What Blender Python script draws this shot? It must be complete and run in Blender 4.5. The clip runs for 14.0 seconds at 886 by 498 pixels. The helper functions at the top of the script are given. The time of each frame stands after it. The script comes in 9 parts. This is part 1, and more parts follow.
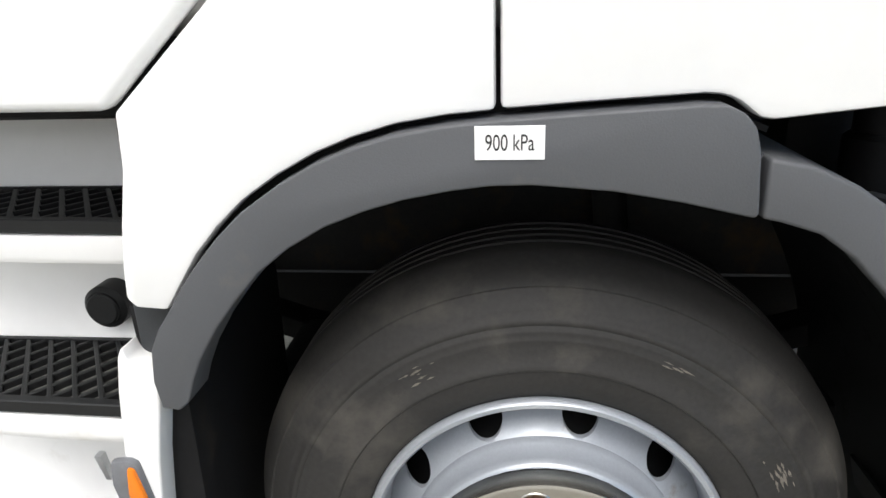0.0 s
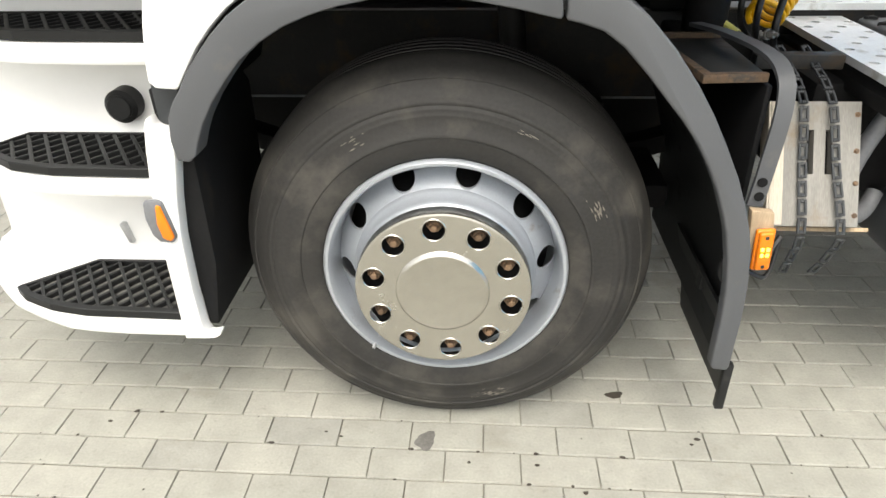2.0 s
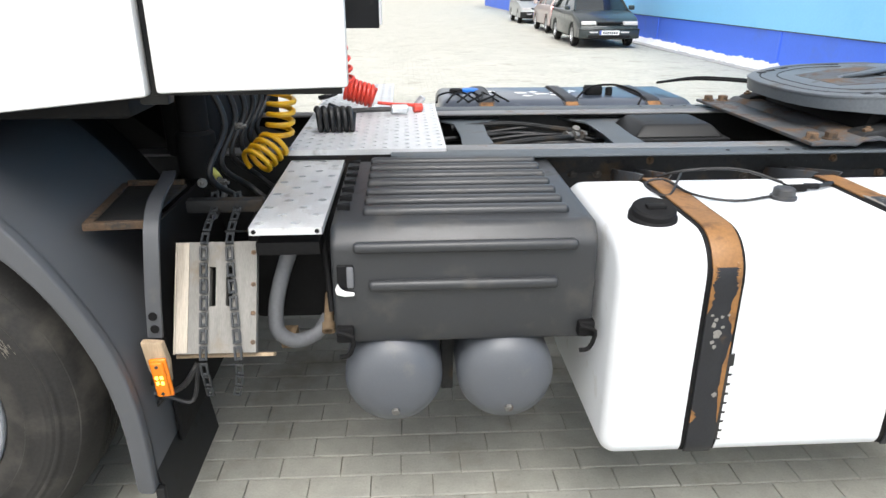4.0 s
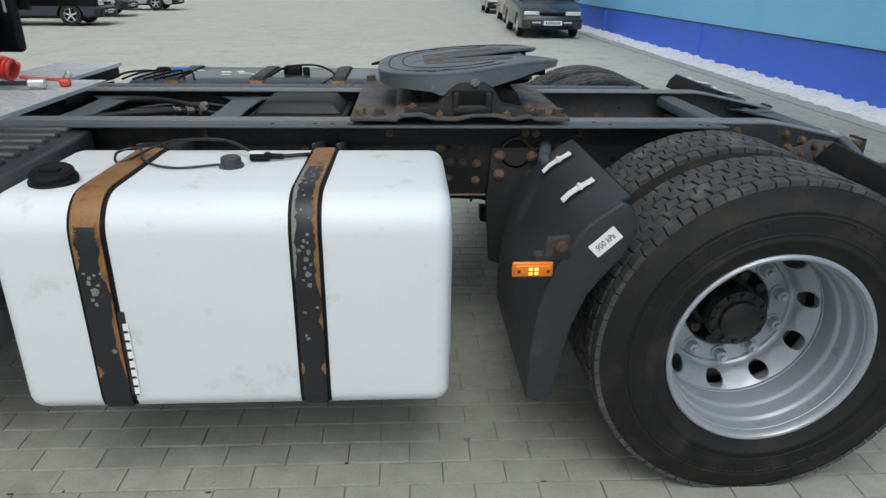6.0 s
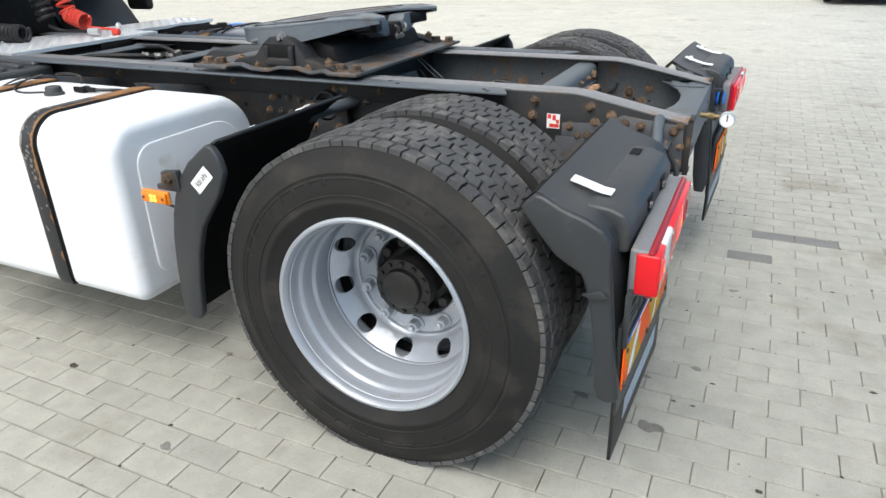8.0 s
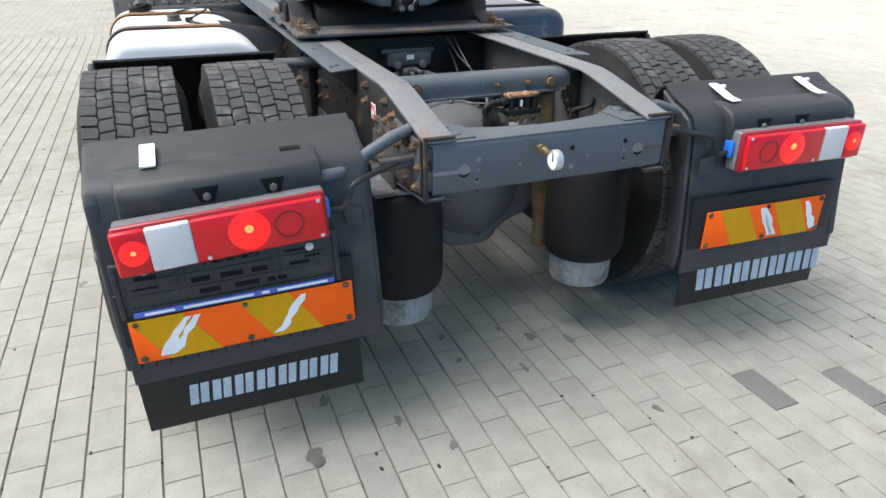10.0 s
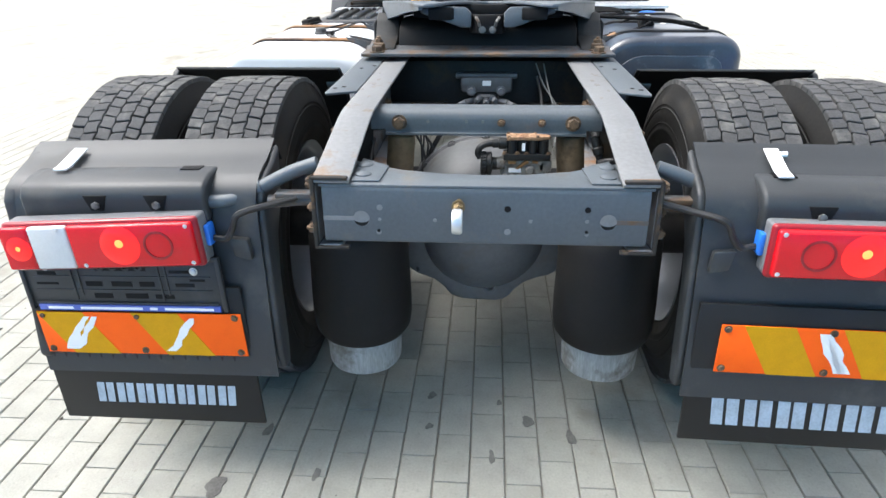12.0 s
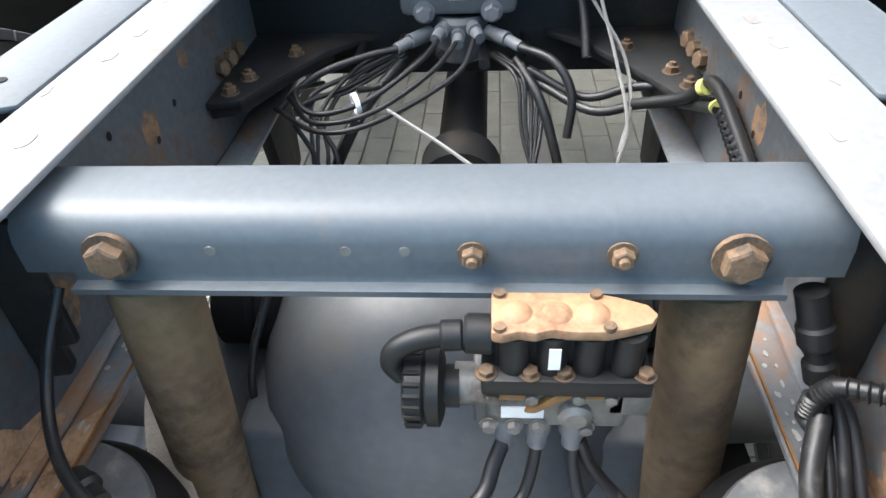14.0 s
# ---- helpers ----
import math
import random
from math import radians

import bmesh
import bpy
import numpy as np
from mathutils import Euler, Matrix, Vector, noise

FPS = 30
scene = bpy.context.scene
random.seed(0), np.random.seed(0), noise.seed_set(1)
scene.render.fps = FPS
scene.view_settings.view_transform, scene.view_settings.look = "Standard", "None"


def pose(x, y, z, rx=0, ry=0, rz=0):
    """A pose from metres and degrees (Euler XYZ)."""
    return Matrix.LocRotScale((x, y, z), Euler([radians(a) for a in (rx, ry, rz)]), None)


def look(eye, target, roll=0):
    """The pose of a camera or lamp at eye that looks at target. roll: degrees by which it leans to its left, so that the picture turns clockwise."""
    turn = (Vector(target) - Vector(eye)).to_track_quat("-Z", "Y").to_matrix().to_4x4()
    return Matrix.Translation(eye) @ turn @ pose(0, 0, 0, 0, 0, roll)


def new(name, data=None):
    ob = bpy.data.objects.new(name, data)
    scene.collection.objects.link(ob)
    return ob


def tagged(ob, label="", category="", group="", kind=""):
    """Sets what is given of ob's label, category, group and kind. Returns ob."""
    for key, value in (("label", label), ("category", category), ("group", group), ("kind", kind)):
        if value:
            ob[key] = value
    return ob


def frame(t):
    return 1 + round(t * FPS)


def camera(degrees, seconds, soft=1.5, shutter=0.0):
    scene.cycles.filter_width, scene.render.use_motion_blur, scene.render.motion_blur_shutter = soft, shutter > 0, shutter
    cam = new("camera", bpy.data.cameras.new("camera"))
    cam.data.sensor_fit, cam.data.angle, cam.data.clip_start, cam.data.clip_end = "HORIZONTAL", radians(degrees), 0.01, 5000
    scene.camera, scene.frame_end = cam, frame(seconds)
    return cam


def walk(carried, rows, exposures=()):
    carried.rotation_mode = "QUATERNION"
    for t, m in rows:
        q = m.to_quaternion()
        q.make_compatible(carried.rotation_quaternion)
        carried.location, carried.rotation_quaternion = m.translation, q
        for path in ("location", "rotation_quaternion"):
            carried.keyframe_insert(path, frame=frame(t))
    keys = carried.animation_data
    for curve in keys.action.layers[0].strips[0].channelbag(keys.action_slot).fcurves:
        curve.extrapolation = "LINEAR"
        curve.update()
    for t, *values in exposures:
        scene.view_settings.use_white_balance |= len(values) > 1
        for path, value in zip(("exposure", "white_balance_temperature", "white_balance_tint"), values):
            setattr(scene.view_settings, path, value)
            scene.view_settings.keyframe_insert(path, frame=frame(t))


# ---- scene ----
SKY_STRENGTH, SUN_STRENGTH = 0.138, 0.80
cam = camera(67.4, 14.0)

PATH = [
    (0, (-0.052, -2.027, 1.375), (-0.265, -0.16, 0.689), -1.9),
    (0.5, (-0.076, -2.128, 1.354), (-0.121, -0.281, 0.59), -0.4),
    (1, (-0.051, -2.206, 1.358), (-0.034, -0.416, 0.467), -0.8),
    (1.2, (-0.015, -2.273, 1.341), (-0.004, -0.504, 0.408), -0.8),
    (1.5, (0.021, -2.354, 1.346), (0.007, -0.624, 0.341), 0.4),
    (2, (0.096, -2.52, 1.393), (-0.027, -0.805, 0.371), -1.0),
    (2.5, (0.271, -2.659, 1.435), (0.103, -0.92, 0.46), -3.2),
    (3, (0.629, -2.679, 1.482), (0.53, -0.884, 0.605), -3.4),
    (3.5, (1.005, -2.626, 1.498), (1.036, -0.774, 0.744), -1.3),
    (3.7, (1.145, -2.621, 1.509), (1.239, -0.763, 0.775), -0.4),
    (5.8, (2.735, -2.809, 1.491), (2.844, -0.953, 0.752), 1.1),
    (6, (2.925, -2.813, 1.477), (3.03, -0.965, 0.719), 0.8),
    (6.5, (3.392, -2.813, 1.468), (3.477, -0.975, 0.684), 0.5),
    (7, (3.881, -2.848, 1.463), (3.899, -1.019, 0.653), 1.7),
    (7.5, (4.344, -2.741, 1.455), (3.967, -0.967, 0.613), -0.5),
    (8, (4.836, -2.581, 1.446), (4.058, -0.939, 0.61), -1.4),
    (8.5, (5.276, -2.267, 1.423), (4.189, -0.807, 0.593), -0.7),
    (9, (5.704, -1.907, 1.414), (4.396, -0.644, 0.58), 0.5),
    (9.2, (5.84, -1.746, 1.424), (4.457, -0.585, 0.564), 0.7),
    (11.3, (6.381, -0.054, 1.418), (4.57, -0.099, 0.572), 1.1),
    (11.5, (6.352, -0.022, 1.426), (4.547, -0.13, 0.571), 0.8),
    (12, (6.082, -0.001, 1.408), (4.273, -0.12, 0.564), -0.4),
    (12.5, (5.665, 0.02, 1.374), (3.867, -0.073, 0.503), -2.4),
    (13, (5.245, 0.043, 1.331), (3.497, -0.029, 0.363), -1.4),
    (13.5, (4.895, 0.038, 1.276), (3.229, -0.074, 0.176), -2.1),
    (14, (4.611, 0.061, 1.258), (3.047, -0.089, 0.021), -3.2),
]
walk(cam, [(t, look(eye, target, roll)) for t, eye, target, roll in PATH],
     exposures=[(0.0, 0.88, 6500, 10), (0.5, 1.33, 6550, 10), (1.0, 1.55, 6680, 10), (2.0, 1.43, 6950, 8), (3.0, 1.33, 6700, 10), (3.5, 1.35, 6600, 10), (6.0, 0.12, 6220, 6), (6.5, 0.28, 6220, 6), (7.0, 0.85, 6350, 8), (7.5, 1.0, 6450, 8), (8.5, 1.15, 6500, 10), (9.2, 1.2, 6500, 10), (11.5, 1.58, 6500, 10), (12.5, 2.15, 6350, 10), (13.0, 2.55, 6280, 9), (14.0, 2.47, 6450, 10)])

# ---------- daylight under an even overcast sky ----------
world = bpy.data.worlds.new("overcast_sky")
scene.world = world
world.use_nodes = True
wt = world.node_tree
sky = wt.nodes.new("ShaderNodeTexSky")
sky.sky_type, sky.sun_disc = "NISHITA", False
sky.sun_elevation, sky.sun_rotation = radians(59), radians(181)
sky.air_density, sky.dust_density, sky.ozone_density = 1.0, 4.0, 1.0
grey = wt.nodes.new("ShaderNodeHueSaturation")
grey.inputs["Saturation"].default_value = 0.22
wt.links.new(sky.outputs[0], grey.inputs["Color"])
wt.links.new(grey.outputs[0], wt.nodes["Background"].inputs[0])
wt.nodes["Background"].inputs[1].default_value = SKY_STRENGTH
sun = new("sun", bpy.data.lights.new("sun", "SUN"))
sun.data.energy, sun.data.angle, sun.data.color = SUN_STRENGTH, radians(40), (1.0, 0.97, 0.93)
sun.matrix_world = look((-0.1, -5.4, 9.0), (0, 0, 0))


# ---------- materials ----------
def surface(name, color, rough=0.5, metal=0.0, var=0.12, big=3.0, fine=60.0, bump=0.0, dirt=None, coat=0.0, each=0.0, spec=0.5, grain=None):
    """A surface with variation at two scales. dirt: (colour, amount, scale, roughness)."""
    m = bpy.data.materials.new(name)
    m.use_nodes = True
    nt = m.node_tree
    n, link = nt.nodes, nt.links
    b = n["Principled BSDF"]
    co = n.new("ShaderNodeTexCoord")
    src = co.outputs["Object"]
    if grain:
        mp = n.new("ShaderNodeMapping")
        mp.inputs["Scale"].default_value = grain
        link.new(src, mp.inputs[0])
        src = mp.outputs[0]
    a, f = n.new("ShaderNodeTexNoise"), n.new("ShaderNodeTexNoise")
    a.inputs["Scale"].default_value, a.inputs["Detail"].default_value = big, 5
    f.inputs["Scale"].default_value, f.inputs["Detail"].default_value = fine, 3
    for t in (a, f):
        link.new(src, t.inputs["Vector"])
    add = n.new("ShaderNodeMath")
    add.operation = "ADD"
    link.new(a.outputs[0], add.inputs[0])
    link.new(f.outputs[0], add.inputs[1])
    rng = n.new("ShaderNodeMapRange")
    rng.inputs["From Min"].default_value, rng.inputs["From Max"].default_value = 0.6, 1.4
    rng.inputs["To Min"].default_value, rng.inputs["To Max"].default_value = 1 - var, 1 + var
    link.new(add.outputs[0], rng.inputs["Value"])
    val = rng.outputs[0]
    if each:
        info, er, mul = n.new("ShaderNodeObjectInfo"), n.new("ShaderNodeMapRange"), n.new("ShaderNodeMath")
        er.inputs["To Min"].default_value, er.inputs["To Max"].default_value = 1 - each, 1 + each
        link.new(info.outputs["Random"], er.inputs["Value"])
        mul.operation = "MULTIPLY"
        link.new(val, mul.inputs[0])
        link.new(er.outputs[0], mul.inputs[1])
        val = mul.outputs[0]
    mix = n.new("ShaderNodeMix")
    mix.data_type, mix.blend_type = "RGBA", "MULTIPLY"
    mix.inputs["Factor"].default_value = 1.0
    mix.inputs[6].default_value = (*color, 1)
    link.new(val, mix.inputs[7])
    col = mix.outputs[2]
    b.inputs["Roughness"].default_value, b.inputs["Metallic"].default_value = rough, metal
    b.inputs["Specular IOR Level"].default_value = spec
    if coat:
        b.inputs["Coat Weight"].default_value, b.inputs["Coat Roughness"].default_value = coat, 0.08
    if dirt:
        dc, amount, scale, dr = dirt
        d, r = n.new("ShaderNodeTexNoise"), n.new("ShaderNodeMapRange")
        d.inputs["Scale"].default_value, d.inputs["Detail"].default_value, d.inputs["Roughness"].default_value = scale, 8, 0.65
        link.new(co.outputs["Object"], d.inputs["Vector"])
        edge = 0.72 - 0.44 * amount
        r.inputs["From Min"].default_value, r.inputs["From Max"].default_value = edge - 0.05, edge + 0.09
        link.new(d.outputs[0], r.inputs["Value"])
        dm, rm = n.new("ShaderNodeMix"), n.new("ShaderNodeMix")
        dm.data_type = "RGBA"
        link.new(r.outputs[0], dm.inputs["Factor"])
        link.new(col, dm.inputs[6])
        dm.inputs[7].default_value = (*dc, 1)
        col = dm.outputs[2]
        link.new(r.outputs[0], rm.inputs["Factor"])
        rm.inputs[2].default_value, rm.inputs[3].default_value = rough, dr
        link.new(rm.outputs[0], b.inputs["Roughness"])
        if metal:
            mm = n.new("ShaderNodeMix")
            link.new(r.outputs[0], mm.inputs["Factor"])
            mm.inputs[2].default_value, mm.inputs[3].default_value = metal, metal * 0.3
            link.new(mm.outputs[0], b.inputs["Metallic"])
    link.new(col, b.inputs["Base Color"])
    if bump:
        bp = n.new("ShaderNodeBump")
        bp.inputs["Strength"].default_value, bp.inputs["Distance"].default_value = 0.6, bump
        link.new(f.outputs[0], bp.inputs["Height"])
        link.new(bp.outputs[0], b.inputs["Normal"])
    return m


def lens(name, color, rough=0.12, glow=0.0):
    m = surface(name, color, rough, var=0.06, big=20, fine=250, coat=0.25, spec=0.35)
    b = m.node_tree.nodes["Principled BSDF"]
    b.inputs["Subsurface Weight"].default_value = 0.15
    b.inputs["Subsurface Radius"].default_value = (0.01, 0.01, 0.01)
    if glow:
        b.inputs["Emission Color"].default_value = (*color, 1)
        b.inputs["Emission Strength"].default_value = glow
    return m


M = {
    "white": surface("white_paint", (0.83, 0.83, 0.82), 0.28, var=0.02, big=1.5, fine=30, coat=0.4, dirt=((0.66, 0.64, 0.60), 0.10, 3, 0.5)),
    "tank_white": surface("tank_white", (0.70, 0.72, 0.74), 0.40, var=0.03, big=4, fine=180, bump=0.0006, dirt=((0.55, 0.54, 0.51), 0.17, 7, 0.6)),
    "tank_navy": surface("tank_navy", (0.034, 0.044, 0.064), 0.32, coat=0.5, var=0.2, big=4, fine=90, dirt=((0.20, 0.21, 0.23), 0.24, 6, 0.75)),
    "flare": surface("flare_plastic", (0.078, 0.081, 0.087), 0.5, var=0.06, big=5, fine=400, bump=0.0004, spec=0.4, dirt=((0.105, 0.102, 0.098), 0.14, 9, 0.65)),
    "guard": surface("guard_plastic", (0.028, 0.031, 0.034), 0.44, var=0.16, big=6, fine=300, bump=0.0005, spec=0.42, dirt=((0.066, 0.064, 0.060), 0.24, 6, 0.7)),
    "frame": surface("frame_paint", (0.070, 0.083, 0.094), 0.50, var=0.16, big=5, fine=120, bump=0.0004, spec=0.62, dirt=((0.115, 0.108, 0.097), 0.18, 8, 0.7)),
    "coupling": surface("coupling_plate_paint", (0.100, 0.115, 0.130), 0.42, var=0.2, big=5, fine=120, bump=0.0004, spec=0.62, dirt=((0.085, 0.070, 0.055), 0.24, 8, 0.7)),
    # frame paint darkened for grime and for faces turned from the sky
    "frame_dark": surface("frame_paint_grimy_shaded", (0.0175, 0.0182, 0.019), 0.58, var=0.3, big=7, fine=90, bump=0.0008, spec=0.3, dirt=((0.062, 0.044, 0.028), 0.28, 7, 0.9)),
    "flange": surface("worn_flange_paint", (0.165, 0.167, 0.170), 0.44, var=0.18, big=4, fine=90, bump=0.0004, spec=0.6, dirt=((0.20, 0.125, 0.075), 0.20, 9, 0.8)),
    "bracket": surface("stained_bracket_paint", (0.150, 0.160, 0.172), 0.45, var=0.25, big=8, fine=90, bump=0.0008, spec=0.6, dirt=((0.26, 0.130, 0.055), 0.34, 6, 0.85)),
    "rusty": surface("rusty_paint", (0.062, 0.066, 0.072), 0.5, var=0.2, big=9, fine=120, bump=0.001, dirt=((0.125, 0.078, 0.046), 0.40, 10, 0.9)),
    "rust": surface("rust", (0.120, 0.074, 0.042), 0.8, var=0.4, big=20, fine=220, bump=0.0008, each=0.4, dirt=((0.040, 0.034, 0.028), 0.40, 40, 0.9)),
    "greasy_bolt": surface("greasy_bolt", (0.048, 0.041, 0.035), 0.6, var=0.4, big=20, fine=220, bump=0.0008, each=0.5, dirt=((0.090, 0.062, 0.040), 0.3, 40, 0.9)),
    "rust_orange": surface("rust_orange", (0.235, 0.112, 0.034), 0.5, var=0.28, big=9, fine=120, bump=0.0006, dirt=((0.11, 0.055, 0.025), 0.34, 13, 0.6)),
    "strap": surface("strap_paint", (0.014, 0.015, 0.018), 0.45, var=0.2, big=9, fine=140, bump=0.0006, dirt=((0.10, 0.06, 0.03), 0.10, 15, 0.7)),
    "black": surface("black_plastic", (0.009, 0.0095, 0.010), 0.5, var=0.25, big=8, fine=250, bump=0.0003, spec=0.35, dirt=((0.038, 0.036, 0.033), 0.16, 12, 0.8)),
    # near-black for grime, and for shade painted into arches, holes and gaps
    "pitch": surface("black_grime_and_shade", (0.0065, 0.0065, 0.007), 0.7, var=0.3, big=6, fine=80, spec=0.2, dirt=((0.022, 0.019, 0.016), 0.2, 9, 0.9)),
    "hub_grease": surface("greasy_hub", (0.0135, 0.0130, 0.0125), 0.45, var=0.3, big=12, fine=60, bump=0.001, spec=0.45, dirt=((0.042, 0.037, 0.032), 0.3, 14, 0.8)),
    "rubber": surface("tyre_rubber", (0.0115, 0.0112, 0.0108), 0.64, var=0.3, big=4, fine=110, bump=0.0008, spec=0.30, dirt=((0.034, 0.031, 0.026), 0.34, 8, 0.9)),
    "tread": surface("tread_rubber", (0.058, 0.058, 0.059), 0.78, var=0.32, big=12, fine=160, bump=0.001, spec=0.3, dirt=((0.125, 0.122, 0.115), 0.34, 11, 0.9)),
    "rubber_front": surface("worn_tyre_rubber", (0.0225, 0.0215, 0.0202), 0.64, var=0.28, big=3, fine=110, bump=0.0008, spec=0.34, dirt=((0.060, 0.056, 0.049), 0.40, 5, 0.9)),
    "pale_wood": surface("pale_wood", (0.44, 0.39, 0.32), 0.8, var=0.25, big=8, fine=60, bump=0.001, grain=(8, 8, 0.7)),
    "chalk": surface("sidewall_scuff", (0.15, 0.135, 0.115), 0.85, var=0.3, big=30, fine=200),
    "silver": surface("silver_wheel_paint", (0.385, 0.41, 0.445), 0.34, metal=0.45, var=0.07, big=6, fine=200, bump=0.0002, dirt=((0.22, 0.20, 0.17), 0.10, 12, 0.6)),
    "cover": surface("stainless_cover", (0.54, 0.52, 0.475), 0.27, metal=1.0, var=0.08, big=4, fine=40, dirt=((0.42, 0.37, 0.30), 0.16, 5, 0.4)),
    "alu": surface("aluminium_plate", (0.72, 0.73, 0.74), 0.42, metal=0.45, var=0.08, big=10, fine=200, bump=0.0004, dirt=((0.40, 0.38, 0.35), 0.16, 9, 0.7)),
    "zinc": surface("zinc", (0.58, 0.59, 0.60), 0.38, metal=0.7, var=0.1, big=20, fine=200),
    "piston": surface("piston_plastic", (0.27, 0.28, 0.275), 0.65, var=0.35, big=14, fine=60, dirt=((0.13, 0.12, 0.105), 0.36, 11, 0.85), grain=(3, 3, 0.6)),
    "bellow": surface("bellows_rubber", (0.0085, 0.0083, 0.0083), 0.62, var=0.25, big=8, fine=100, spec=0.25, dirt=((0.024, 0.021, 0.018), 0.28, 5, 0.9)),
    "shock": surface("shock_grime", (0.155, 0.108, 0.064), 0.75, var=0.3, big=9, fine=60, bump=0.001, spec=0.3, dirt=((0.080, 0.058, 0.038), 0.33, 12, 0.9)),
    "cast": surface("cast_iron", (0.078, 0.082, 0.086), 0.52, var=0.22, big=5, fine=60, bump=0.0006, spec=0.6, dirt=((0.095, 0.086, 0.072), 0.26, 5, 0.75)),
    "alu_cast": surface("cast_aluminium", (0.17, 0.165, 0.155), 0.5, metal=0.4, var=0.3, big=15, fine=90, bump=0.0008, dirt=((0.07, 0.05, 0.035), 0.35, 20, 0.85)),
    "copper": surface("corroded_cover", (0.30, 0.168, 0.090), 0.65, var=0.28, big=20, fine=150, bump=0.0006, dirt=((0.17, 0.085, 0.045), 0.30, 30, 0.85)),
    "brass": surface("brass", (0.20, 0.145, 0.070), 0.5, metal=0.6, var=0.25, big=30, fine=200, dirt=((0.10, 0.095, 0.085), 0.3, 40, 0.7)),
    "amber": lens("amber_lens", (0.75, 0.20, 0.012)),
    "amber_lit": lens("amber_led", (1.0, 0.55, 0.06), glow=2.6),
    "red": lens("red_lens", (0.66, 0.006, 0.014), 0.2),
    "red_dark": lens("red_lens_rim", (0.26, 0.006, 0.014), 0.3),
    "red_lit": lens("red_bulb", (0.95, 0.012, 0.012), glow=0.32),
    "bulb": lens("bulb_core", (1.0, 0.12, 0.03), glow=1.5),
    "clear": lens("clear_lens", (0.62, 0.60, 0.58)),
    "refl_o": surface("reflector_orange", (1.0, 0.125, 0.006), 0.55, var=0.06, big=30, fine=300, spec=0.2),
    "refl_y": surface("reflector_yellow", (0.62, 0.30, 0.003), 0.55, var=0.10, big=30, fine=300, spec=0.2),
    "label": surface("label_white", (0.80, 0.80, 0.79), 0.4, var=0.04, big=20, fine=200),
    "dull_white": surface("dull_white_plastic", (0.42, 0.42, 0.41), 0.5, var=0.15, big=30, fine=200),
    "ink": surface("black_ink", (0.02, 0.02, 0.02), 0.5, var=0.1),
    "silver_ink": surface("silver_print", (0.36, 0.43, 0.50), 0.45, var=0.25, big=25, fine=150),
    "blue_ink": surface("blue_print", (0.08, 0.12, 0.42), 0.4, var=0.1),
    "worn_plate": surface("worn_round_plate", (0.105, 0.110, 0.115), 0.5, var=0.25, big=8, fine=90, bump=0.0006, spec=0.55, dirt=((0.25, 0.245, 0.23), 0.24, 14, 0.75)),
    "rail_inner": surface("rail_inner_paint", (0.070, 0.078, 0.085), 0.5, var=0.35, big=5, fine=90, bump=0.0006, spec=0.5, dirt=((0.125, 0.072, 0.040), 0.30, 11, 0.85)),
    "rail_cut": surface("cut_rail_steel", (0.030, 0.026, 0.023), 0.7, var=0.3, big=12, fine=90, bump=0.0008, spec=0.3, dirt=((0.115, 0.070, 0.038), 0.30, 22, 0.9)),
    "tray": surface("dirty_step_tray", (0.095, 0.092, 0.086), 0.6, var=0.4, big=25, fine=150, dirt=((0.25, 0.24, 0.22), 0.22, 30, 0.8)),
    "rust_stain": surface("flaky_rust", (0.38, 0.235, 0.135), 0.85, var=0.4, big=25, fine=160, bump=0.001, dirt=((0.11, 0.062, 0.035), 0.28, 30, 0.9)),
    "rail_rust": surface("rail_rust_halo", (0.185, 0.110, 0.062), 0.8, var=0.4, big=30, fine=160, bump=0.0008, dirt=((0.070, 0.062, 0.056), 0.40, 45, 0.8)),
    "scratch": surface("scratched_steel", (0.34, 0.34, 0.33), 0.55, var=0.2, big=40, fine=200),
    "faint_rust": surface("faint_rust", (0.185, 0.170, 0.160), 0.6, var=0.25, big=40, fine=200),
    "board": surface("weathered_board", (0.21, 0.202, 0.185), 0.8, var=0.25, big=6, fine=80, bump=0.001, grain=(6, 6, 0.8), dirt=((0.19, 0.155, 0.115), 0.26, 9, 0.85)),
    "wood": surface("raw_wood", (0.34, 0.255, 0.165), 0.75, var=0.3, big=8, fine=60, bump=0.001, grain=(8, 8, 0.7)),
    "yellow": surface("yellow_hose", (0.72, 0.40, 0.012), 0.35, var=0.08, big=20, fine=150, dirt=((0.30, 0.17, 0.03), 0.12, 15, 0.6)),
    "red_hose": surface("red_hose", (0.62, 0.05, 0.03), 0.35, var=0.08, big=20, fine=150),
    "lime": surface("lime_plug", (0.58, 0.56, 0.16), 0.4, var=0.08, big=20),
    "blue": surface("blue_plastic", (0.02, 0.16, 0.60), 0.4, var=0.1),
    "grey_tank": surface("air_tank_paint", (0.085, 0.092, 0.104), 0.4, var=0.07, big=5, fine=200, bump=0.0003, dirt=((0.14, 0.135, 0.125), 0.15, 8, 0.7)),
    "cover_plastic": surface("battery_cover_plastic", (0.030, 0.032, 0.035), 0.40, var=0.14, big=6, fine=260, bump=0.0005, spec=0.6, dirt=((0.060, 0.058, 0.054), 0.28, 7, 0.65)),
    "pipe": surface("grey_pipe", (0.14, 0.145, 0.155), 0.5, var=0.15, big=9, fine=100, dirt=((0.2, 0.15, 0.1), 0.18, 12, 0.8)),
    "cable": surface("black_cable", (0.011, 0.011, 0.012), 0.45, var=0.2, big=30, fine=200, dirt=((0.07, 0.065, 0.055), 0.2, 30, 0.8)),
    "cable_grey": surface("grey_cable", (0.14, 0.14, 0.137), 0.5, var=0.15, big=30, fine=200),
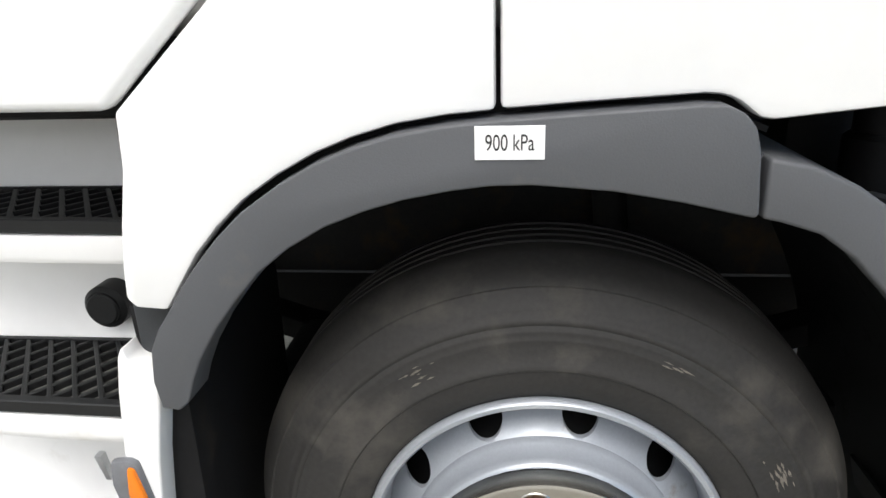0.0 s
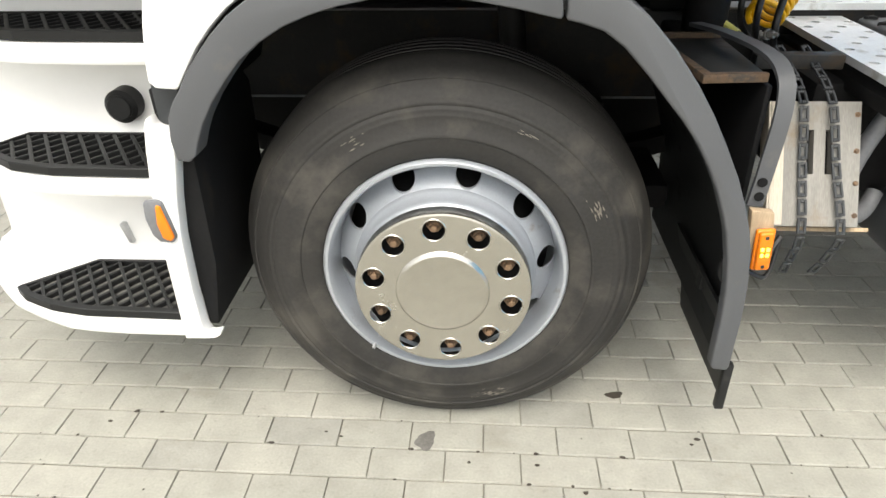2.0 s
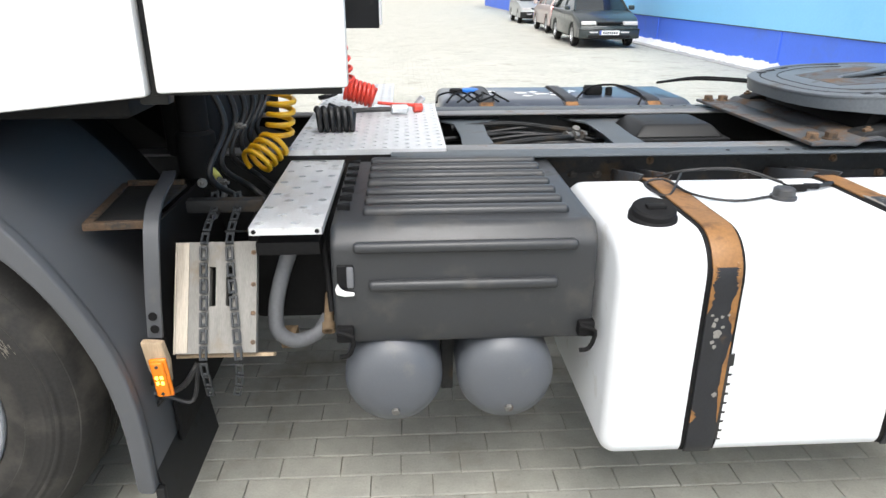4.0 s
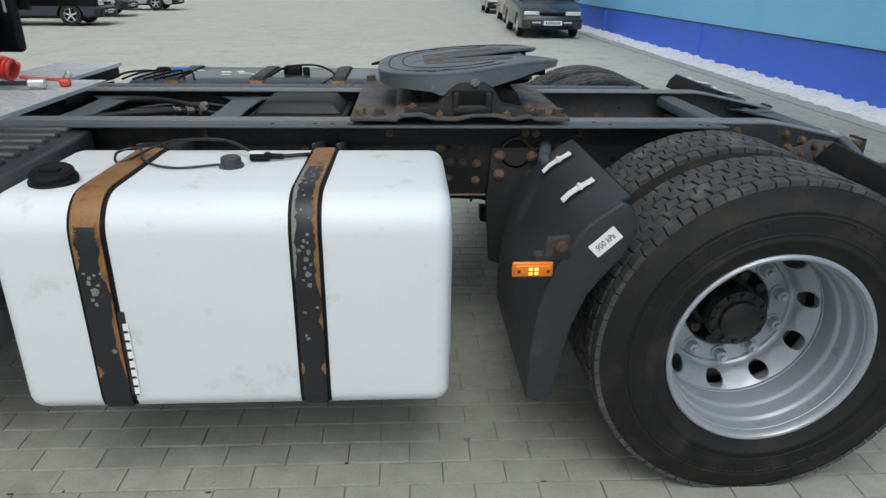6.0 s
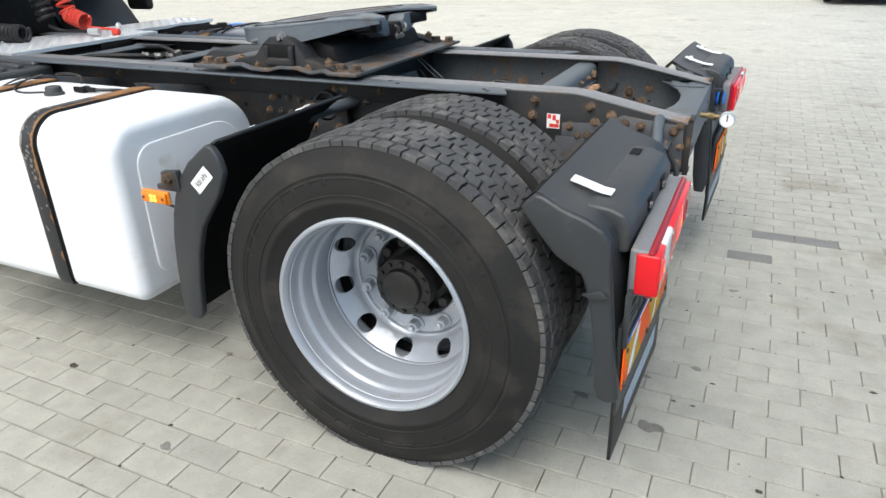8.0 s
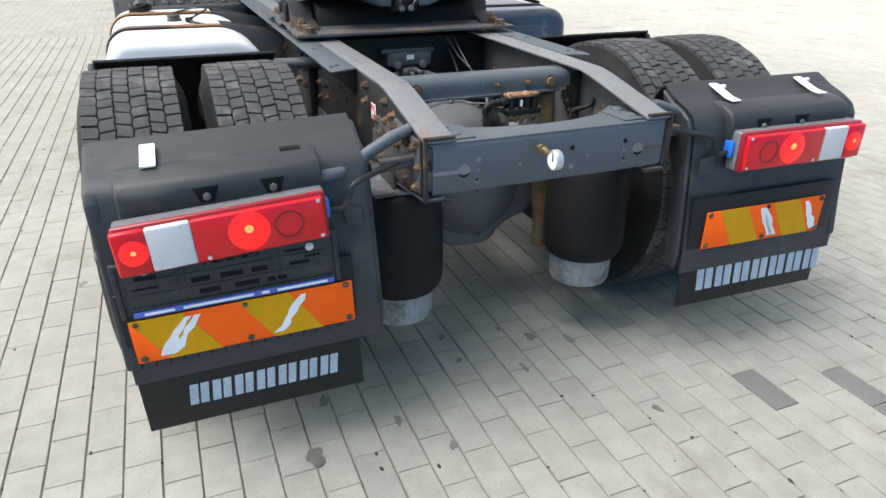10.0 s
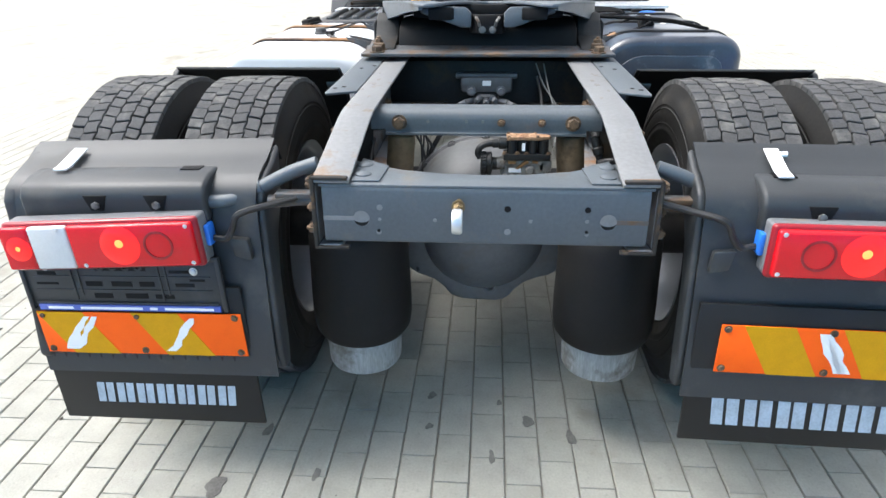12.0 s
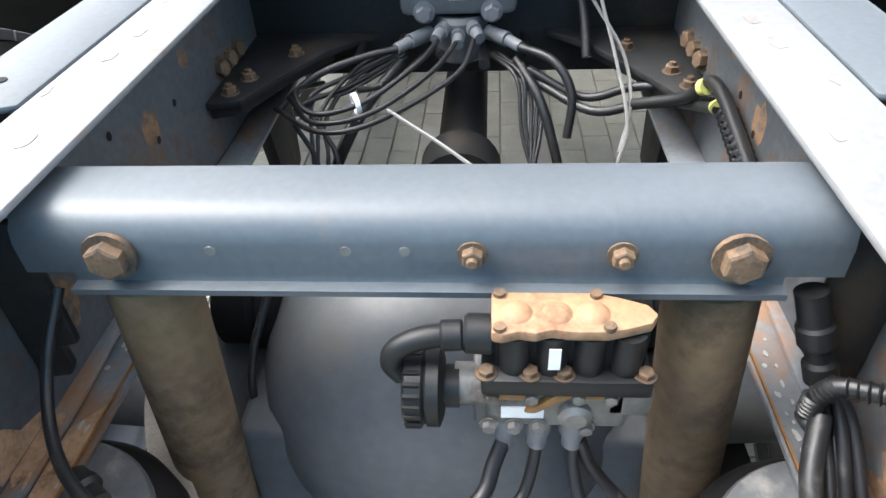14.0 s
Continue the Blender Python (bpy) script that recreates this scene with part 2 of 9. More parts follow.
    "wall_dark": surface("wall_blue", (0.075, 0.190, 0.82), 0.55, var=0.06, big=0.7, fine=25, bump=0.0006, dirt=((0.09, 0.19, 0.70), 0.2, 1.2, 0.6)),
    "wall_light": surface("wall_light_blue", (0.27, 0.66, 1.0), 0.4, var=0.05, big=0.5, fine=25, dirt=((0.24, 0.62, 0.95), 0.2, 0.8, 0.6)),
    "kerb": surface("white_kerb", (0.84, 0.84, 0.83), 0.85, var=0.15, big=9, fine=60, bump=0.004, dirt=((0.52, 0.51, 0.49), 0.22, 6, 0.9)),
    "slab": surface("grey_slab", (0.40, 0.39, 0.36), 0.85, var=0.2, big=2, fine=60, bump=0.001),
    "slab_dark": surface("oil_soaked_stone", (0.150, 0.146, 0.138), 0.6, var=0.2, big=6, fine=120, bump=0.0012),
    "oil": surface("oil_stain", (0.13, 0.125, 0.115), 0.45, var=0.35, big=25, fine=150),
    "leaf": surface("dead_leaf", (0.035, 0.028, 0.02), 0.8, var=0.3, big=60),
    "car_green": surface("dark_green_car_paint", (0.030, 0.040, 0.040), 0.3, metal=0.3, var=0.05, coat=0.5, dirt=((0.09, 0.09, 0.085), 0.2, 5, 0.6)),
    "car_silver": surface("silver_car_paint", (0.42, 0.43, 0.43), 0.35, metal=0.4, var=0.05, coat=0.5),
    "car_pink": surface("pale_car_paint", (0.45, 0.36, 0.34), 0.35, metal=0.3, var=0.05, coat=0.5),
    "car_blue": surface("dark_car_paint", (0.03, 0.035, 0.06), 0.35, metal=0.3, var=0.05, coat=0.5),
    "glass": surface("tinted_glass", (0.012, 0.016, 0.018), 0.04, var=0.05, coat=0.5),
}


# ---------- mesh tools ----------
def bm_new():
    return bmesh.new()


def join(bm, tmp, m=None):
    """Adds tmp's geometry to bm, moved by m."""
    if m is not None:
        bmesh.ops.transform(tmp, matrix=m, verts=tmp.verts)
    me = bpy.data.meshes.new("tmp")
    tmp.to_mesh(me)
    tmp.free()
    bm.from_mesh(me)
    bpy.data.meshes.remove(me)
    return bm


def rounded(bm, width, seg=2, angle=25):
    """Rounds the edges sharper than the angle."""
    if width > 0:
        bm.normal_update()
        edges = [e for e in bm.edges if len(e.link_faces) == 2 and e.calc_face_angle(0) > radians(angle)]
        bmesh.ops.bevel(bm, geom=edges, offset=width, segments=seg, affect="EDGES", clamp_overlap=True, profile=0.5)
    return bm


def box(bm, x0, x1, y0, y1, z0, z1, r=0.003, seg=2, m=None):
    t = bm_new()
    bmesh.ops.create_cube(t, size=1, matrix=Matrix.LocRotScale(((x0 + x1) / 2, (y0 + y1) / 2, (z0 + z1) / 2), None, (abs(x1 - x0), abs(y1 - y0), abs(z1 - z0))))
    rounded(t, r, seg)
    return join(bm, t, m)


def prism(bm, pts, plane, a, b, r=0.0, seg=2, m=None):
    """A polygon in the plane xz, xy or yz, drawn out along the third axis from a to b."""
    put = {"xz": lambda u, v, w: (u, w, v), "xy": lambda u, v, w: (u, v, w), "yz": lambda u, v, w: (w, u, v)}[plane]
    t = bm_new()
    lo = [t.verts.new(put(u, v, a)) for u, v in pts]
    hi = [t.verts.new(put(u, v, b)) for u, v in pts]
    t.faces.new(lo)
    t.faces.new(hi[::-1])
    k = len(pts)
    for i in range(k):
        t.faces.new((lo[i], hi[i], hi[(i + 1) % k], lo[(i + 1) % k]))
    bmesh.ops.recalc_face_normals(t, faces=t.faces)
    rounded(t, r, seg, 20)
    return join(bm, t, m)


def turn_to(axis):
    return Vector((0, 0, 1)).rotation_difference(Vector(axis).normalized()).to_matrix().to_4x4()


def lathe(bm, prof, origin=(0, 0, 0), axis=(0, 0, 1), n=32, loop=False):
    """Profile points (radius, height) turned round an axis."""
    t = bm_new()
    rings = []
    for r, h in prof:
        if r < 1e-6:
            rings.append([t.verts.new((0, 0, h))])
        else:
            rings.append([t.verts.new((r * math.cos(2 * math.pi * i / n), r * math.sin(2 * math.pi * i / n), h)) for i in range(n)])
    pairs = list(zip(rings, rings[1:])) + ([(rings[-1], rings[0])] if loop else [])
    for p, q in pairs:
        for i in range(n):
            j = (i + 1) % n
            if len(p) == 1 and len(q) == 1:
                continue
            if len(p) == 1:
                t.faces.new((p[0], q[i], q[j]))
            elif len(q) == 1:
                t.faces.new((p[i], p[j], q[0]))
            else:
                t.faces.new((p[i], p[j], q[j], q[i]))
    bmesh.ops.recalc_face_normals(t, faces=t.faces)
    return join(bm, t, Matrix.Translation(origin) @ turn_to(axis))


def rod(bm, p, q, r, r2=None, n=20, edge=0.0):
    """A round bar from p to q, with its ends rounded by edge."""
    d = Vector(q) - Vector(p)
    h, r2 = d.length, r if r2 is None else r2
    e = min(edge, r * 0.9, h * 0.45)
    prof = [(0, 0), (r - e, 0), (r, e), (r2, h - e), (r2 - e, h), (0, h)] if e else [(0, 0), (r, 0), (r2, h), (0, h)]
    return lathe(bm, prof, p, d, n)


def spline(pts, steps=6):
    """A smooth line through the points."""
    p = [Vector(v) for v in pts]
    if len(p) < 3:
        return p
    p = [2 * p[0] - p[1]] + p + [2 * p[-1] - p[-2]]
    out = []
    for i in range(1, len(p) - 2):
        a, b, c, d = p[i - 1 : i + 3]
        for s in range(steps):
            t = s / steps
            out.append(0.5 * (2 * b + (c - a) * t + (2 * a - 5 * b + 4 * c - d) * t * t + (3 * b - a - 3 * c + d) * t * t * t))
    return out + [p[-2]]


def tube(bm, pts, r, n=8, steps=6):
    """A hose or pipe along a smooth line."""
    line = spline(pts, steps) if steps else [Vector(v) for v in pts]
    t = bm_new()
    up, rings = None, []
    for i, p in enumerate(line):
        d = (line[min(i + 1, len(line) - 1)] - line[max(i - 1, 0)]).normalized()
        if up is None:
            up = d.orthogonal().normalized()
        up = (up - d * up.dot(d)).normalized()
        side = d.cross(up)
        rings.append([t.verts.new(p + r * (math.cos(2 * math.pi * k / n) * up + math.sin(2 * math.pi * k / n) * side)) for k in range(n)])
    for p, q in zip(rings, rings[1:]):
        for k in range(n):
            t.faces.new((p[k], p[(k + 1) % n], q[(k + 1) % n], q[k]))
    t.faces.new(rings[0])
    t.faces.new(rings[-1][::-1])
    bmesh.ops.recalc_face_normals(t, faces=t.faces)
    return join(bm, t)


def band(bm, pts, across, wide, thick, steps=5):
    """A flat bar along a smooth line; across: the direction of its width."""
    line = spline(pts, steps)
    t = bm_new()
    w = Vector(across).normalized()
    rings = []
    for i, p in enumerate(line):
        d = (line[min(i + 1, len(line) - 1)] - line[max(i - 1, 0)]).normalized()
        u = (w - d * w.dot(d)).normalized()
        v = d.cross(u)
        rings.append([t.verts.new(p + u * a * wide / 2 + v * c * thick / 2) for a, c in ((-1, -1), (1, -1), (1, 1), (-1, 1))])
    for p, q in zip(rings, rings[1:]):
        for k in range(4):
            t.faces.new((p[k], p[(k + 1) % 4], q[(k + 1) % 4], q[k]))
    t.faces.new(rings[0])
    t.faces.new(rings[-1][::-1])
    bmesh.ops.recalc_face_normals(t, faces=t.faces)
    return join(bm, t)


def coil(a, b, r, turns, n=14):
    """Points of a coil from a to b."""
    a, b = Vector(a), Vector(b)
    d = (b - a).normalized()
    u = d.orthogonal().normalized()
    v = d.cross(u)
    k = int(turns * n)
    return [a + (b - a) * (i / k) + r * (math.cos(2 * math.pi * i / n) * u + math.sin(2 * math.pi * i / n) * v) for i in range(k + 1)]


def sheet(bm, path, y0, y1, thick, r=0.0):
    """A bent sheet: a line in x and z with a thickness, drawn out along y."""
    p = [Vector((x, z)) for x, z in path]
    off = []
    for i in range(len(p)):
        d = (p[min(i + 1, len(p) - 1)] - p[max(i - 1, 0)]).normalized()
        off.append(Vector((-d.y, d.x)))
    ring = [tuple(v) for v in p] + [tuple(v + o * thick) for v, o in reversed(list(zip(p, off)))]
    t = bm_new()
    k = len(p)
    lo = [t.verts.new((x, y0, z)) for x, z in ring]
    hi = [t.verts.new((x, y1, z)) for x, z in ring]
    for i in range(2 * k):
        j = (i + 1) % (2 * k)
        t.faces.new((lo[i], hi[i], hi[j], lo[j]))
    for i in range(k - 1):
        t.faces.new((lo[i], lo[i + 1], lo[2 * k - 2 - i], lo[2 * k - 1 - i]))
        t.faces.new((hi[i], hi[2 * k - 1 - i], hi[2 * k - 2 - i], hi[i + 1]))
    bmesh.ops.recalc_face_normals(t, faces=t.faces)
    rounded(t, r, 2, 40)
    return join(bm, t)


def holed_disc(bm, r_in, r_out, r_holes, hole, count, height, thick, phase=0.0, steps=24, flat=1.0):
    """A round plate about the z axis with a ring of holes through it; height(r) bends it. hole: its half width; flat: its radial share of that."""
    t = bm_new()
    half = math.pi / count
    for s in range(count):
        mid = phase + 2 * math.pi * s / count
        lo, hi, wide = r_in - r_holes, r_out - r_holes, half * r_holes
        dirs = sorted({2 * math.pi * i / steps for i in range(steps)} | {math.atan2(w, d) % (2 * math.pi) for d in (lo, hi) for w in (-wide, wide)})
        rings = []
        for depth in (0, -thick):
            inner, outer, reach = [], [], []
            for a in dirs:
                c, w = math.cos(a), math.sin(a)
                far = min((hi if c > 0 else lo) / c if abs(c) > 1e-6 else 1e9, (wide if w > 0 else -wide) / w if abs(w) > 1e-6 else 1e9)
                reach.append(far)
                for out, dr, dw in ((inner, hole * flat * c, hole * w), (outer, far * c, far * w)):
                    rr, th = r_holes + dr, mid + dw / r_holes
                    out.append(t.verts.new((rr * math.cos(th), rr * math.sin(th), height(rr) + depth)))
            rings.append((inner, outer))
        (ia, oa), (ib, ob) = rings
        k = len(dirs)
        for i in range(k):
            j = (i + 1) % k
            t.faces.new((ia[i], oa[i], oa[j], ia[j]))
            t.faces.new((ib[j], ob[j], ob[i], ib[i]))
            t.faces.new((ia[j], ib[j], ib[i], ia[i]))
            sides = [min(abs(abs(math.sin(dirs[q]) * reach[q]) - wide), 1) for q in (i, j)]
            if max(sides) > 1e-7 or math.sin(dirs[i]) * math.sin(dirs[j]) < 0:
                t.faces.new((oa[i], ob[i], ob[j], oa[j]))
    bmesh.ops.remove_doubles(t, verts=t.verts, dist=1e-5)
    bmesh.ops.recalc_face_normals(t, faces=t.faces)
    return join(bm, t)


def holed_plate(bm, x0, x1, y0, y1, z, thick, nx, ny, hx, hy, stagger=False, skip=None):
    """A flat plate with a grid of oval holes through it."""
    t = bm_new()
    cx, cy, n = (x1 - x0) / nx, (y1 - y0) / ny, 12
    for i in range(nx):
        for j in range(ny):
            mx, my = x0 + (i + 0.5) * cx, y0 + (j + 0.5) * cy
            if stagger and i % 2 != j % 2:
                vs = [t.verts.new((mx + sx * cx / 2, my + sy * cy / 2, z)) for sx, sy in ((-1, -1), (1, -1), (1, 1), (-1, 1))]
                t.faces.new(vs)
                continue
            rim, edge, low = [], [], []
            for k in range(n):
                a = 2 * math.pi * (k + 0.5) / n
                c, s = math.cos(a), math.sin(a)
                far = min(cx / 2 / max(abs(c), 1e-6), cy / 2 / max(abs(s), 1e-6))
                rim.append(t.verts.new((mx + hx * c, my + hy * s, z + 0.003)))
                low.append(t.verts.new((mx + hx * c, my + hy * s, z - thick)))
                edge.append(t.verts.new((mx + far * c, my + far * s, z)))
            for k in range(n):
                q = (k + 1) % n
                t.faces.new((rim[k], edge[k], edge[q], rim[q]))
                t.faces.new((rim[q], low[q], low[k], rim[k]))
            corner = [t.verts.new((mx + sx * cx / 2, my + sy * cy / 2, z)) for sx, sy in ((1, 1), (-1, 1), (-1, -1), (1, -1))]
            for q, c in enumerate(corner):
                k = q * n // 4
                near = sorted(range(n), key=lambda e: (edge[e].co - c.co).length)[:2]
                t.faces.new((edge[near[0]], c, edge[near[1]]))
    join(bm, t)
    lip = 0.018
    for a, b, c, d in ((x0, x1, y0, y0 + 0.002), (x0, x1, y1 - 0.002, y1), (x0, x0 + 0.002, y0, y1), (x1 - 0.002, x1, y0, y1)):
        box(bm, a, b, c, d, z - lip, z + 0.0005, 0)
    return bm


def hexagon(bm, p, axis, r, h, stud=0.0):
    """A bolt head or nut with its washer on a face at p, and a stud end past it."""
    t = bm_new()
    lathe(t, [(0, 0), (r * 1.35, 0), (r * 1.35, h * 0.18), (0, h * 0.18)], n=16)
    lathe(t, [(0, h * 0.18), (r, h * 0.18), (r, h * 0.9), (r * 0.86, h), (0, h)], n=6)
    if stud:
        lathe(t, [(0, h), (r * 0.5, h), (r * 0.5, h + stud * 0.85), (r * 0.4, h + stud), (0, h + stud)], n=12)
    return join(bm, t, Matrix.Translation(p) @ turn_to(axis))


def meshed(bm, name, material, angle=35):
    me = bpy.data.meshes.new(name)
    bm.to_mesh(me)
    bm.free()
    me.polygons.foreach_set("use_smooth", [True] * len(me.polygons))
    me.set_sharp_from_angle(angle=radians(angle))
    me.materials.append(M[material])
    return me


def part(name, shape, material, parent, label="", m=None, kind="", angle=35):
    """Links a bmesh, or a mesh that already has its material, as one mesh object under a thing or part."""
    me = shape if isinstance(shape, bpy.types.Mesh) else meshed(shape, name, material, angle)
    ob = new(name, me)
    ob.parent = parent
    if m is not None:
        ob.matrix_basis = m
    return tagged(ob, label, kind=kind)


def pieces(name, bm, material, parent, label="", m=None):
    """Every unconnected piece of a bmesh becomes a part of its own."""
    left = set(bm.verts)
    while left:
        todo, got = [left.pop()], set()
        while todo:
            v = todo.pop()
            got.add(v)
            for e in v.link_edges:
                w = e.other_vert(v)
                if w in left:
                    left.discard(w)
                    todo.append(w)
        index = {v: i for i, v in enumerate(got)}
        me = bpy.data.meshes.new(name)
        me.from_pydata([tuple(v.co) for v in index], [], [tuple(index[v] for v in f.verts) for f in bm.faces if f.verts[0] in index])
        t = bm_new()
        t.from_mesh(me)
        bpy.data.meshes.remove(me)
        part(name, t, material, parent, label, m)
    bm.free()


def thing(name, label, category, group="", at=(0, 0, 0), kind=""):
    ob = new(name)
    ob.location = at
    return tagged(ob, label, category, group, kind)


def words(text, size, material, parent, m, name="lettering"):
    """Writing in the built-in font, as a thin mesh."""
    cu = bpy.data.curves.new(name, "FONT")
    cu.body, cu.size, cu.extrude, cu.align_x, cu.align_y = text, size, 0.0004, "CENTER", "CENTER"
    ob = bpy.data.objects.new(name, cu)
    me = bpy.data.meshes.new_from_object(ob)
    bpy.data.objects.remove(ob)
    me.materials.clear()
    me.materials.append(M[material])
    return part(name, me, material, parent, m=m)


def lines(name, runs, material, parent, label=""):
    """Each run of points and its radius becomes a hose or cable of its own."""
    for pts, r in runs:
        bm = bm_new()
        tube(bm, pts, r, 12, 6)
        part(name, bm, material, parent, label)


# ---------- the truck ----------
truck = thing("tractor_truck", "white two-axle tractor truck with bare dark grey frame, parked on paving", "truck")
RX, RZ = 3.958, 0.497  # rear axle


def wheel_place(x, side, z):
    """Local z points out of the truck's side and is counted from its middle line."""
    return pose(x, 0, z, 90, 0, 0 if side < 0 else 180)


def flat_foot(bm, zc):
    """Presses the tyre flat where it stands on the ground."""
    for v in bm.verts:
        v.co.y = max(v.co.y, 0.0015 - zc)
    return bm


# --- steering wheels ---
def front_tyre():
    bm = bm_new()
    side = [(0.294, 1.150), (0.300, 1.172), (0.312, 1.182), (0.335, 1.189), (0.352, 1.190), (0.354, 1.193), (0.362, 1.193), (0.364, 1.191), (0.385, 1.1912), (0.387, 1.1907), (0.398, 1.1902), (0.400, 1.1905), (0.402, 1.1897), (0.410, 1.1877), (0.412, 1.1879), (0.414, 1.1868), (0.420, 1.184),
            (0.423, 1.186), (0.430, 1.184), (0.432, 1.180), (0.440, 1.1756), (0.442, 1.1748), (0.444, 1.1733), (0.452, 1.168), (0.466, 1.156), (0.469, 1.157), (0.474, 1.152), (0.485, 1.135), (0.494, 1.112), (0.499, 1.103)]
    tread = [(0.503, 1.092)]
    for h in (1.066, 1.036, 1.006, 0.976):
        tread += [(0.505, h + 0.005), (0.494, h + 0.003), (0.494, h - 0.003), (0.505, h - 0.005)]
    inner = [(r, 2.042 - h) for r, h in reversed(side)]
    prof = [(0.294 + (r - 0.294) * 1.075, h) for r, h in side + tread + [(0.503, 0.950)] + inner]
    lathe(bm, prof, n=96, loop=True)
    return meshed(flat_foot(sunk(bm), 0.5), "tyre", "rubber_front", 50)


def front_rim():
    bm = bm_new()
    lathe(bm, [(0.288, 1.160), (0.299, 1.166), (0.304, 1.176), (0.303, 1.185), (0.298, 1.190), (0.291, 1.189), (0.286, 1.182), (0.282, 1.165), (0.280, 1.140), (0.277, 1.120),
               (0.2745, 1.100), (0.273, 1.02), (0.273, 0.90), (0.30, 0.89), (0.30, 0.90), (0.281, 0.91), (0.281, 1.08), (0.288, 1.12)], n=96, loop=True)
    return meshed(sunk(bm), "rim", "silver", 40)


def sunk(bm):
    """Tyre and rim stand 45 mm further in than the disc's face."""
    bmesh.ops.translate(bm, vec=(0, 0, -0.045), verts=bm.verts)
    return bm


def smooth_map(pairs):
    """A smooth height over the radius through the pairs (radius, height)."""
    def height(r):
        if r <= pairs[0][0]:
            return pairs[0][1]
        for (a, ha), (b, hb) in zip(pairs, pairs[1:]):
            if r <= b:
                t = (r - a) / (b - a)
                return ha + (hb - ha) * t
        return pairs[-1][1]
    return height


def front_disc():
    bm = bm_new()
    holed_disc(bm, 0.2255, 0.284, 0.2515, 0.0300, 10, smooth_map([(0.2255, 1.122), (0.284, 1.050)]), 0.010, radians(5), 32, 0.80)
    lathe(bm, [(0.212, 1.160), (0.2130, 1.152), (0.2155, 1.143), (0.2195, 1.133), (0.2255, 1.122), (0.2240, 1.112), (0.212, 1.146)], n=80)
    lathe(bm, [(0.212, 1.160), (0.2105, 1.169), (0.206, 1.174), (0.196, 1.178), (0.06, 1.178), (0.06, 1.168), (0.2, 1.165), (0.212, 1.148)], n=80)
    return meshed(bm, "disc", "silver", 40)


def nut_cover():
    bm = bm_new()
    holed_disc(bm, 0.112, 0.204, 0.1675, 0.0262, 10, lambda r: 1.221, 0.0015, radians(24), 28)
    lathe(bm, [(0.204, 1.221), (0.2085, 1.2195), (0.2105, 1.215), (0.2105, 1.186), (0.2095, 1.186), (0.2095, 1.214), (0.204, 1.2195)], n=90)
    lathe(bm, [(0, 1.2265), (0.092, 1.2265), (0.102, 1.2285), (0.108, 1.226), (0.112, 1.221), (0.112, 1.2195), (0, 1.2195)], n=80)
    return meshed(bm, "nut_cover", "cover", 30)


def nut_mesh(r, h, stud, material):
    bm = bm_new()
    hexagon(bm, (0, 0, 0), (0, 0, 1), r, h, stud)
    if material == "silver":
        lathe(bm, [(0, 0), (0.026, 0), (0.026, 0.004), (0.022, 0.007), (0, 0.007)], n=20)
    return meshed(bm, "wheel_nut", material, 30)


def scuffs():
    bm = bm_new()
    rnd = random.Random(5)
    arcs = [(196, 16, 0.436), (202, 14, 0.445), (-12, 26, 0.440), (-8, 20, 0.447), (-14, 12, 0.453)]
    arcs += [(rnd.choice((20, 50, 75, 110, 150, 185, 215, -30)) + rnd.uniform(-14, 14), rnd.uniform(3, 12), rnd.uniform(0.433, 0.462)) for _ in range(22)]
    arcs += [(rnd.uniform(0, 360), rnd.uniform(2, 9), rnd.uniform(0.433, 0.463)) for _ in range(40)]
    for j, (a0, span, r) in enumerate(arcs):
        wide = 0.0030 if j < 5 else 0.0016
        k = 14
        t = bm_new()
        vs = []
        for i in range(k + 1):
            a = radians(a0 + span * i / k)
            w = wide * math.sin(math.pi * i / k) + 0.0002
            h = 1.1795 - (r - 0.432) * 0.62
            vs.append((t.verts.new(((r - w) * math.cos(a), (r - w) * math.sin(a), h + 0.0046)), t.verts.new(((r + w) * math.cos(a), (r + w) * math.sin(a), h + 0.0036))))
        for p, q in zip(vs, vs[1:]):
            t.faces.new((p[0], q[0], q[1], p[1]))
        join(bm, t)
    for a0, r0, count, size in ((62, 0.41, 16, 0.020), (28, 0.40, 18, 0.022), (-72, 0.405, 34, 0.030), (-98, 0.44, 16, 0.018), (120, 0.40, 14, 0.022)):
        for i in range(count):
            a, r = radians(a0) + rnd.gauss(0, size * 2.0), r0 + rnd.gauss(0, size * 0.5)
            h = 1.1925 if r < 0.405 else 1.1925 - (r - 0.405) * 0.40
            w, span = 0.0009 + rnd.random() * 0.0014, 0.006 + rnd.random() * 0.018
            t = bm_new()
            ring = [(r + k * w, a + q * span / r * 0.5, k) for q, k in ((-1, 0), (0, 1), (1, 0), (0, -1))]
            t.faces.new([t.verts.new((rr * math.cos(aa), rr * math.sin(aa), h)) for rr, aa, k in ring])
            join(bm, t)
    return meshed(sunk(bm), "scuff_mark", "chalk", 30)


def bead_valve():
    bm = bm_new()
    tube(bm, [(-0.17, -0.205, 1.13), (-0.185, -0.222, 1.17), (-0.19, -0.228, 1.20)], 0.005, 8, 3)
    return meshed(sunk(bm), "valve_stem", "zinc", 30)


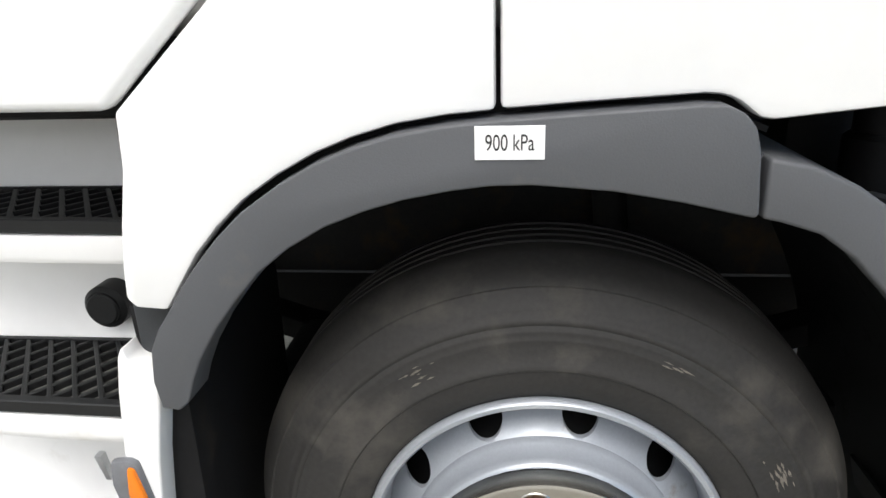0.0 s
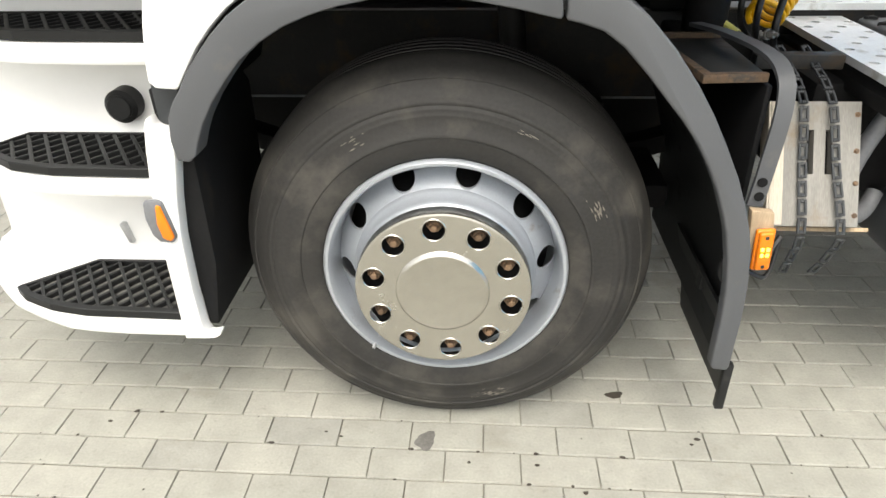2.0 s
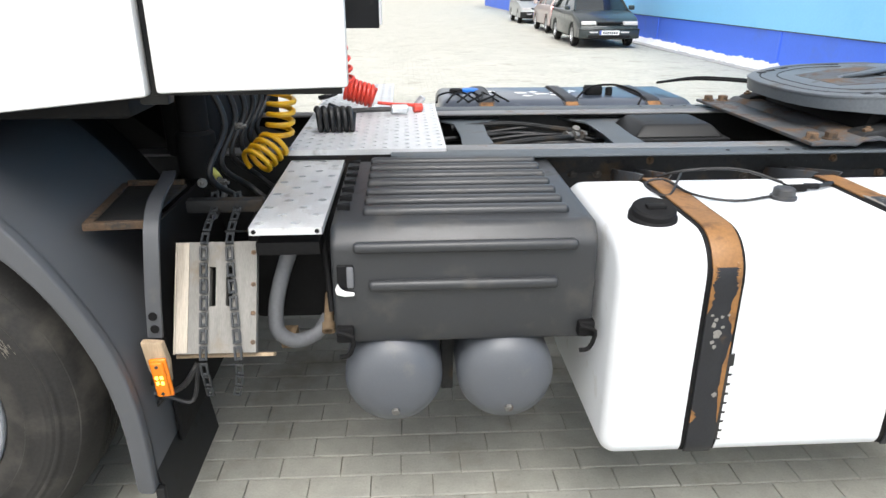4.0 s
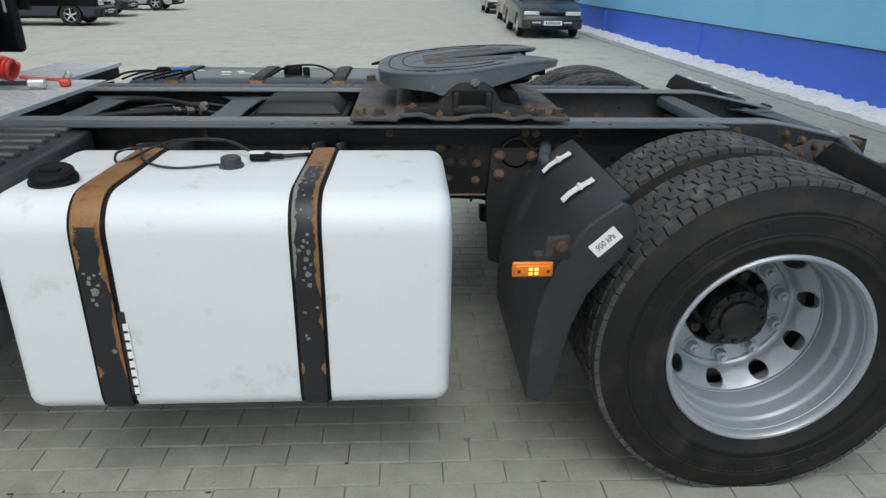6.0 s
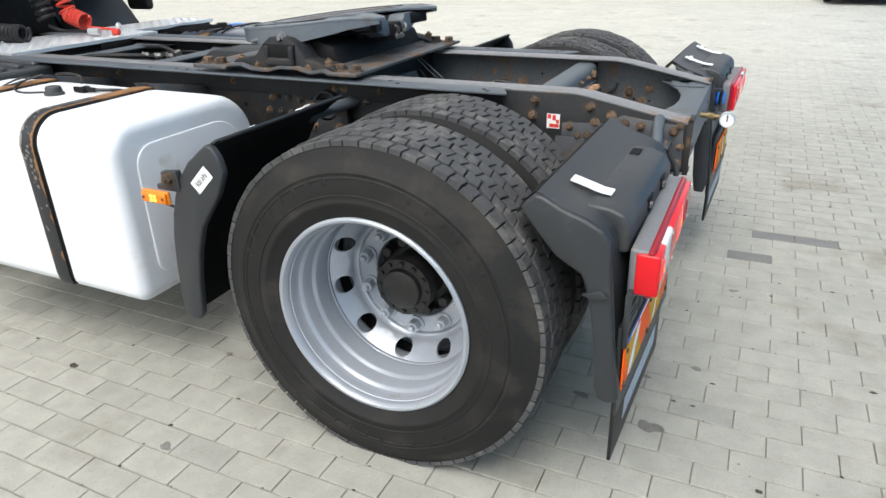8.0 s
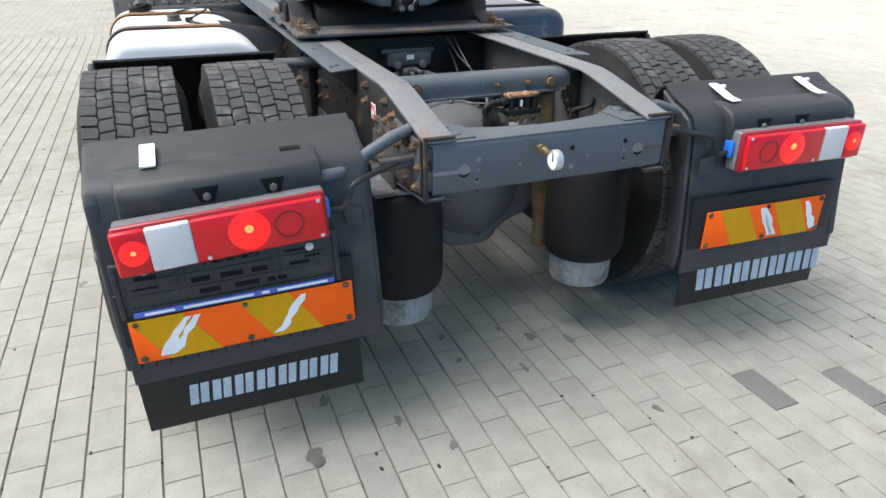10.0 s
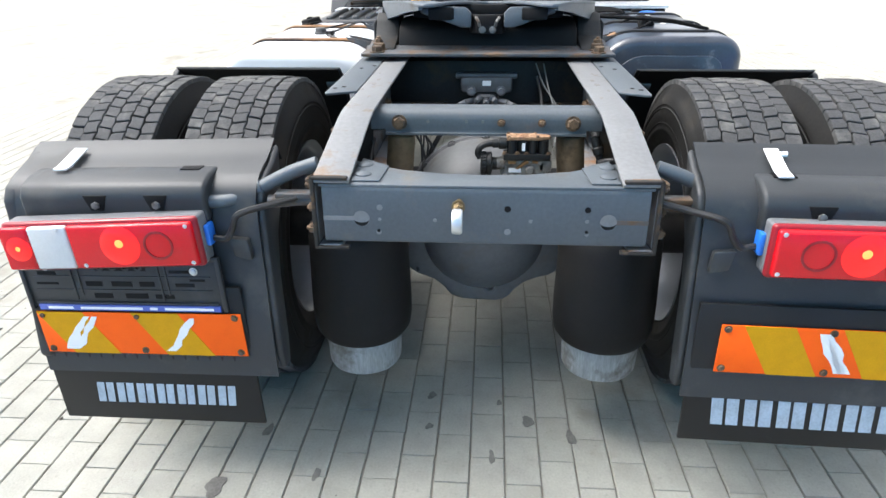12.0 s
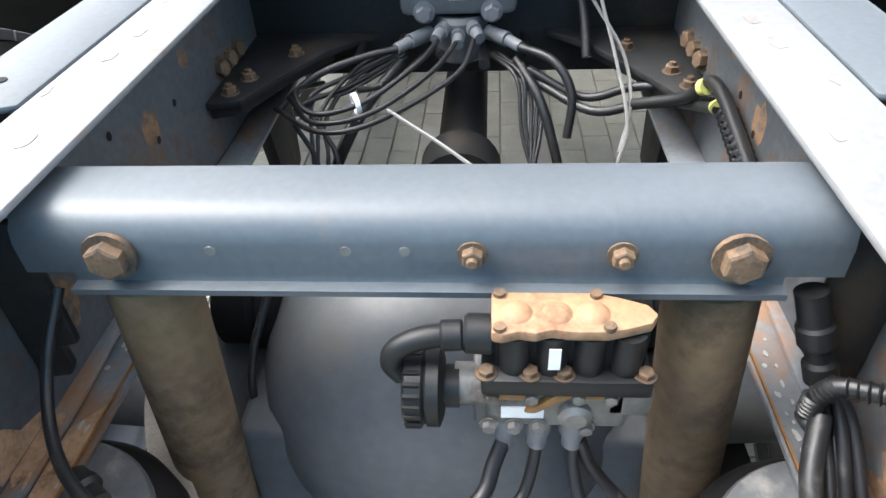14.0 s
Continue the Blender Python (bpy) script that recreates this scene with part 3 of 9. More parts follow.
FT, FR, FD, FC, NUT = front_tyre(), front_rim(), front_disc(), nut_cover(), nut_mesh(0.0165, 0.026, 0.012, "rust")
SCUFF, STEM = scuffs(), bead_valve()
for side in (-1, 1):
    w = part("front_wheel", FT, "rubber", truck, "worn steering tyre on a silver steel wheel with chrome nut cover", wheel_place(0, side, 0.5))
    part("rim", FR, "silver", w, "silver painted steel rim")
    part("disc", FD, "silver", w, "silver wheel disc with oval hand holes")
    cover = part("nut_cover", FC, "cover", w, "polished steel nut cover with ten holes")
    bm = bm_new()
    for i in range(10):
        a = radians(24 + 36 * i)
        lathe(bm, [(0.0255, 0.0002), (0.0268, 0.0016), (0.0285, 0.0014), (0.0298, 0.0001)], (0.1675 * math.cos(a), 0.1675 * math.sin(a), 1.2212), (0, 0, 1), n=28)
    pieces("hole_rim", bm, "cover", cover)
    part("scuff_mark", SCUFF, "chalk", w, "pale scuffs on the sidewall", kind="stuff")
    part("valve_stem", STEM, "zinc", w)
    for i in range(10):
        a = radians(96 + 36 * i)
        part("wheel_nut", NUT, "rust", w, m=Matrix.Translation((0.1675 * math.cos(a), 0.1675 * math.sin(a), 1.1785)))
    hub = bm_new()
    # dark plates added behind nut cover and hand holes as their shade
    lathe(hub, [(0, 1.1795), (0.203, 1.1795), (0.205, 1.172), (0.206, 1.135), (0.222, 1.06), (0.264, 0.99), (0.264, 0.98), (0.19, 1.05), (0.19, 0.95), (0.21, 0.93), (0.21, 0.86), (0.06, 0.85), (0.06, 0.6), (0, 0.6)], n=40)
    part("hub", hub, "pitch", w)


# --- twin driving wheels ---
def rear_tyre(mid):
    bm = bm_new()
    side = [(0.294, 0.120), (0.300, 0.134), (0.314, 0.142), (0.340, 0.150), (0.343, 0.153), (0.352, 0.153), (0.355, 0.151), (0.366, 0.1515), (0.3672, 0.1532), (0.370, 0.1532), (0.3712, 0.1518), (0.390, 0.153), (0.412, 0.1505), (0.4135, 0.1525), (0.417, 0.152), (0.4185, 0.1492), (0.425, 0.148), (0.428, 0.150),
            (0.436, 0.147), (0.456, 0.138), (0.470, 0.131), (0.485, 0.128), (0.493, 0.124)]
    prof = [(r, mid + h) for r, h in side] + [(0.4965, mid + 0.10), (0.4975, mid), (0.4965, mid - 0.10)] + [(r, mid - h) for r, h in reversed(side)]
    lathe(bm, prof, n=96, loop=True)
    for a0, span, count in ((100, 62, 8), (28, 44, 6), (238, 70, 9)):
        for i in range(count):
            a = radians(a0 + span * (i + 0.5) / count)
            t = bm_new()
            box(t, -0.0065, 0.0065, -0.015, 0.015, 0, 0.0009, 0.0003, 1)
            join(bm, t, Matrix.Rotation(a, 4, "Z") @ Matrix.Translation((0.404, 0, mid + 0.1515)) @ Matrix.Rotation(radians(90), 4, "Z"))
    return meshed(flat_foot(bm, RZ), "tyre", "rubber", 50)


def rear_tread(mid):
    bm = bm_new()
    verts, faces = [], []
    rows = ((-0.127, -0.0865), (-0.0830, -0.0450), (-0.0415, -0.0018), (0.0018, 0.0415), (0.0450, 0.0830), (0.0865, 0.127))
    count = 74
    rnd = random.Random(3)
    pitch = 2 * math.pi / count

    def wave(a):
        """The zigzag of the grooves that run round the tyre."""
        return 0.0045 * (0.5 - 0.5 * math.cos(a / pitch * 2 * math.pi))

    for k, (h0, h1) in enumerate(rows):
        cuts = [(i + 0.5 * (k % 2) + rnd.uniform(-0.10, 0.10)) * pitch for i in range(count)]
        cuts.append(cuts[0] + 2 * math.pi)
        skew = pitch * (0.10 if k % 2 else -0.07) * (0.4 if k in (0, 5) else 1)
        for i in range(count):
            gap = rnd.uniform(0.0014, 0.0030) / 0.5
            a0, a1 = cuts[i] + gap, cuts[i + 1] - gap
            am = (a0 + a1) / 2
            top = 0.5115 - (0.004 if k in (0, 5) else 0) + rnd.uniform(-0.0018, 0.0014)
            base = len(verts)
            lo = 0.0 if k == 0 else 1.0
            hi = 0.0 if k == 5 else 1.0
            for r, inset in ((0.492, 0.0), (top - 0.0015, 0.0), (top, 0.0020)):
                da = inset / r
                for a, h, sk, w in ((a0 + da, h0 + inset, -skew, lo), (am, h0 + inset, -skew, lo), (a1 - da, h0 + inset, -skew, lo),
                                    (a1 - da, h1 - inset, skew, hi), (am, h1 - inset, skew, hi), (a0 + da, h1 - inset, skew, hi)):
                    verts.append((r * math.cos(a + sk), r * math.sin(a + sk), mid + h + w * (wave(a + sk) - 0.0030)))
            for q in range(2):
                for j in range(6):
                    n = (j + 1) % 6
                    faces.append((base + 6 * q + j, base + 6 * q + n, base + 6 * q + 6 + n, base + 6 * q + 6 + j))
            faces.append(tuple(base + 12 + j for j in range(6)))
    me = bpy.data.meshes.new("tread")
    me.from_pydata(verts, [], faces)
    bm.from_mesh(me)
    bpy.data.meshes.remove(me)
    bmesh.ops.recalc_face_normals(bm, faces=bm.faces)
    return meshed(flat_foot(bm, RZ), "tread", "tread", 30)


def rear_rim(mid, out):
    """out: 1 for the flange that faces outwards on the outer wheel."""
    bm = bm_new()
    lathe(bm, [(r, mid + h) for r, h in ((0.288, 0.115), (0.299, 0.122), (0.3045, 0.132), (0.303, 0.141), (0.297, 0.145), (0.2905, 0.1435), (0.2860, 0.137), (0.2838, 0.126), (0.2832, 0.118), (0.2810, 0.1165),
               (0.2795, 0.100), (0.2788, 0.085), (0.2765, 0.079), (0.2720, 0.074), (0.2700, 0.066), (0.2692, 0.030), (0.2675, 0.024), (0.2630, 0.019), (0.2612, 0.010), (0.2605, -0.03), (0.2605, -0.10),
               (0.28, -0.13), (0.30, -0.14), (0.30, -0.13), (0.276, -0.10), (0.276, 0.05), (0.288, 0.08))], n=96, loop=True)
    return meshed(bm, "rim", "silver", 40)


def rear_disc():
    bm = bm_new()
    holed_disc(bm, 0.2140, 0.2608, 0.2375, 0.0290, 10, smooth_map([(0.2140, 0.957), (0.2608, 1.022)]), 0.010, radians(12), 32, 0.74)
    lathe(bm, [(0.2608, 1.022), (0.2585, 1.028), (0.2592, 1.034), (0.2612, 1.036), (0.2620, 1.02)], n=80)
    lathe(bm, [(0.202, 0.944), (0.2065, 0.946), (0.2105, 0.951), (0.2140, 0.957), (0.2160, 0.948), (0.204, 0.934)], n=80)
    lathe(bm, [(0.202, 0.944), (0.200, 0.938), (0.197, 0.935), (0.194, 0.938), (0.190, 0.938), (0.142, 0.938), (0.138, 0.934), (0.138, 0.92), (0.192, 0.922)], n=80)
    return meshed(bm, "disc", "silver", 40)


RT_O, RT_I, TR_O, TR_I = rear_tyre(1.083), rear_tyre(0.735), rear_tread(1.083), rear_tread(0.735)
RR_O, RR_I, RD = rear_rim(1.083, 1), rear_rim(0.735, -1), rear_disc()
RNUT = nut_mesh(0.0205, 0.036, 0.014, "silver")
for side in (-1, 1):
    place = wheel_place(RX, side, RZ)
    w = part("rear_wheel", RT_O, "rubber", truck, "outer twin tyre on a deep silver steel wheel", place)
    part("tread", TR_O, "tread", w, "blocky drive tread with grey dust")
    part("rim", RR_O, "silver", w, "deep silver painted rim")
    part("disc", RD, "silver", w, "silver wheel disc with hand holes")
    for i in range(10):
        a = radians(18 + 36 * i)
        part("wheel_nut", RNUT, "silver", w, m=Matrix.Translation((0.1675 * math.cos(a), 0.1675 * math.sin(a), 0.938)))
    hub = bm_new()
    lathe(hub, [(0, 1.042), (0.05, 1.042), (0.062, 1.036), (0.066, 1.022), (0.092, 1.018), (0.094, 0.985), (0.082, 0.975), (0.084, 0.90), (0.14, 0.89), (0.14, 0.80), (0.07, 0.79), (0.07, 0.55), (0, 0.55)], n=48)
    for i in range(12):
        a = radians(30 * i)
        hexagon(hub, (0.080 * math.cos(a), 0.080 * math.sin(a), 1.018), (0, 0, 1), 0.0085, 0.010)
    part("hub", hub, "hub_grease", w, "greasy black axle hub with bolts")
    bm = bm_new()
    for i in range(10):
        a = radians(36 * i)
        rod(bm, (0.118 * math.cos(a), 0.118 * math.sin(a), 0.905), (0.118 * math.cos(a), 0.118 * math.sin(a), 0.945), 0.017, n=14, edge=0.003)
    pieces("hub_lug", bm, "hub_grease", w)
    w2 = part("inner_rear_wheel", RT_I, "rubber", truck, "inner twin tyre of the driven axle", place)
    part("tread", TR_I, "tread", w2)
    part("rim", RR_I, "silver", w2)

# --- frame rails ---
BOLT = nut_mesh(0.0125, 0.014, 0.006, "rust")
BOLT.name = "bolt"
BIG_BOLT = nut_mesh(0.019, 0.022, 0.0, "rust")


def cap_bolt():
    bm = bm_new()
    lathe(bm, [(0, 0), (0.0205, 0), (0.0205, 0.003), (0.016, 0.005), (0, 0.005)], n=28)
    hexagon(bm, (0, 0, 0.004), (0, 0, 1), 0.0165, 0.013)
    lathe(bm, [(0, 0.0178), (0.012, 0.0172), (0.013, 0.0165), (0, 0.0165)], n=20)
    return meshed(bm, "bolt", "rust", 30)


CAP_BOLT = cap_bolt()
GREASY_BOLT = BOLT.copy()
GREASY_BOLT.materials.clear()
GREASY_BOLT.materials.append(M["greasy_bolt"])


def bolts(parent, places, axis, mesh=None, scale=1.0):
    for p in places:
        part("bolt", mesh or BOLT, "rust", parent, m=Matrix.Translation(p) @ turn_to(axis) @ Matrix.Scale(scale, 4) @ Matrix.Rotation((p[0] * 7 + p[2] * 11) % 6.28, 4, "Z"))


TOP = [(-1.3, 0.980), (4.29, 0.980), (4.35, 0.972), (4.622, 0.916), (4.672, 0.908)]
LOW = [(-1.3, 0.712), (4.32, 0.712), (4.49, 0.735), (4.672, 0.756)]
rails = {}
for side in (-1, 1):
    bm = bm_new()
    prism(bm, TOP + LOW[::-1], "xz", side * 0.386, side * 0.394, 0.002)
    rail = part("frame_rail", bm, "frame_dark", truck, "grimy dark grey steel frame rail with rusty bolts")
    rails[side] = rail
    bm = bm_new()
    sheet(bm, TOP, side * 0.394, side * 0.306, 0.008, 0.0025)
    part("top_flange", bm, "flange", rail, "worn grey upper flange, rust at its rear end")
    bm = bm_new()
    sheet(bm, LOW, side * 0.394, side * 0.334, -0.008, 0.002)
    flange = part("bottom_flange", bm, "bracket", rail, "grey lower flange with rust stains")
    bm = bm_new()
    sheet(bm, [(4.02, 0.7212), (4.30, 0.7212), (4.49, 0.7445)], side * 0.3345, side * 0.3325, 0.003)
    part("rust_edge", bm, "rust_orange", flange, "orange rusty edge of the flange")
    bm = bm_new()
    prism(bm, [(4.03, side * 0.3855), (4.03, side * 0.372), (4.20, side * 0.363), (4.46, side * 0.362), (4.46, side * 0.3855)], "xy", 0.7205, 0.7275, 0.002)
    part("packing_plate", bm, "bracket", flange, "stained packing plate along the rail")
    bm = bm_new()
    prism(bm, [(x, z - 0.006) for x, z in TOP[1:]] + [(x, z + 0.006) for x, z in LOW[:0:-1]] + [(3.40, 0.718), (3.40, 0.974)], "xz", side * 0.3858, side * 0.3845, 0.0)
    part("inner_face", bm, "rail_inner", rail, "blue-grey inner face of the rail with rust spots")
    bm = bm_new()
    sheet(bm, [(4.650, 0.9205), (4.671, 0.9165)], side * 0.392, side * 0.33, 0.0010)
    part("rust_patch", bm, "rust_orange", rail)
    # outer angle section that carries the coupling
    bm = bm_new()
    y0, y1 = side * 0.396, side * 0.490
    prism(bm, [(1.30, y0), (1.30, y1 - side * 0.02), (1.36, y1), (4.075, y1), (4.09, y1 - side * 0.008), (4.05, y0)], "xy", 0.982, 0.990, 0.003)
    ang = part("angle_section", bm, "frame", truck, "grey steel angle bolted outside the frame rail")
    hole = bm_new()
    for hx, hy in ((4.015, 0.470), (3.995, 0.447), (3.61, 0.41), (3.66, 0.45), (2.6, 0.45), (2.66, 0.45), (2.72, 0.45), (2.45, 0.45)):
        rod(hole, (hx, side * hy, 0.9880), (hx, side * hy, 0.9912), 0.0075, n=14)
    pieces("bolt_hole", hole, "pitch", ang)
    # leg darker than the top: grime, and shade under the flange in its colour
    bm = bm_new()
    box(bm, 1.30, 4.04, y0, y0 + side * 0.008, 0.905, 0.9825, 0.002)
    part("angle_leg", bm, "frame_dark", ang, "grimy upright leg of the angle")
    hole = bm_new()
    for i in range(40):
        x = 1.95 + i * 0.0515
        if i % 7 != 5:
            rod(hole, (x, y0 + side * 0.0075, 0.945), (x, y0 + side * 0.0092, 0.945), 0.008 if i % 4 else 0.012, n=12)
    pieces("bolt_hole", hole, "black", ang)
    bolts(ang, [(x, y0 + side * 0.008, 0.946) for x in (2.20, 2.86, 3.36, 3.40, 3.56)], (0, side, 0), scale=0.85)
    web = [(3.047, .89), (3.129, .894), (3.187, .888), (3.023, .836), (3.085, .835), (3.132, .831), (3.184, .831), (3.035, .773), (3.081, .773), (3.182, .766), (3.267, .865), (3.356, .864),
           (3.261, .811), (3.444, .894), (3.492, .9), (3.503, .834), (3.555, .84), (3.597, .84), (3.503, .773), (3.598, .786), (4.162, .955), (4.154, .903),
           (4.353, .945), (4.422, .921), (4.37, .895), (4.422, .872), (4.316, .847), (4.423, .781), (4.288, .876), (2.02, .90), (2.02, .82), (1.93, .90), (2.55, .88), (2.78, .86)]
    bolts(rail, [(x, side * 0.394, z) for i, (x, z) in enumerate(web) if i % 3 == 0 or x > 4.1], (0, side, 0))
    bolts(rail, [(x, side * 0.394, z) for i, (x, z) in enumerate(web) if i % 3 and x <= 4.1], (0, side, 0), GREASY_BOLT)
    hole = bm_new()
    for x, z in ((3.08, .895), (3.70, .85), (3.75, .80), (3.82, .88), (3.9, .85), (4.0, .9), (2.9, .85), (2.86, .79), (2.3, .84), (2.42, .84)):
        rod(hole, (x, side * 0.3935, z), (x, side * 0.3952, z), 0.010, n=12)
    pieces("bolt_hole", hole, "pitch", rail)
    # rear corner plate, rusty, holding the guard's bracket
    bm = bm_new()
    prism(bm, [(4.26, 0.80), (4.26, 0.885), (4.40, 0.895), (4.46, 0.925), (4.650, 0.905), (4.658, 0.768), (4.50, 0.745), (4.36, 0.755)], "xz", side * 0.395, side * 0.403, 0.002)
    plate = part("corner_plate", bm, "rusty", truck, "rust-stained steel corner plate on the frame's end")
    bolts(plate, [(x, side * 0.402, z) for x, z in ((4.469, .90), (4.52, .897), (4.569, .888), (4.623, .888), (4.49, .86), (4.55, .775), (4.64, .785), (4.35, .85), (4.60, .83))], (0, side, 0), scale=0.95)
    # rear hanger and bracket for the air spring
    bm = bm_new()
    prism(bm, [(3.235, 0.90), (3.42, 0.90), (3.43, 0.72), (3.38, 0.50), (3.32, 0.42), (3.24, 0.45), (3.22, 0.70)], "xz", side * 0.40, side * 0.430, 0.006)
    lathe(bm, [(0.050, 0), (0.058, 0), (0.058, 0.025), (0.050, 0.025)], (3.325, side * 0.405, 0.880), (0, side, 0), n=28, loop=True)
    hang = part("spring_hanger", bm, "frame_dark", truck, "cast black suspension hanger under the rail")
    bolts(hang, [(3.265, side * 0.430, 0.87), (3.385, side * 0.430, 0.87), (3.265, side * 0.430, 0.80), (3.385, side * 0.430, 0.80)], (0, side, 0), scale=1.2)
    bm = bm_new()
    box(bm, 4.22, 4.46, side * 0.405, side * 0.47, 0.690, 0.702, 0.003)
    box(bm, 4.24, 4.44, side * 0.396, side * 0.405, 0.69, 0.84, 0.003)
    part("spring_bracket", bm, "rusty", truck, "rusty bracket above the air spring")
    # trailing arm
    bm = bm_new()
    prism(bm, [(3.29, 0.40), (3.5, 0.38), (4.08, 0.40), (4.12, 0.34), (4.0, 0.30), (3.4, 0.30), (3.29, 0.33)], "xz", side * 0.35, side * 0.44, 0.008)
    part("trailing_arm", bm, "frame_dark", truck)
    # air spring with its piston
    bm = bm_new()
    cx, cy = 4.340, side * 0.360
    lathe(bm, [(0, 0.692), (0.108, 0.692), (0.126, 0.686), (0.138, 0.672), (0.143, 0.64), (0.145, 0.54), (0.148, 0.45), (0.1475, 0.385), (0.143, 0.352), (0.130, 0.332), (0.116, 0.327), (0.110, 0.345), (0, 0.345)], (cx, cy, 0), n=56)
    spring = part("air_spring", bm, "bellow", truck, "black rubber air spring bellows")
    bm = bm_new()
    lathe(bm, [(0, 0.36), (0.1135, 0.36), (0.1135, 0.29), (0.111, 0.232), (0.106, 0.222), (0.090, 0.219), (0, 0.219)], (cx, cy, 0), n=48)
    part("piston", bm, "piston", spring, "pale grey ribbed piston under the bellows")
    bm = bm_new()
    lathe(bm, [(0, 0.704), (0.112, 0.704), (0.119, 0.702), (0.122, 0.697), (0.122, 0.692), (0, 0.690)], (4.343, side * 0.362, 0), n=48)
    lathe(bm, [(0.013, 0.704), (0.016, 0.707), (0.020, 0.707), (0.022, 0.704)], (4.392, side * 0.295, 0), n=24)
    part("top_plate", bm, "worn_plate", spring, "dull grey round plate with a worn pale rim")
    bm = bm_new()
    ux, uy = 4.310, side * (0.299 if side < 0 else 0.316)
    lathe(bm, [(0, 0.704), (0.022, 0.704), (0.022, 0.7065), (0, 0.7065)], (ux, uy, 0), n=24)
    hexagon(bm, (ux, uy, 0.7065), (0, 0, 1), 0.0175, 0.014)
    lathe(bm, [(0, 0.720), (0.0125, 0.720), (0.0115, 0.730), (0.014, 0.732), (0.014, 0.744), (0.009, 0.748), (0, 0.750)], (ux, uy, 0), n=20)
    nut = part("hexagon_nut", bm, "brass" if side > 0 else "alu_cast", spring, "dirty union screwed into the plate")
    bm = bm_new()
    if side > 0:
        lathe(bm, [(0, 0), (0.0105, 0), (0.0105, 0.010), (0.0125, 0.012), (0.0125, 0.020), (0.0095, 0.023), (0.0095, 0.036), (0, 0.036)], (4.328, 0.302, 0.7255), (-0.12, -0.98, -0.12), n=20)
        part("elbow", bm, "pipe", nut, "grey plastic elbow")
    else:
        lathe(bm, [(0, 0), (0.011, 0), (0.011, 0.012), (0.013, 0.014), (0.013, 0.022), (0.009, 0.026), (0.009, 0.044), (0, 0.044)], (4.300, -0.302, 0.757), (0.55, 0.80, 0.05), n=20)
        part("elbow", bm, "cable", nut, "black plastic elbow")
    # damper
    bm = bm_new()
    rod(bm, (4.172, side * 0.246, 0.893), (4.160, side * 0.283, 0.45), 0.0405, 0.0405, 36, 0.004)
    rod(bm, (4.160, side * 0.283, 0.46), (4.155, side * 0.292, 0.28), 0.032, n=20)
    part("damper", bm, "shock", truck, "dusty brown shock absorber tube")
    bolts(rail, [(4.341, side * 0.3845, 0.842), (4.392, side * 0.3845, 0.800), (4.315, side * 0.3845, 0.768), (4.425, side * 0.3845, 0.862), (4.10, side * 0.3845, 0.845)], (0, -side, 0), scale=1.1)
    spot = bm_new()
    for x, z in ((4.365, 0.815), (4.345, 0.770), (4.43, 0.81), (3.85, 0.84), (3.95, 0.90), (3.78, 0.86)):
        rod(spot, (x, side * 0.3850, z), (x, side * 0.3840, z), 0.0055, n=12)
    pieces("bolt_hole", spot, "pitch", rail)
    bm = bm_new()
    lathe(bm, [(0, 0), (0.052, 0), (0.060, 0.006), (0.060, 0.045), (0.066, 0.048), (0.066, 0.058), (0.060, 0.061), (0.060, 0.085), (0.040, 0.10), (0, 0.10)], (3.965, side * 0.30, 0.660), (0, -side, 0), n=32)
    part("brake_chamber", bm, "pitch", truck, "black round brake chamber beside the axle")
    if side > 0:
        bolts(rail, [(3.525 + 0.042 * i, side * 0.3845, 0.838) for i in range(3)], (0.25, -side, 0.1), BIG_BOLT, 0.72)
        continue
    bm = bm_new()
    band(bm, [(4.085, side * 0.330, 0.690), (4.10, side * 0.335, 0.660), (4.135, side * 0.333, 0.630), (4.18, side * 0.315, 0.610), (4.235, side * 0.275, 0.600)], (0.3, side * 0.8, 0.5), 0.034, 0.008)
    part("pale_clamp", bm, "pale_wood", truck, "pale dirty curved clamp")
    bolts(rail, [(3.525 + 0.042 * i, side * 0.3845, 0.838) for i in range(3)], (0.25, -side, 0.1), BIG_BOLT, 0.72)

# --- cross members ---
bm = bm_new()
sheet(bm, [(4.118, 0.925), (4.118, 0.948), (4.122, 0.957), (4.132, 0.963), (4.178, 0.963), (4.190, 0.960), (4.198, 0.951), (4.2010, 0.940), (4.2010, 0.912)], -0.330, 0.330, 0.006)
sheet(bm, [(4.2010, 0.925), (4.2010, 0.909), (4.2030, 0.902), (4.207, 0.899), (4.2195, 0.8985)], -0.288, 0.286, 0.006)
cross = part("cross_member", bm, "frame", truck, "dark grey folded steel cross member with rusty bolts")
bolts(cross, [(4.2075, s * 0.247, 0.934) for s in (-1, 1)], (1, 0, 0), CAP_BOLT, 1.0)
bolts(cross, [(4.2075, y, 0.934) for y in (0.045, 0.160)], (1, 0, 0), scale=0.72)
# pale discs: light seen through these holes, put into their colour
bm = bm_new()
for y in (-0.165, -0.055, -0.008):
    rod(bm, (4.2065, y, 0.936), (4.2082, y, 0.936), 0.0045, n=14)
pieces("bolt_hole", bm, "alu_cast", cross)
bm = bm_new()
for s in (-1, 1):
    prism(bm, [(s * 0.291, 0.908), (s * 0.304, 0.952), (s * 0.3835, 0.962), (s * 0.3835, 0.766), (s * 0.352, 0.772), (s * 0.345, 0.785), (s * 0.345, 0.812), (s * 0.329, 0.816), (s * 0.326, 0.906)], "yz", 4.190, 4.199, 0.002)
pieces("end_gusset", bm, "frame_dark", cross)

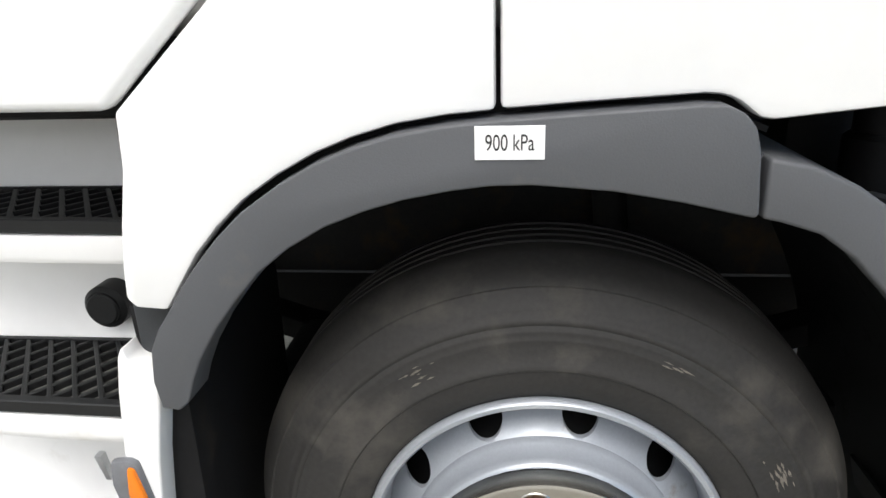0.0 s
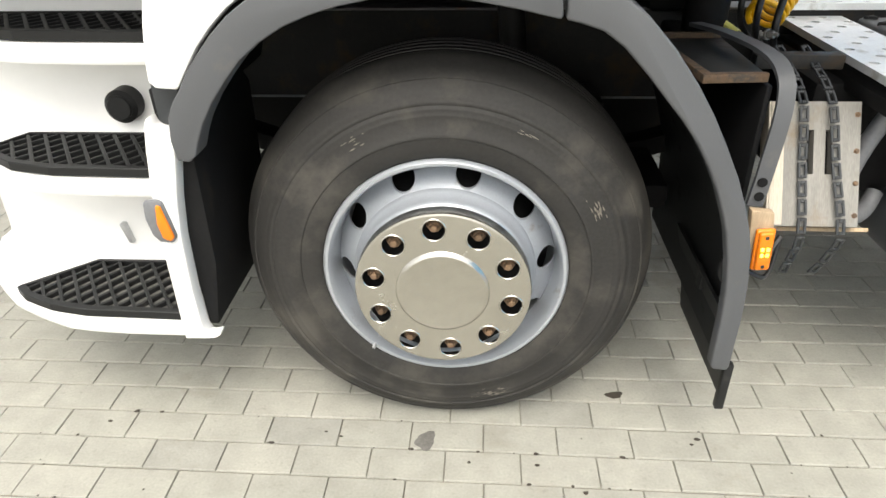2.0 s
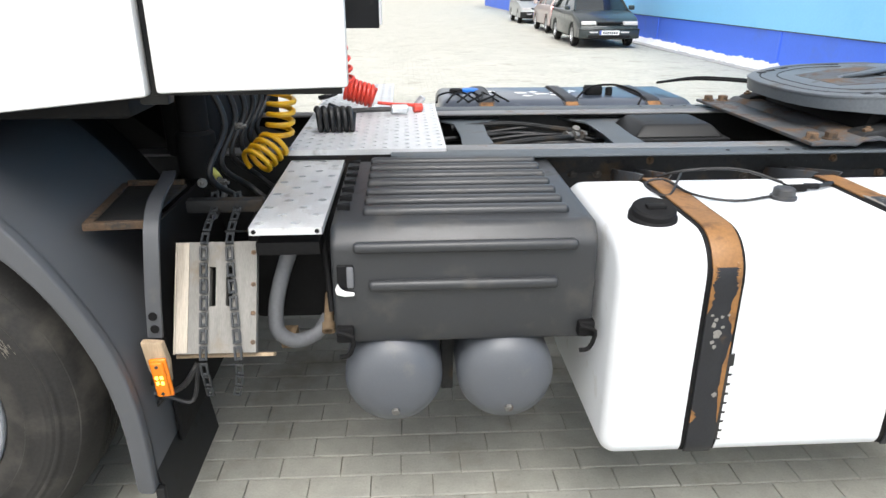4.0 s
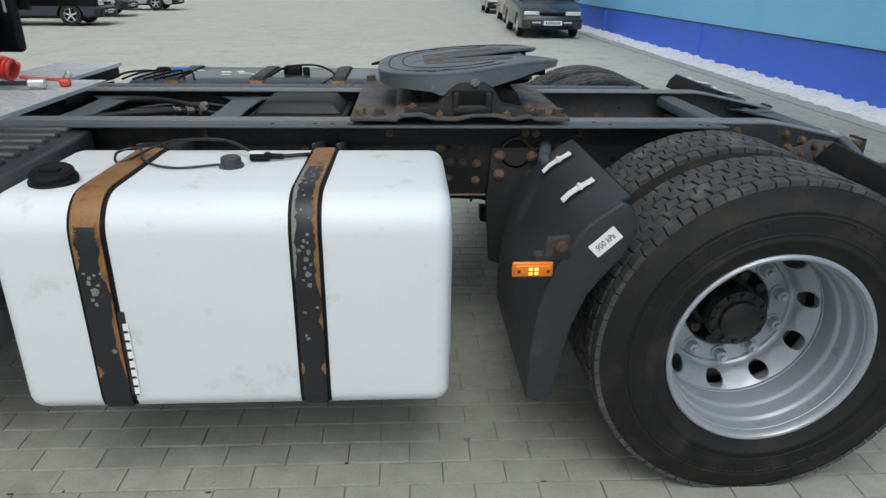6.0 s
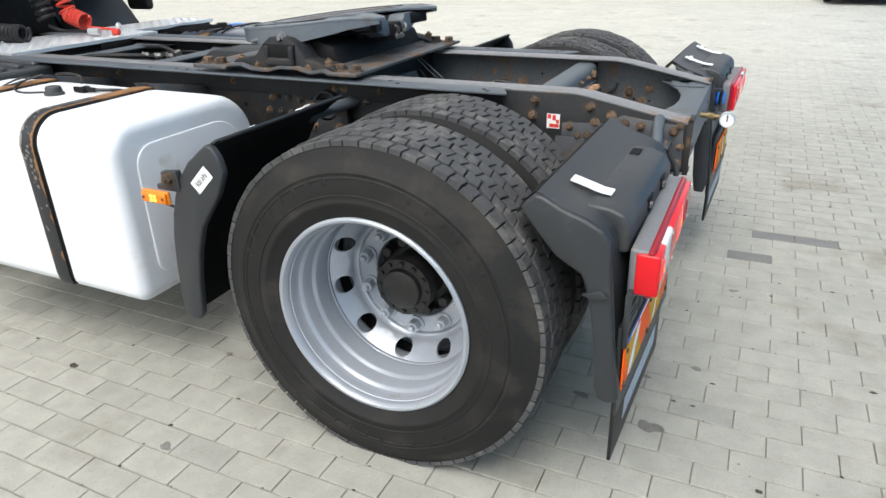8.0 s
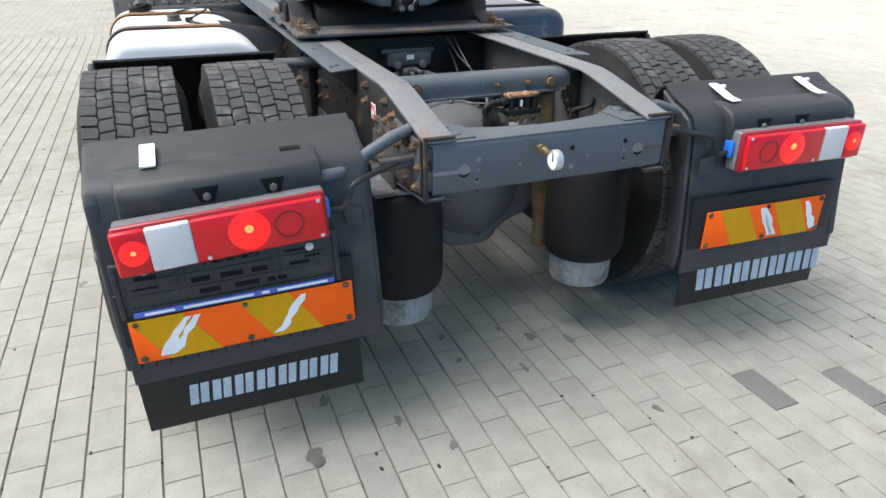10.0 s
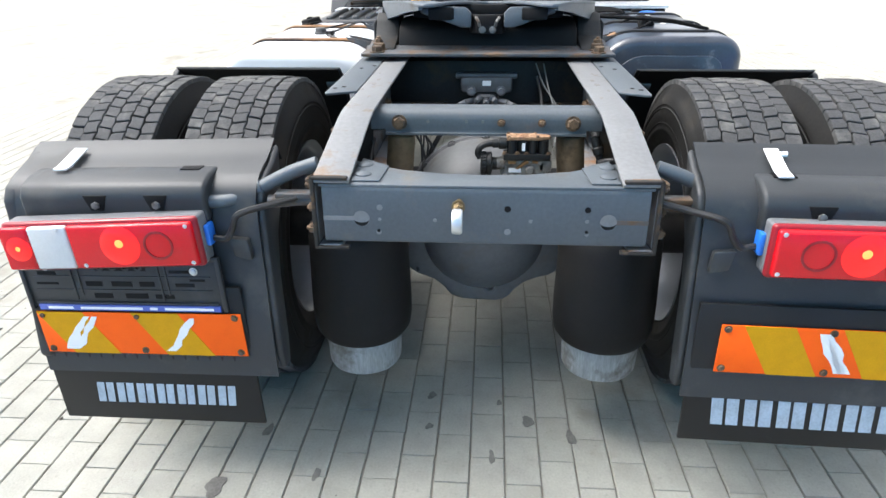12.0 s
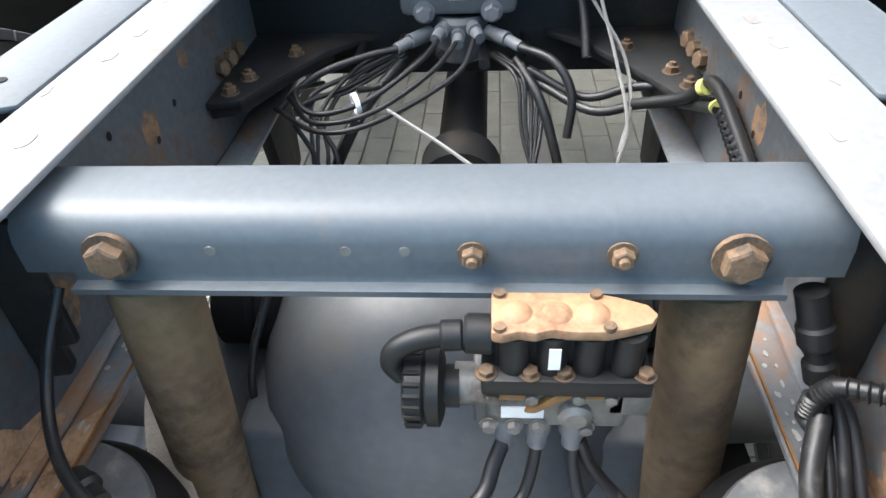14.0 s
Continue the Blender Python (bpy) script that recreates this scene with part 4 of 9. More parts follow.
bm = bm_new()
box(bm, 3.392, 3.402, -0.386, 0.386, 0.735, 0.975, 0.002)
box(bm, 3.30, 3.40, -0.386, 0.386, 0.968, 0.976, 0.002)
for s in (-1, 1):
    prism(bm, [(3.40, s * 0.384), (3.692, s * 0.384), (3.680, s * 0.332), (3.620, s * 0.305), (3.555, s * 0.27), (3.49, s * 0.235), (3.44, s * 0.19), (3.40, s * 0.15)], "xy", 0.803, 0.815, 0.002)
    prism(bm, [(3.45, s * 0.384), (3.680, s * 0.384), (3.665, s * 0.338), (3.55, s * 0.29), (3.45, s * 0.23)], "xy", 0.782, 0.8035, 0.002)
mid = part("middle_cross_member", bm, "frame_dark", truck, "black cross member under the coupling plate")
bolts(mid, [(x, s * y, 0.814) for s in (-1, 1) for x, y in ((3.60, 0.340), (3.655, 0.355), (3.50, 0.285))], (0, 0, 1), scale=0.9)
for cx in (1.62, 2.20):
    bm = bm_new()
    outline = [(cx - 0.16, -0.386), (cx - 0.06, -0.25), (cx - 0.05, 0), (cx - 0.06, 0.25), (cx - 0.16, 0.386), (cx + 0.16, 0.386), (cx + 0.07, 0.25), (cx + 0.06, 0), (cx + 0.07, -0.25), (cx + 0.16, -0.386)]
    prism(bm, outline, "xy", 0.948, 0.956, 0.002)
    box(bm, cx - 0.004, cx + 0.004, -0.384, 0.384, 0.76, 0.95, 0.001)
    part("front_cross_member", bm, "frame", truck, "grey waisted cross member between the rails")

# end member with a scooped top plate, key holes and punched holes
bm = bm_new()
scoop = [(4.688, -0.380), (4.688, 0.380), (4.49, 0.380), (4.50, 0.335), (4.535, 0.275), (4.575, 0.20), (4.600, 0.10), (4.607, 0.0), (4.600, -0.10), (4.575, -0.20), (4.535, -0.275), (4.50, -0.335), (4.49, -0.380)]
prism(bm, scoop, "xy", 0.8985, 0.9065, 0.003)
sheet(bm, [(4.672, 0.9065), (4.682, 0.9045), (4.688, 0.898), (4.690, 0.890), (4.690, 0.775), (4.687, 0.766), (4.68, 0.762), (4.60, 0.762)], -0.371, 0.371, -0.007)
end = part("end_member", bm, "frame", truck, "grey pressed steel rear end member of the frame", Matrix.Translation((-0.018, 0, 0)))
for s in (-1, 1):
    bm = bm_new()
    box(bm, 4.6895, 4.6915, s * 0.296, s * 0.372, 0.8190, 0.8295, 0.0005, 1)
    part("key_slot", bm, "flange" if s < 0 else "rusty", end, "slot with worn steel behind it")
    bm = bm_new()
    rod(bm, (4.6895, s * 0.282, 0.824), (4.6915, s * 0.282, 0.824), 0.019, n=24)
    key = part("key_hole", bm, "flange", end, "round key hole with pale worn steel behind it")
    bm = bm_new()
    arc = [(s * 0.282 + 0.018 * math.cos(radians(a)), 0.824 + 0.018 * math.sin(radians(a))) for a in range(185, 356, 10)]
    arc += [(s * 0.282 + 0.018 * math.cos(radians(a)), 0.8215 - 0.007 * math.sin(math.pi * (350 - a) / 160)) for a in range(345, 190, -15)]
    prism(bm, arc, "yz", 4.6910, 4.6922, 0.0)
    part("hole_gap", bm, "pitch", key)
# discs in place of holes: near-black for shade, pale for lit steel behind
for name, kind_of, places in (("punched_hole", "pitch", ((0.054, 0.853, 0.0075), (0.234, 0.854, 0.007), (0.235, 0.800, 0.004), (-0.243, 0.795, 0.004))),
                              ("worn_hole", "flange", ((-0.239, 0.852, 0.007), (-0.240, 0.823, 0.004), (-0.243, 0.791, 0.006), (0.055, 0.797, 0.0075), (0.107, 0.824, 0.0045), (-0.112, 0.823, 0.0045), (0.234, 0.826, 0.0045), (0.236, 0.794, 0.0045)))):
    bm = bm_new()
    for y, z, r in places:
        rod(bm, (4.6895, y, z), (4.6915 + (0.0004 if r < 0.0042 else 0), y, z), r, n=14)
    pieces(name, bm, kind_of, end)
for s in (-1, 1):
    bm = bm_new()
    prism(bm, [(4.672, s * 0.306), (4.672, s * 0.240), (4.56, s * 0.232), (4.50, s * 0.306)], "xy", 0.9068, 0.911, 0.0015)
    for x in (4.556, 4.628):
        lathe(bm, [(0, 0.918), (0.012, 0.917), (0.019, 0.9135), (0.020, 0.911), (0, 0.9108)], (x, s * 0.292 if x < 4.6 else s * 0.284, 0), n=24)
    part("rivet_plate", bm, "frame", end, "riveted joint plate at the rail's end")
    bm = bm_new()
    for a, b, c, d in ((0.3875, 0.3965, 0.752, 0.925), (0.315, 0.3965, 0.746, 0.754), (0.31, 0.3965, 0.917, 0.925)):
        box(bm, 4.680, 4.696, s * a, s * b, c, d, 0.002)
    part("rail_end", bm, "rail_cut", end, "rusty cut end of the frame rail")
# pressure gauge on its brass union
bm = bm_new()
rod(bm, (4.69, -0.056, 0.868), (4.755, -0.060, 0.866), 0.0085, n=12)
hexagon(bm, (4.715, -0.057, 0.867), (1, 0, 0), 0.0115, 0.02)
gauge = part("gauge_union", bm, "brass", truck, "brass union holding a small pressure gauge", Matrix.Translation((-0.018, 0, 0)))
bm = bm_new()
lathe(bm, [(0, 0), (0.025, 0), (0.0275, 0.004), (0.0275, 0.018), (0.025, 0.022), (0.0235, 0.022), (0.0235, 0.018), (0, 0.018)], (4.781, -0.046, 0.858), (0, -1, 0), n=40)
part("gauge_body", bm, "zinc", gauge, "chrome gauge case")
bm = bm_new()
lathe(bm, [(0, 0.0185), (0.0232, 0.0185), (0.0232, 0.0195), (0, 0.0195)], (4.781, -0.046, 0.858), (0, -1, 0), n=32)
part("gauge_dial", bm, "label", gauge, "white gauge dial")
bm = bm_new()
box(bm, 4.779, 4.783, -0.0672, -0.0655, 0.853, 0.876, 0.0)
part("gauge_needle", bm, "ink", gauge)
# warning label on the rail
bm = bm_new()
box(bm, 4.205, 4.25, -0.3955, -0.394, 0.862, 0.912, 0.0)
part("warning_label", bm, "label", rails[-1], "small white and red warning label")
bm = bm_new()
for a, b, c, d in ((4.207, 4.220, 0.895, 0.910), (4.225, 4.237, 0.890, 0.908), (4.215, 4.248, 0.866, 0.878), (4.238, 4.248, 0.880, 0.893)):
    box(bm, a, b, -0.3962, -0.3956, c, d, 0.0)
part("red_print", bm, "red_hose", rails[-1], "red print on the label", kind="stuff")

# --- rear axle, drive shaft ---
bm = bm_new()
lathe(bm, [(0, 0.238), (0.06, 0.236), (0.13, 0.222), (0.185, 0.190), (0.222, 0.14), (0.243, 0.08), (0.252, 0.02), (0.254, -0.04), (0.262, -0.045), (0.262, -0.075), (0.245, -0.08), (0.20, -0.16), (0.13, -0.24), (0.09, -0.34), (0.0, -0.36)], (RX, 0, 0.555), (1, 0, 0), n=64)
prism(bm, [(-0.25, 0.60), (-0.255, 0.46), (-0.238, 0.424), (-0.213, 0.408), (-0.16, 0.388), (-0.128, 0.362), (-0.108, 0.336), (-0.088, 0.322), (-0.06, 0.316), (0.045, 0.312), (0.070, 0.318), (0.090, 0.332), (0.108, 0.358), (0.138, 0.384), (0.18, 0.402), (0.213, 0.411), (0.24, 0.427), (0.255, 0.46), (0.25, 0.60)], "yz", 3.89, 4.138, 0.022, 4)
box(bm, 4.12, 4.158, -0.044, -0.014, 0.385, 0.50, 0.006, 3)
for s in (-1, 1):
    rod(bm, (RX, s * 0.16, 0.52), (RX, s * 0.56, RZ), 0.11, 0.075, 28)
axle = part("rear_axle", bm, "cast", truck, "grey cast axle housing with a round cover")
bm = bm_new()
for i in range(14):
    a = 2 * math.pi * i / 14
    hexagon(bm, (RX - 0.042, 0.254 * math.sin(a), 0.555 + 0.254 * math.cos(a)), (1, 0, 0), 0.011, 0.012)
lathe(bm, [(0.010, 0.004), (0.014, 0.009), (0.022, 0.010), (0.024, 0.006), (0.024, -0.004), (0.010, -0.004)], (4.138, 0.023, 0.369), (1, 0, 0), n=24, loop=True)
pieces("housing_bolt", bm, "cast", axle)
bm = bm_new()
rod(bm, (1.1, 0, 0.70), (3.55, 0, 0.60), 0.048, n=24)
lathe(bm, [(0, -0.05), (0.075, -0.05), (0.075, 0.03), (0.05, 0.06), (0, 0.06)], (3.55, 0, 0.60), (-1, 0, 0.04), n=24)
part("drive_shaft", bm, "frame_dark", truck, "grimy black drive shaft")

# --- coupling plate and its base ---
bm = bm_new()
zt = 1.006
line = [(2.725, zt), (2.862, zt), (2.885, zt - 0.004), (2.905, zt + 0.012), (2.97, zt + 0.016), (3.02, zt + 0.002), (3.10, zt), (3.16, zt + 0.014), (3.24, zt + 0.014), (3.30, zt), (3.36, zt + 0.010), (3.385, zt), (3.505, zt)]
sheet(bm, line, -0.478, 0.478, 0.012, 0.002)
base = part("coupling_base", bm, "rusty", truck, "corrugated grey mounting plate with rust streaks")
bolts(base, [(x, s * 0.42, 1.018) for s in (-1, 1) for x in (2.757, 2.825, 3.405, 3.472)], (0, 0, 1), BIG_BOLT, 1.1)
bolts(base, [(x, s * 0.45, 1.018) for s in (-1, 1) for x in (3.04, 3.28)], (0, 0, 1), scale=1.2)
bm = bm_new()
prism(bm, [(2.98, 1.020), (3.00, 1.085), (3.06, 1.112), (3.25, 1.118), (3.33, 1.090), (3.36, 1.020)], "xz", -0.352, 0.352, 0.012)
part("cross_beam", bm, "pitch", truck, "black greasy beam between the coupling's pedestals")
for s in (-1, 1):
    bm = bm_new()
    prism(bm, [(2.90, 1.018), (2.93, 1.045), (3.03, 1.060), (3.075, 1.11), (3.11, 1.135), (3.20, 1.135), (3.235, 1.11), (3.27, 1.055), (3.38, 1.035), (3.41, 1.018)], "xz", s * 0.36, s * 0.455, 0.008)
    ped = part("bearing_pedestal", bm, "frame_dark", truck, "cast pedestal carrying the coupling plate")
    bm = bm_new()
    prism(bm, [(3.09, 1.05), (3.22, 1.05), (3.23, 1.11), (3.08, 1.11)], "xz", s * 0.452, s * 0.462, 0.006)
    part("bearing_socket", bm, "pitch", ped)
    bm = bm_new()
    for a, b, c, d in ((3.085, 3.110, 1.045, 1.105), (3.200, 3.225, 1.045, 1.105), (3.085, 3.225, 1.028, 1.060)):
        box(bm, a, b, s * 0.450, s * 0.472, c, d, 0.010, 3)
    part("bearing_strap", bm, "frame_dark", ped, "cast U-shaped bearing strap")
    bolts(ped, [(x, s * 0.43, 1.036) for x in (2.945, 3.36)], (0, 0, 1), scale=1.3)


def coupling_outline(k=1.0):
    half = [(2.815, 0.0), (2.818, 0.12), (2.832, 0.21), (2.862, 0.29), (2.92, 0.362), (3.005, 0.415), (3.085, 0.440), (3.16, 0.440), (3.23, 0.412), (3.31, 0.370), (3.40, 0.320), (3.47, 0.279), (3.497, 0.258), (3.506, 0.235), (3.490, 0.200), (3.41, 0.135), (3.33, 0.088), (3.24, 0.058), (3.14, 0.048), (3.10, 0.0)]
    c = 3.15
    pts = [(c + (x - c) * k, y * k) for x, y in half]
    return pts + [(x, -y) for x, y in reversed(pts[1:-1])]


def ramped(bm):
    """Bends the two rear ears down towards their tips."""
    for v in bm.verts:
        if v.co.x > 3.36:
            v.co.z -= 0.016 * ((v.co.x - 3.36) / 0.146) ** 1.6
    return bm


TILT = Matrix.Translation((3.16, 0, 1.101)) @ Matrix.Rotation(radians(-5.3), 4, "Y") @ Matrix.Translation((-3.16, 0, -1.12))
bm = bm_new()
prism(bm, coupling_outline(), "xy", 1.183, 1.197, 0.005, 2)
fifth = part("fifth_wheel", ramped(bm), "coupling", truck, "grey greased fifth wheel plate with a keyhole slot", TILT)
# hanging rim under the plate, deepest at the pivots and thin at the ears
rim_low = smooth_map([(2.81, 1.146), (2.95, 1.140), (3.03, 1.128), (3.07, 1.100), (3.17, 1.100), (3.22, 1.126), (3.34, 1.142), (3.45, 1.164), (3.51, 1.176)])
for s in (-1, 1):
    bm = bm_new()
    t = bm_new()
    edge = [(2.8165, 0.0), (2.8195, 0.12), (2.8335, 0.21), (2.8635, 0.2885), (2.921, 0.3605), (3.005, 0.4135), (3.045, 0.426), (3.085, 0.4385), (3.16, 0.4385), (3.195, 0.4245), (3.23, 0.4105), (3.31, 0.3685), (3.40, 0.3185), (3.47, 0.2775), (3.495, 0.257)]
    rows = []
    for k, (x, y) in enumerate(edge):
        a, b = Vector(edge[max(k - 1, 0)]), Vector(edge[min(k + 1, len(edge) - 1)])
        d = (b - a).normalized()
        nx, ny = d.y * 0.018, -d.x * 0.018
        lo = rim_low(x)
        rows.append([t.verts.new((px, s * py, pz)) for px, py, pz in ((x, y, lo), (x, y, 1.186), (x + nx, y + ny, 1.186), (x + nx, y + ny, lo))])
    for p, q in zip(rows, rows[1:]):
        for k in range(4):
            t.faces.new((p[k], p[(k + 1) % 4], q[(k + 1) % 4], q[k]))
    t.faces.new(rows[0])
    t.faces.new(rows[-1][::-1])
    bmesh.ops.recalc_face_normals(t, faces=t.faces)
    join(bm, ramped(t))
    part("plate_rim", bm, "coupling", fifth, "hanging cast rim of the plate", angle=25)
bm = bm_new()
for s in (-1, 1):
    prism(bm, [(2.90, 1.183), (3.46, 1.183), (3.44, 1.165), (3.30, 1.120), (3.00, 1.118), (2.92, 1.15)], "xz", s * 0.185, s * 0.205, 0.004)
    prism(bm, [(3.05, s * 0.19), (3.30, s * 0.19), (3.46, s * 0.225), (3.43, s * 0.13), (3.32, s * 0.085), (3.05, s * 0.09)], "xy", 1.125, 1.170, 0.006, 2)
    rod(bm, (3.155, s * 0.36, 1.120), (3.155, s * 0.437, 1.120), 0.030, n=24, edge=0.005)
box(bm, 2.90, 3.28, -0.30, 0.30, 1.130, 1.184, 0.010)
prism(bm, [(3.30, -0.075), (3.40, -0.06), (3.43, -0.035), (3.43, 0.035), (3.40, 0.06), (3.30, 0.075)], "xy", 1.075, 1.145, 0.008)
pieces("lock_body", bm, "pitch", fifth, "black greasy ribs and lock body under the plate")
bm = bm_new()
for s in (-1, 1):
    tube(bm, [(3.44, s * 0.030, 1.105), (3.452, s * 0.034, 1.120), (3.44, s * 0.045, 1.135)], 0.006, 8, 3)
    hexagon(bm, (3.43, s * 0.020, 1.090), (1, 0, 0), 0.010, 0.012)
pieces("lock_pin", bm, "alu_cast", fifth, "worn pin of the lock")
bm = bm_new()
for s in (-1, 1):
    prism(bm, [(s * 0.255, 1.178), (s * 0.085, 1.172), (s * 0.062, 1.150), (s * 0.062, 1.098), (s * 0.10, 1.098), (s * 0.255, 1.150)], "yz", 3.345, 3.425, 0.006)
pieces("guide_jaw", bm, "frame", fifth, "grey sloping guide of the coupling throat")
bm = bm_new()
for k in (0.87, 0.70):
    pts = [(x, y) for x, y in coupling_outline(k)]
    half = len(pts) // 2
    for s in (1, -1):
        tube(bm, [(x, s * abs(y), 1.1955) for x, y in pts[: half - 9]], 0.0032, 6, 2)
part("grease_groove", bm, "pitch", fifth, "dark grease groove in the plate")
bm = bm_new()
prism(bm, [(3.0, -0.16), (3.0, 0.16), (3.16, 0.20), (3.34, 0.21), (3.34, 0.14), (3.2, 0.075), (3.12, 0.06), (3.09, 0), (3.12, -0.06), (3.2, -0.075), (3.34, -0.14), (3.34, -0.21), (3.16, -0.20)], "xy", 1.1968, 1.1980, 0, 2)
part("worn_face", bm, "rusty", fifth, "rubbed face with brown grease")
bm = bm_new()
for x, y in ((2.98, -0.345), (3.02, -0.385), (3.075, -0.375), (2.93, 0.30), (2.99, 0.335), (3.06, 0.36)):
    box(bm, x - 0.016, x + 0.016, y - 0.012, y + 0.012, 1.1965, 1.1985, 0)
pieces("plate_slot", bm, "pitch", fifth)
bm = bm_new()
for x in (3.02, 3.165):
    hexagon(bm, (x, -0.437 if x > 3.1 else -0.420, 1.150 if x > 3.1 else 1.145), (0, -1, 0), 0.017 if x > 3.1 else 0.009, 0.018, 0.01)
pieces("pivot_bolt", bm, "pipe", fifth, "greasy pivot bolt")
bm = bm_new()
tube(bm, [(3.00, 0.40, 1.140), (2.94, 0.65, 1.128), (2.86, 0.83, 1.118), (2.765, 1.00, 1.086), (2.745, 1.03, 1.080), (2.732, 1.00, 1.084), (2.82, 0.82, 1.114), (2.905, 0.64, 1.126), (2.96, 0.42, 1.138)], 0.0065, 8, 5)
part("release_handle", bm, "pitch", fifth, "bent steel release handle")


# --- cab ---
bm = bm_new()
box(bm, -1.75, 0.80, -1.19, 1.19, 1.34, 3.25, 0.09, 4)
cab = part("cab", bm, "white", truck, "white sleeper cab body")
bm = bm_new()
box(bm, -1.70, 0.76, -1.15, 1.15, 1.24, 1.345, 0.02)
part("cab_floor", bm, "pitch", cab)
for s in (-1, 1):
    a, b = s * 1.190, s * 1.226
    bm = bm_new()
    prism(bm, [(-1.62, 1.262), (-0.570, 1.262), (-0.432, 1.392), (-0.088, 1.715), (-0.088, 2.95), (-1.62, 2.95)], "xz", a, b, 0.014, 3)
    part("door", bm, "white", cab, "white cab door with a slanted rear lower corner")
    bm = bm_new()
    prism(bm, [(-0.555, 1.262), (-0.560, 1.19), (-0.578, 1.11), (-0.588, 1.05), (-0.592, 1.005), (-0.580, 0.990), (-0.533, 0.987), (-0.505, 1.030), (-0.477, 1.071), (-0.442, 1.110), (-0.403, 1.146), (-0.352, 1.180), (-0.299, 1.208),
               (-0.250, 1.227), (-0.197, 1.242), (-0.135, 1.252), (-0.075, 1.257), (-0.075, 1.700)], "xz", a, s * 1.230, 0.007, 2)
    part("wing_panel", bm, "white", cab, "white wing panel above the wheel arch")
    bm = bm_new()
    prism(bm, [(-0.069, 1.258), (0.058, 1.266), (0.165, 1.272), (0.188, 1.270), (0.204, 1.262), (0.228, 1.243), (0.245, 1.241), (0.50, 1.268), (0.826, 1.300), (0.830, 2.95), (-0.069, 2.95)], "xz", a, s * 1.230, 0.008, 2)
    part("rear_panel", bm, "white", cab, "white cab side panel behind the door")
    bm = bm_new()
    prism(bm, [(0.845, 1.306), (1.235, 1.316), (1.237, 2.95), (0.845, 2.95)], "xz", s * 1.205, s * 1.228, 0.008, 2)
    part("side_fairing", bm, "white", cab, "white side fairing behind the cab")
    bm = bm_new()
    box(bm, 0.80, 0.86, s * 1.16, s * 1.20, 1.28, 2.95, 0.005)
    box(bm, 0.83, 1.22, s * 1.195, s * 1.204, 1.30, 2.95, 0.002)
    part("fairing_lining", bm, "black", cab, "black rubber joint and lining of the fairing")
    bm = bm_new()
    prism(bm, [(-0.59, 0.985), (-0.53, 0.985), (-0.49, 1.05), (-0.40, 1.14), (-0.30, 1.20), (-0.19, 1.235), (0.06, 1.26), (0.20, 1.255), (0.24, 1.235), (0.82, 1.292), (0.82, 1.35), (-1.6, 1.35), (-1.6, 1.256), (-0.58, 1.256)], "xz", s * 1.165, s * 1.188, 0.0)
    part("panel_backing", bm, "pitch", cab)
bm = bm_new()
box(bm, 0.60, 0.82, 1.10, 1.16, 1.06, 1.60, 0.03, 4)
inner = part("inner_cover", bm, "black", cab, "rounded black cover inside the fairing")
bm = bm_new()
box(bm, 0.700, 0.775, 1.0980, 1.0995, 1.27, 1.36, 0.0)
part("cover_label", bm, "label", inner, "pale label on the cover")
# black shapes low under the cab's rear
bm = bm_new()
box(bm, 0.56, 0.72, -0.44, 0.44, 0.98, 1.30, 0.03)
box(bm, 0.62, 0.68, -0.75, 0.75, 0.90, 0.95, 0.01)
for y in (-0.55, 0.55):
    rod(bm, (0.70, y, 0.86), (0.70, y, 1.28), 0.045, n=20)
    rod(bm, (0.70, y, 0.95), (0.70, y, 1.10), 0.06, n=20, edge=0.01)
part("cab_suspension", bm, "pitch", truck, "black cab suspension and brackets")
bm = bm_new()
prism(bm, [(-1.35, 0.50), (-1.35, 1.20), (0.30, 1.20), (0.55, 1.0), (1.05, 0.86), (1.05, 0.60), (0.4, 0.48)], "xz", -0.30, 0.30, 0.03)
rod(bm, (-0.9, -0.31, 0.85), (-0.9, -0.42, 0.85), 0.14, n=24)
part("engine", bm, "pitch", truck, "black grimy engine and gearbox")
bm = bm_new()
prism(bm, [(-0.86, 0.42), (-0.55, 0.38), (0.55, 0.38), (0.80, 0.42), (0.80, 0.45), (0.5, 0.43), (-0.5, 0.43), (-0.86, 0.45)], "xz", -0.50, -0.42, 0.004)
prism(bm, [(-0.86, 0.42), (-0.55, 0.38), (0.55, 0.38), (0.80, 0.42), (0.80, 0.45), (0.5, 0.43), (-0.5, 0.43), (-0.86, 0.45)], "xz", 0.42, 0.50, 0.004)
box(bm, -0.055, 0.055, -0.86, 0.86, 0.40, 0.50, 0.02)
rod(bm, (-0.22, -0.75, 0.50), (-0.22, 0.75, 0.50), 0.022, n=14)
part("front_axle", bm, "pitch", truck, "black front axle beam with leaf springs")
bm = bm_new()
for s in (-1, 1):
    rod(bm, (0.20, s * 0.52, 0.62), (0.16, s * 0.50, 1.02), 0.04, n=16)
    box(bm, 0.26, 0.44, s * 0.40, s * 0.60, 0.70, 0.76, 0.01)
    for k in range(3):
        hexagon(bm, (0.28 + 0.06 * k, s * 0.60, 0.76), (0, 0, 1), 0.014, 0.016)
pieces("axle_fitting", bm, "frame_dark", truck)
bm = bm_new()
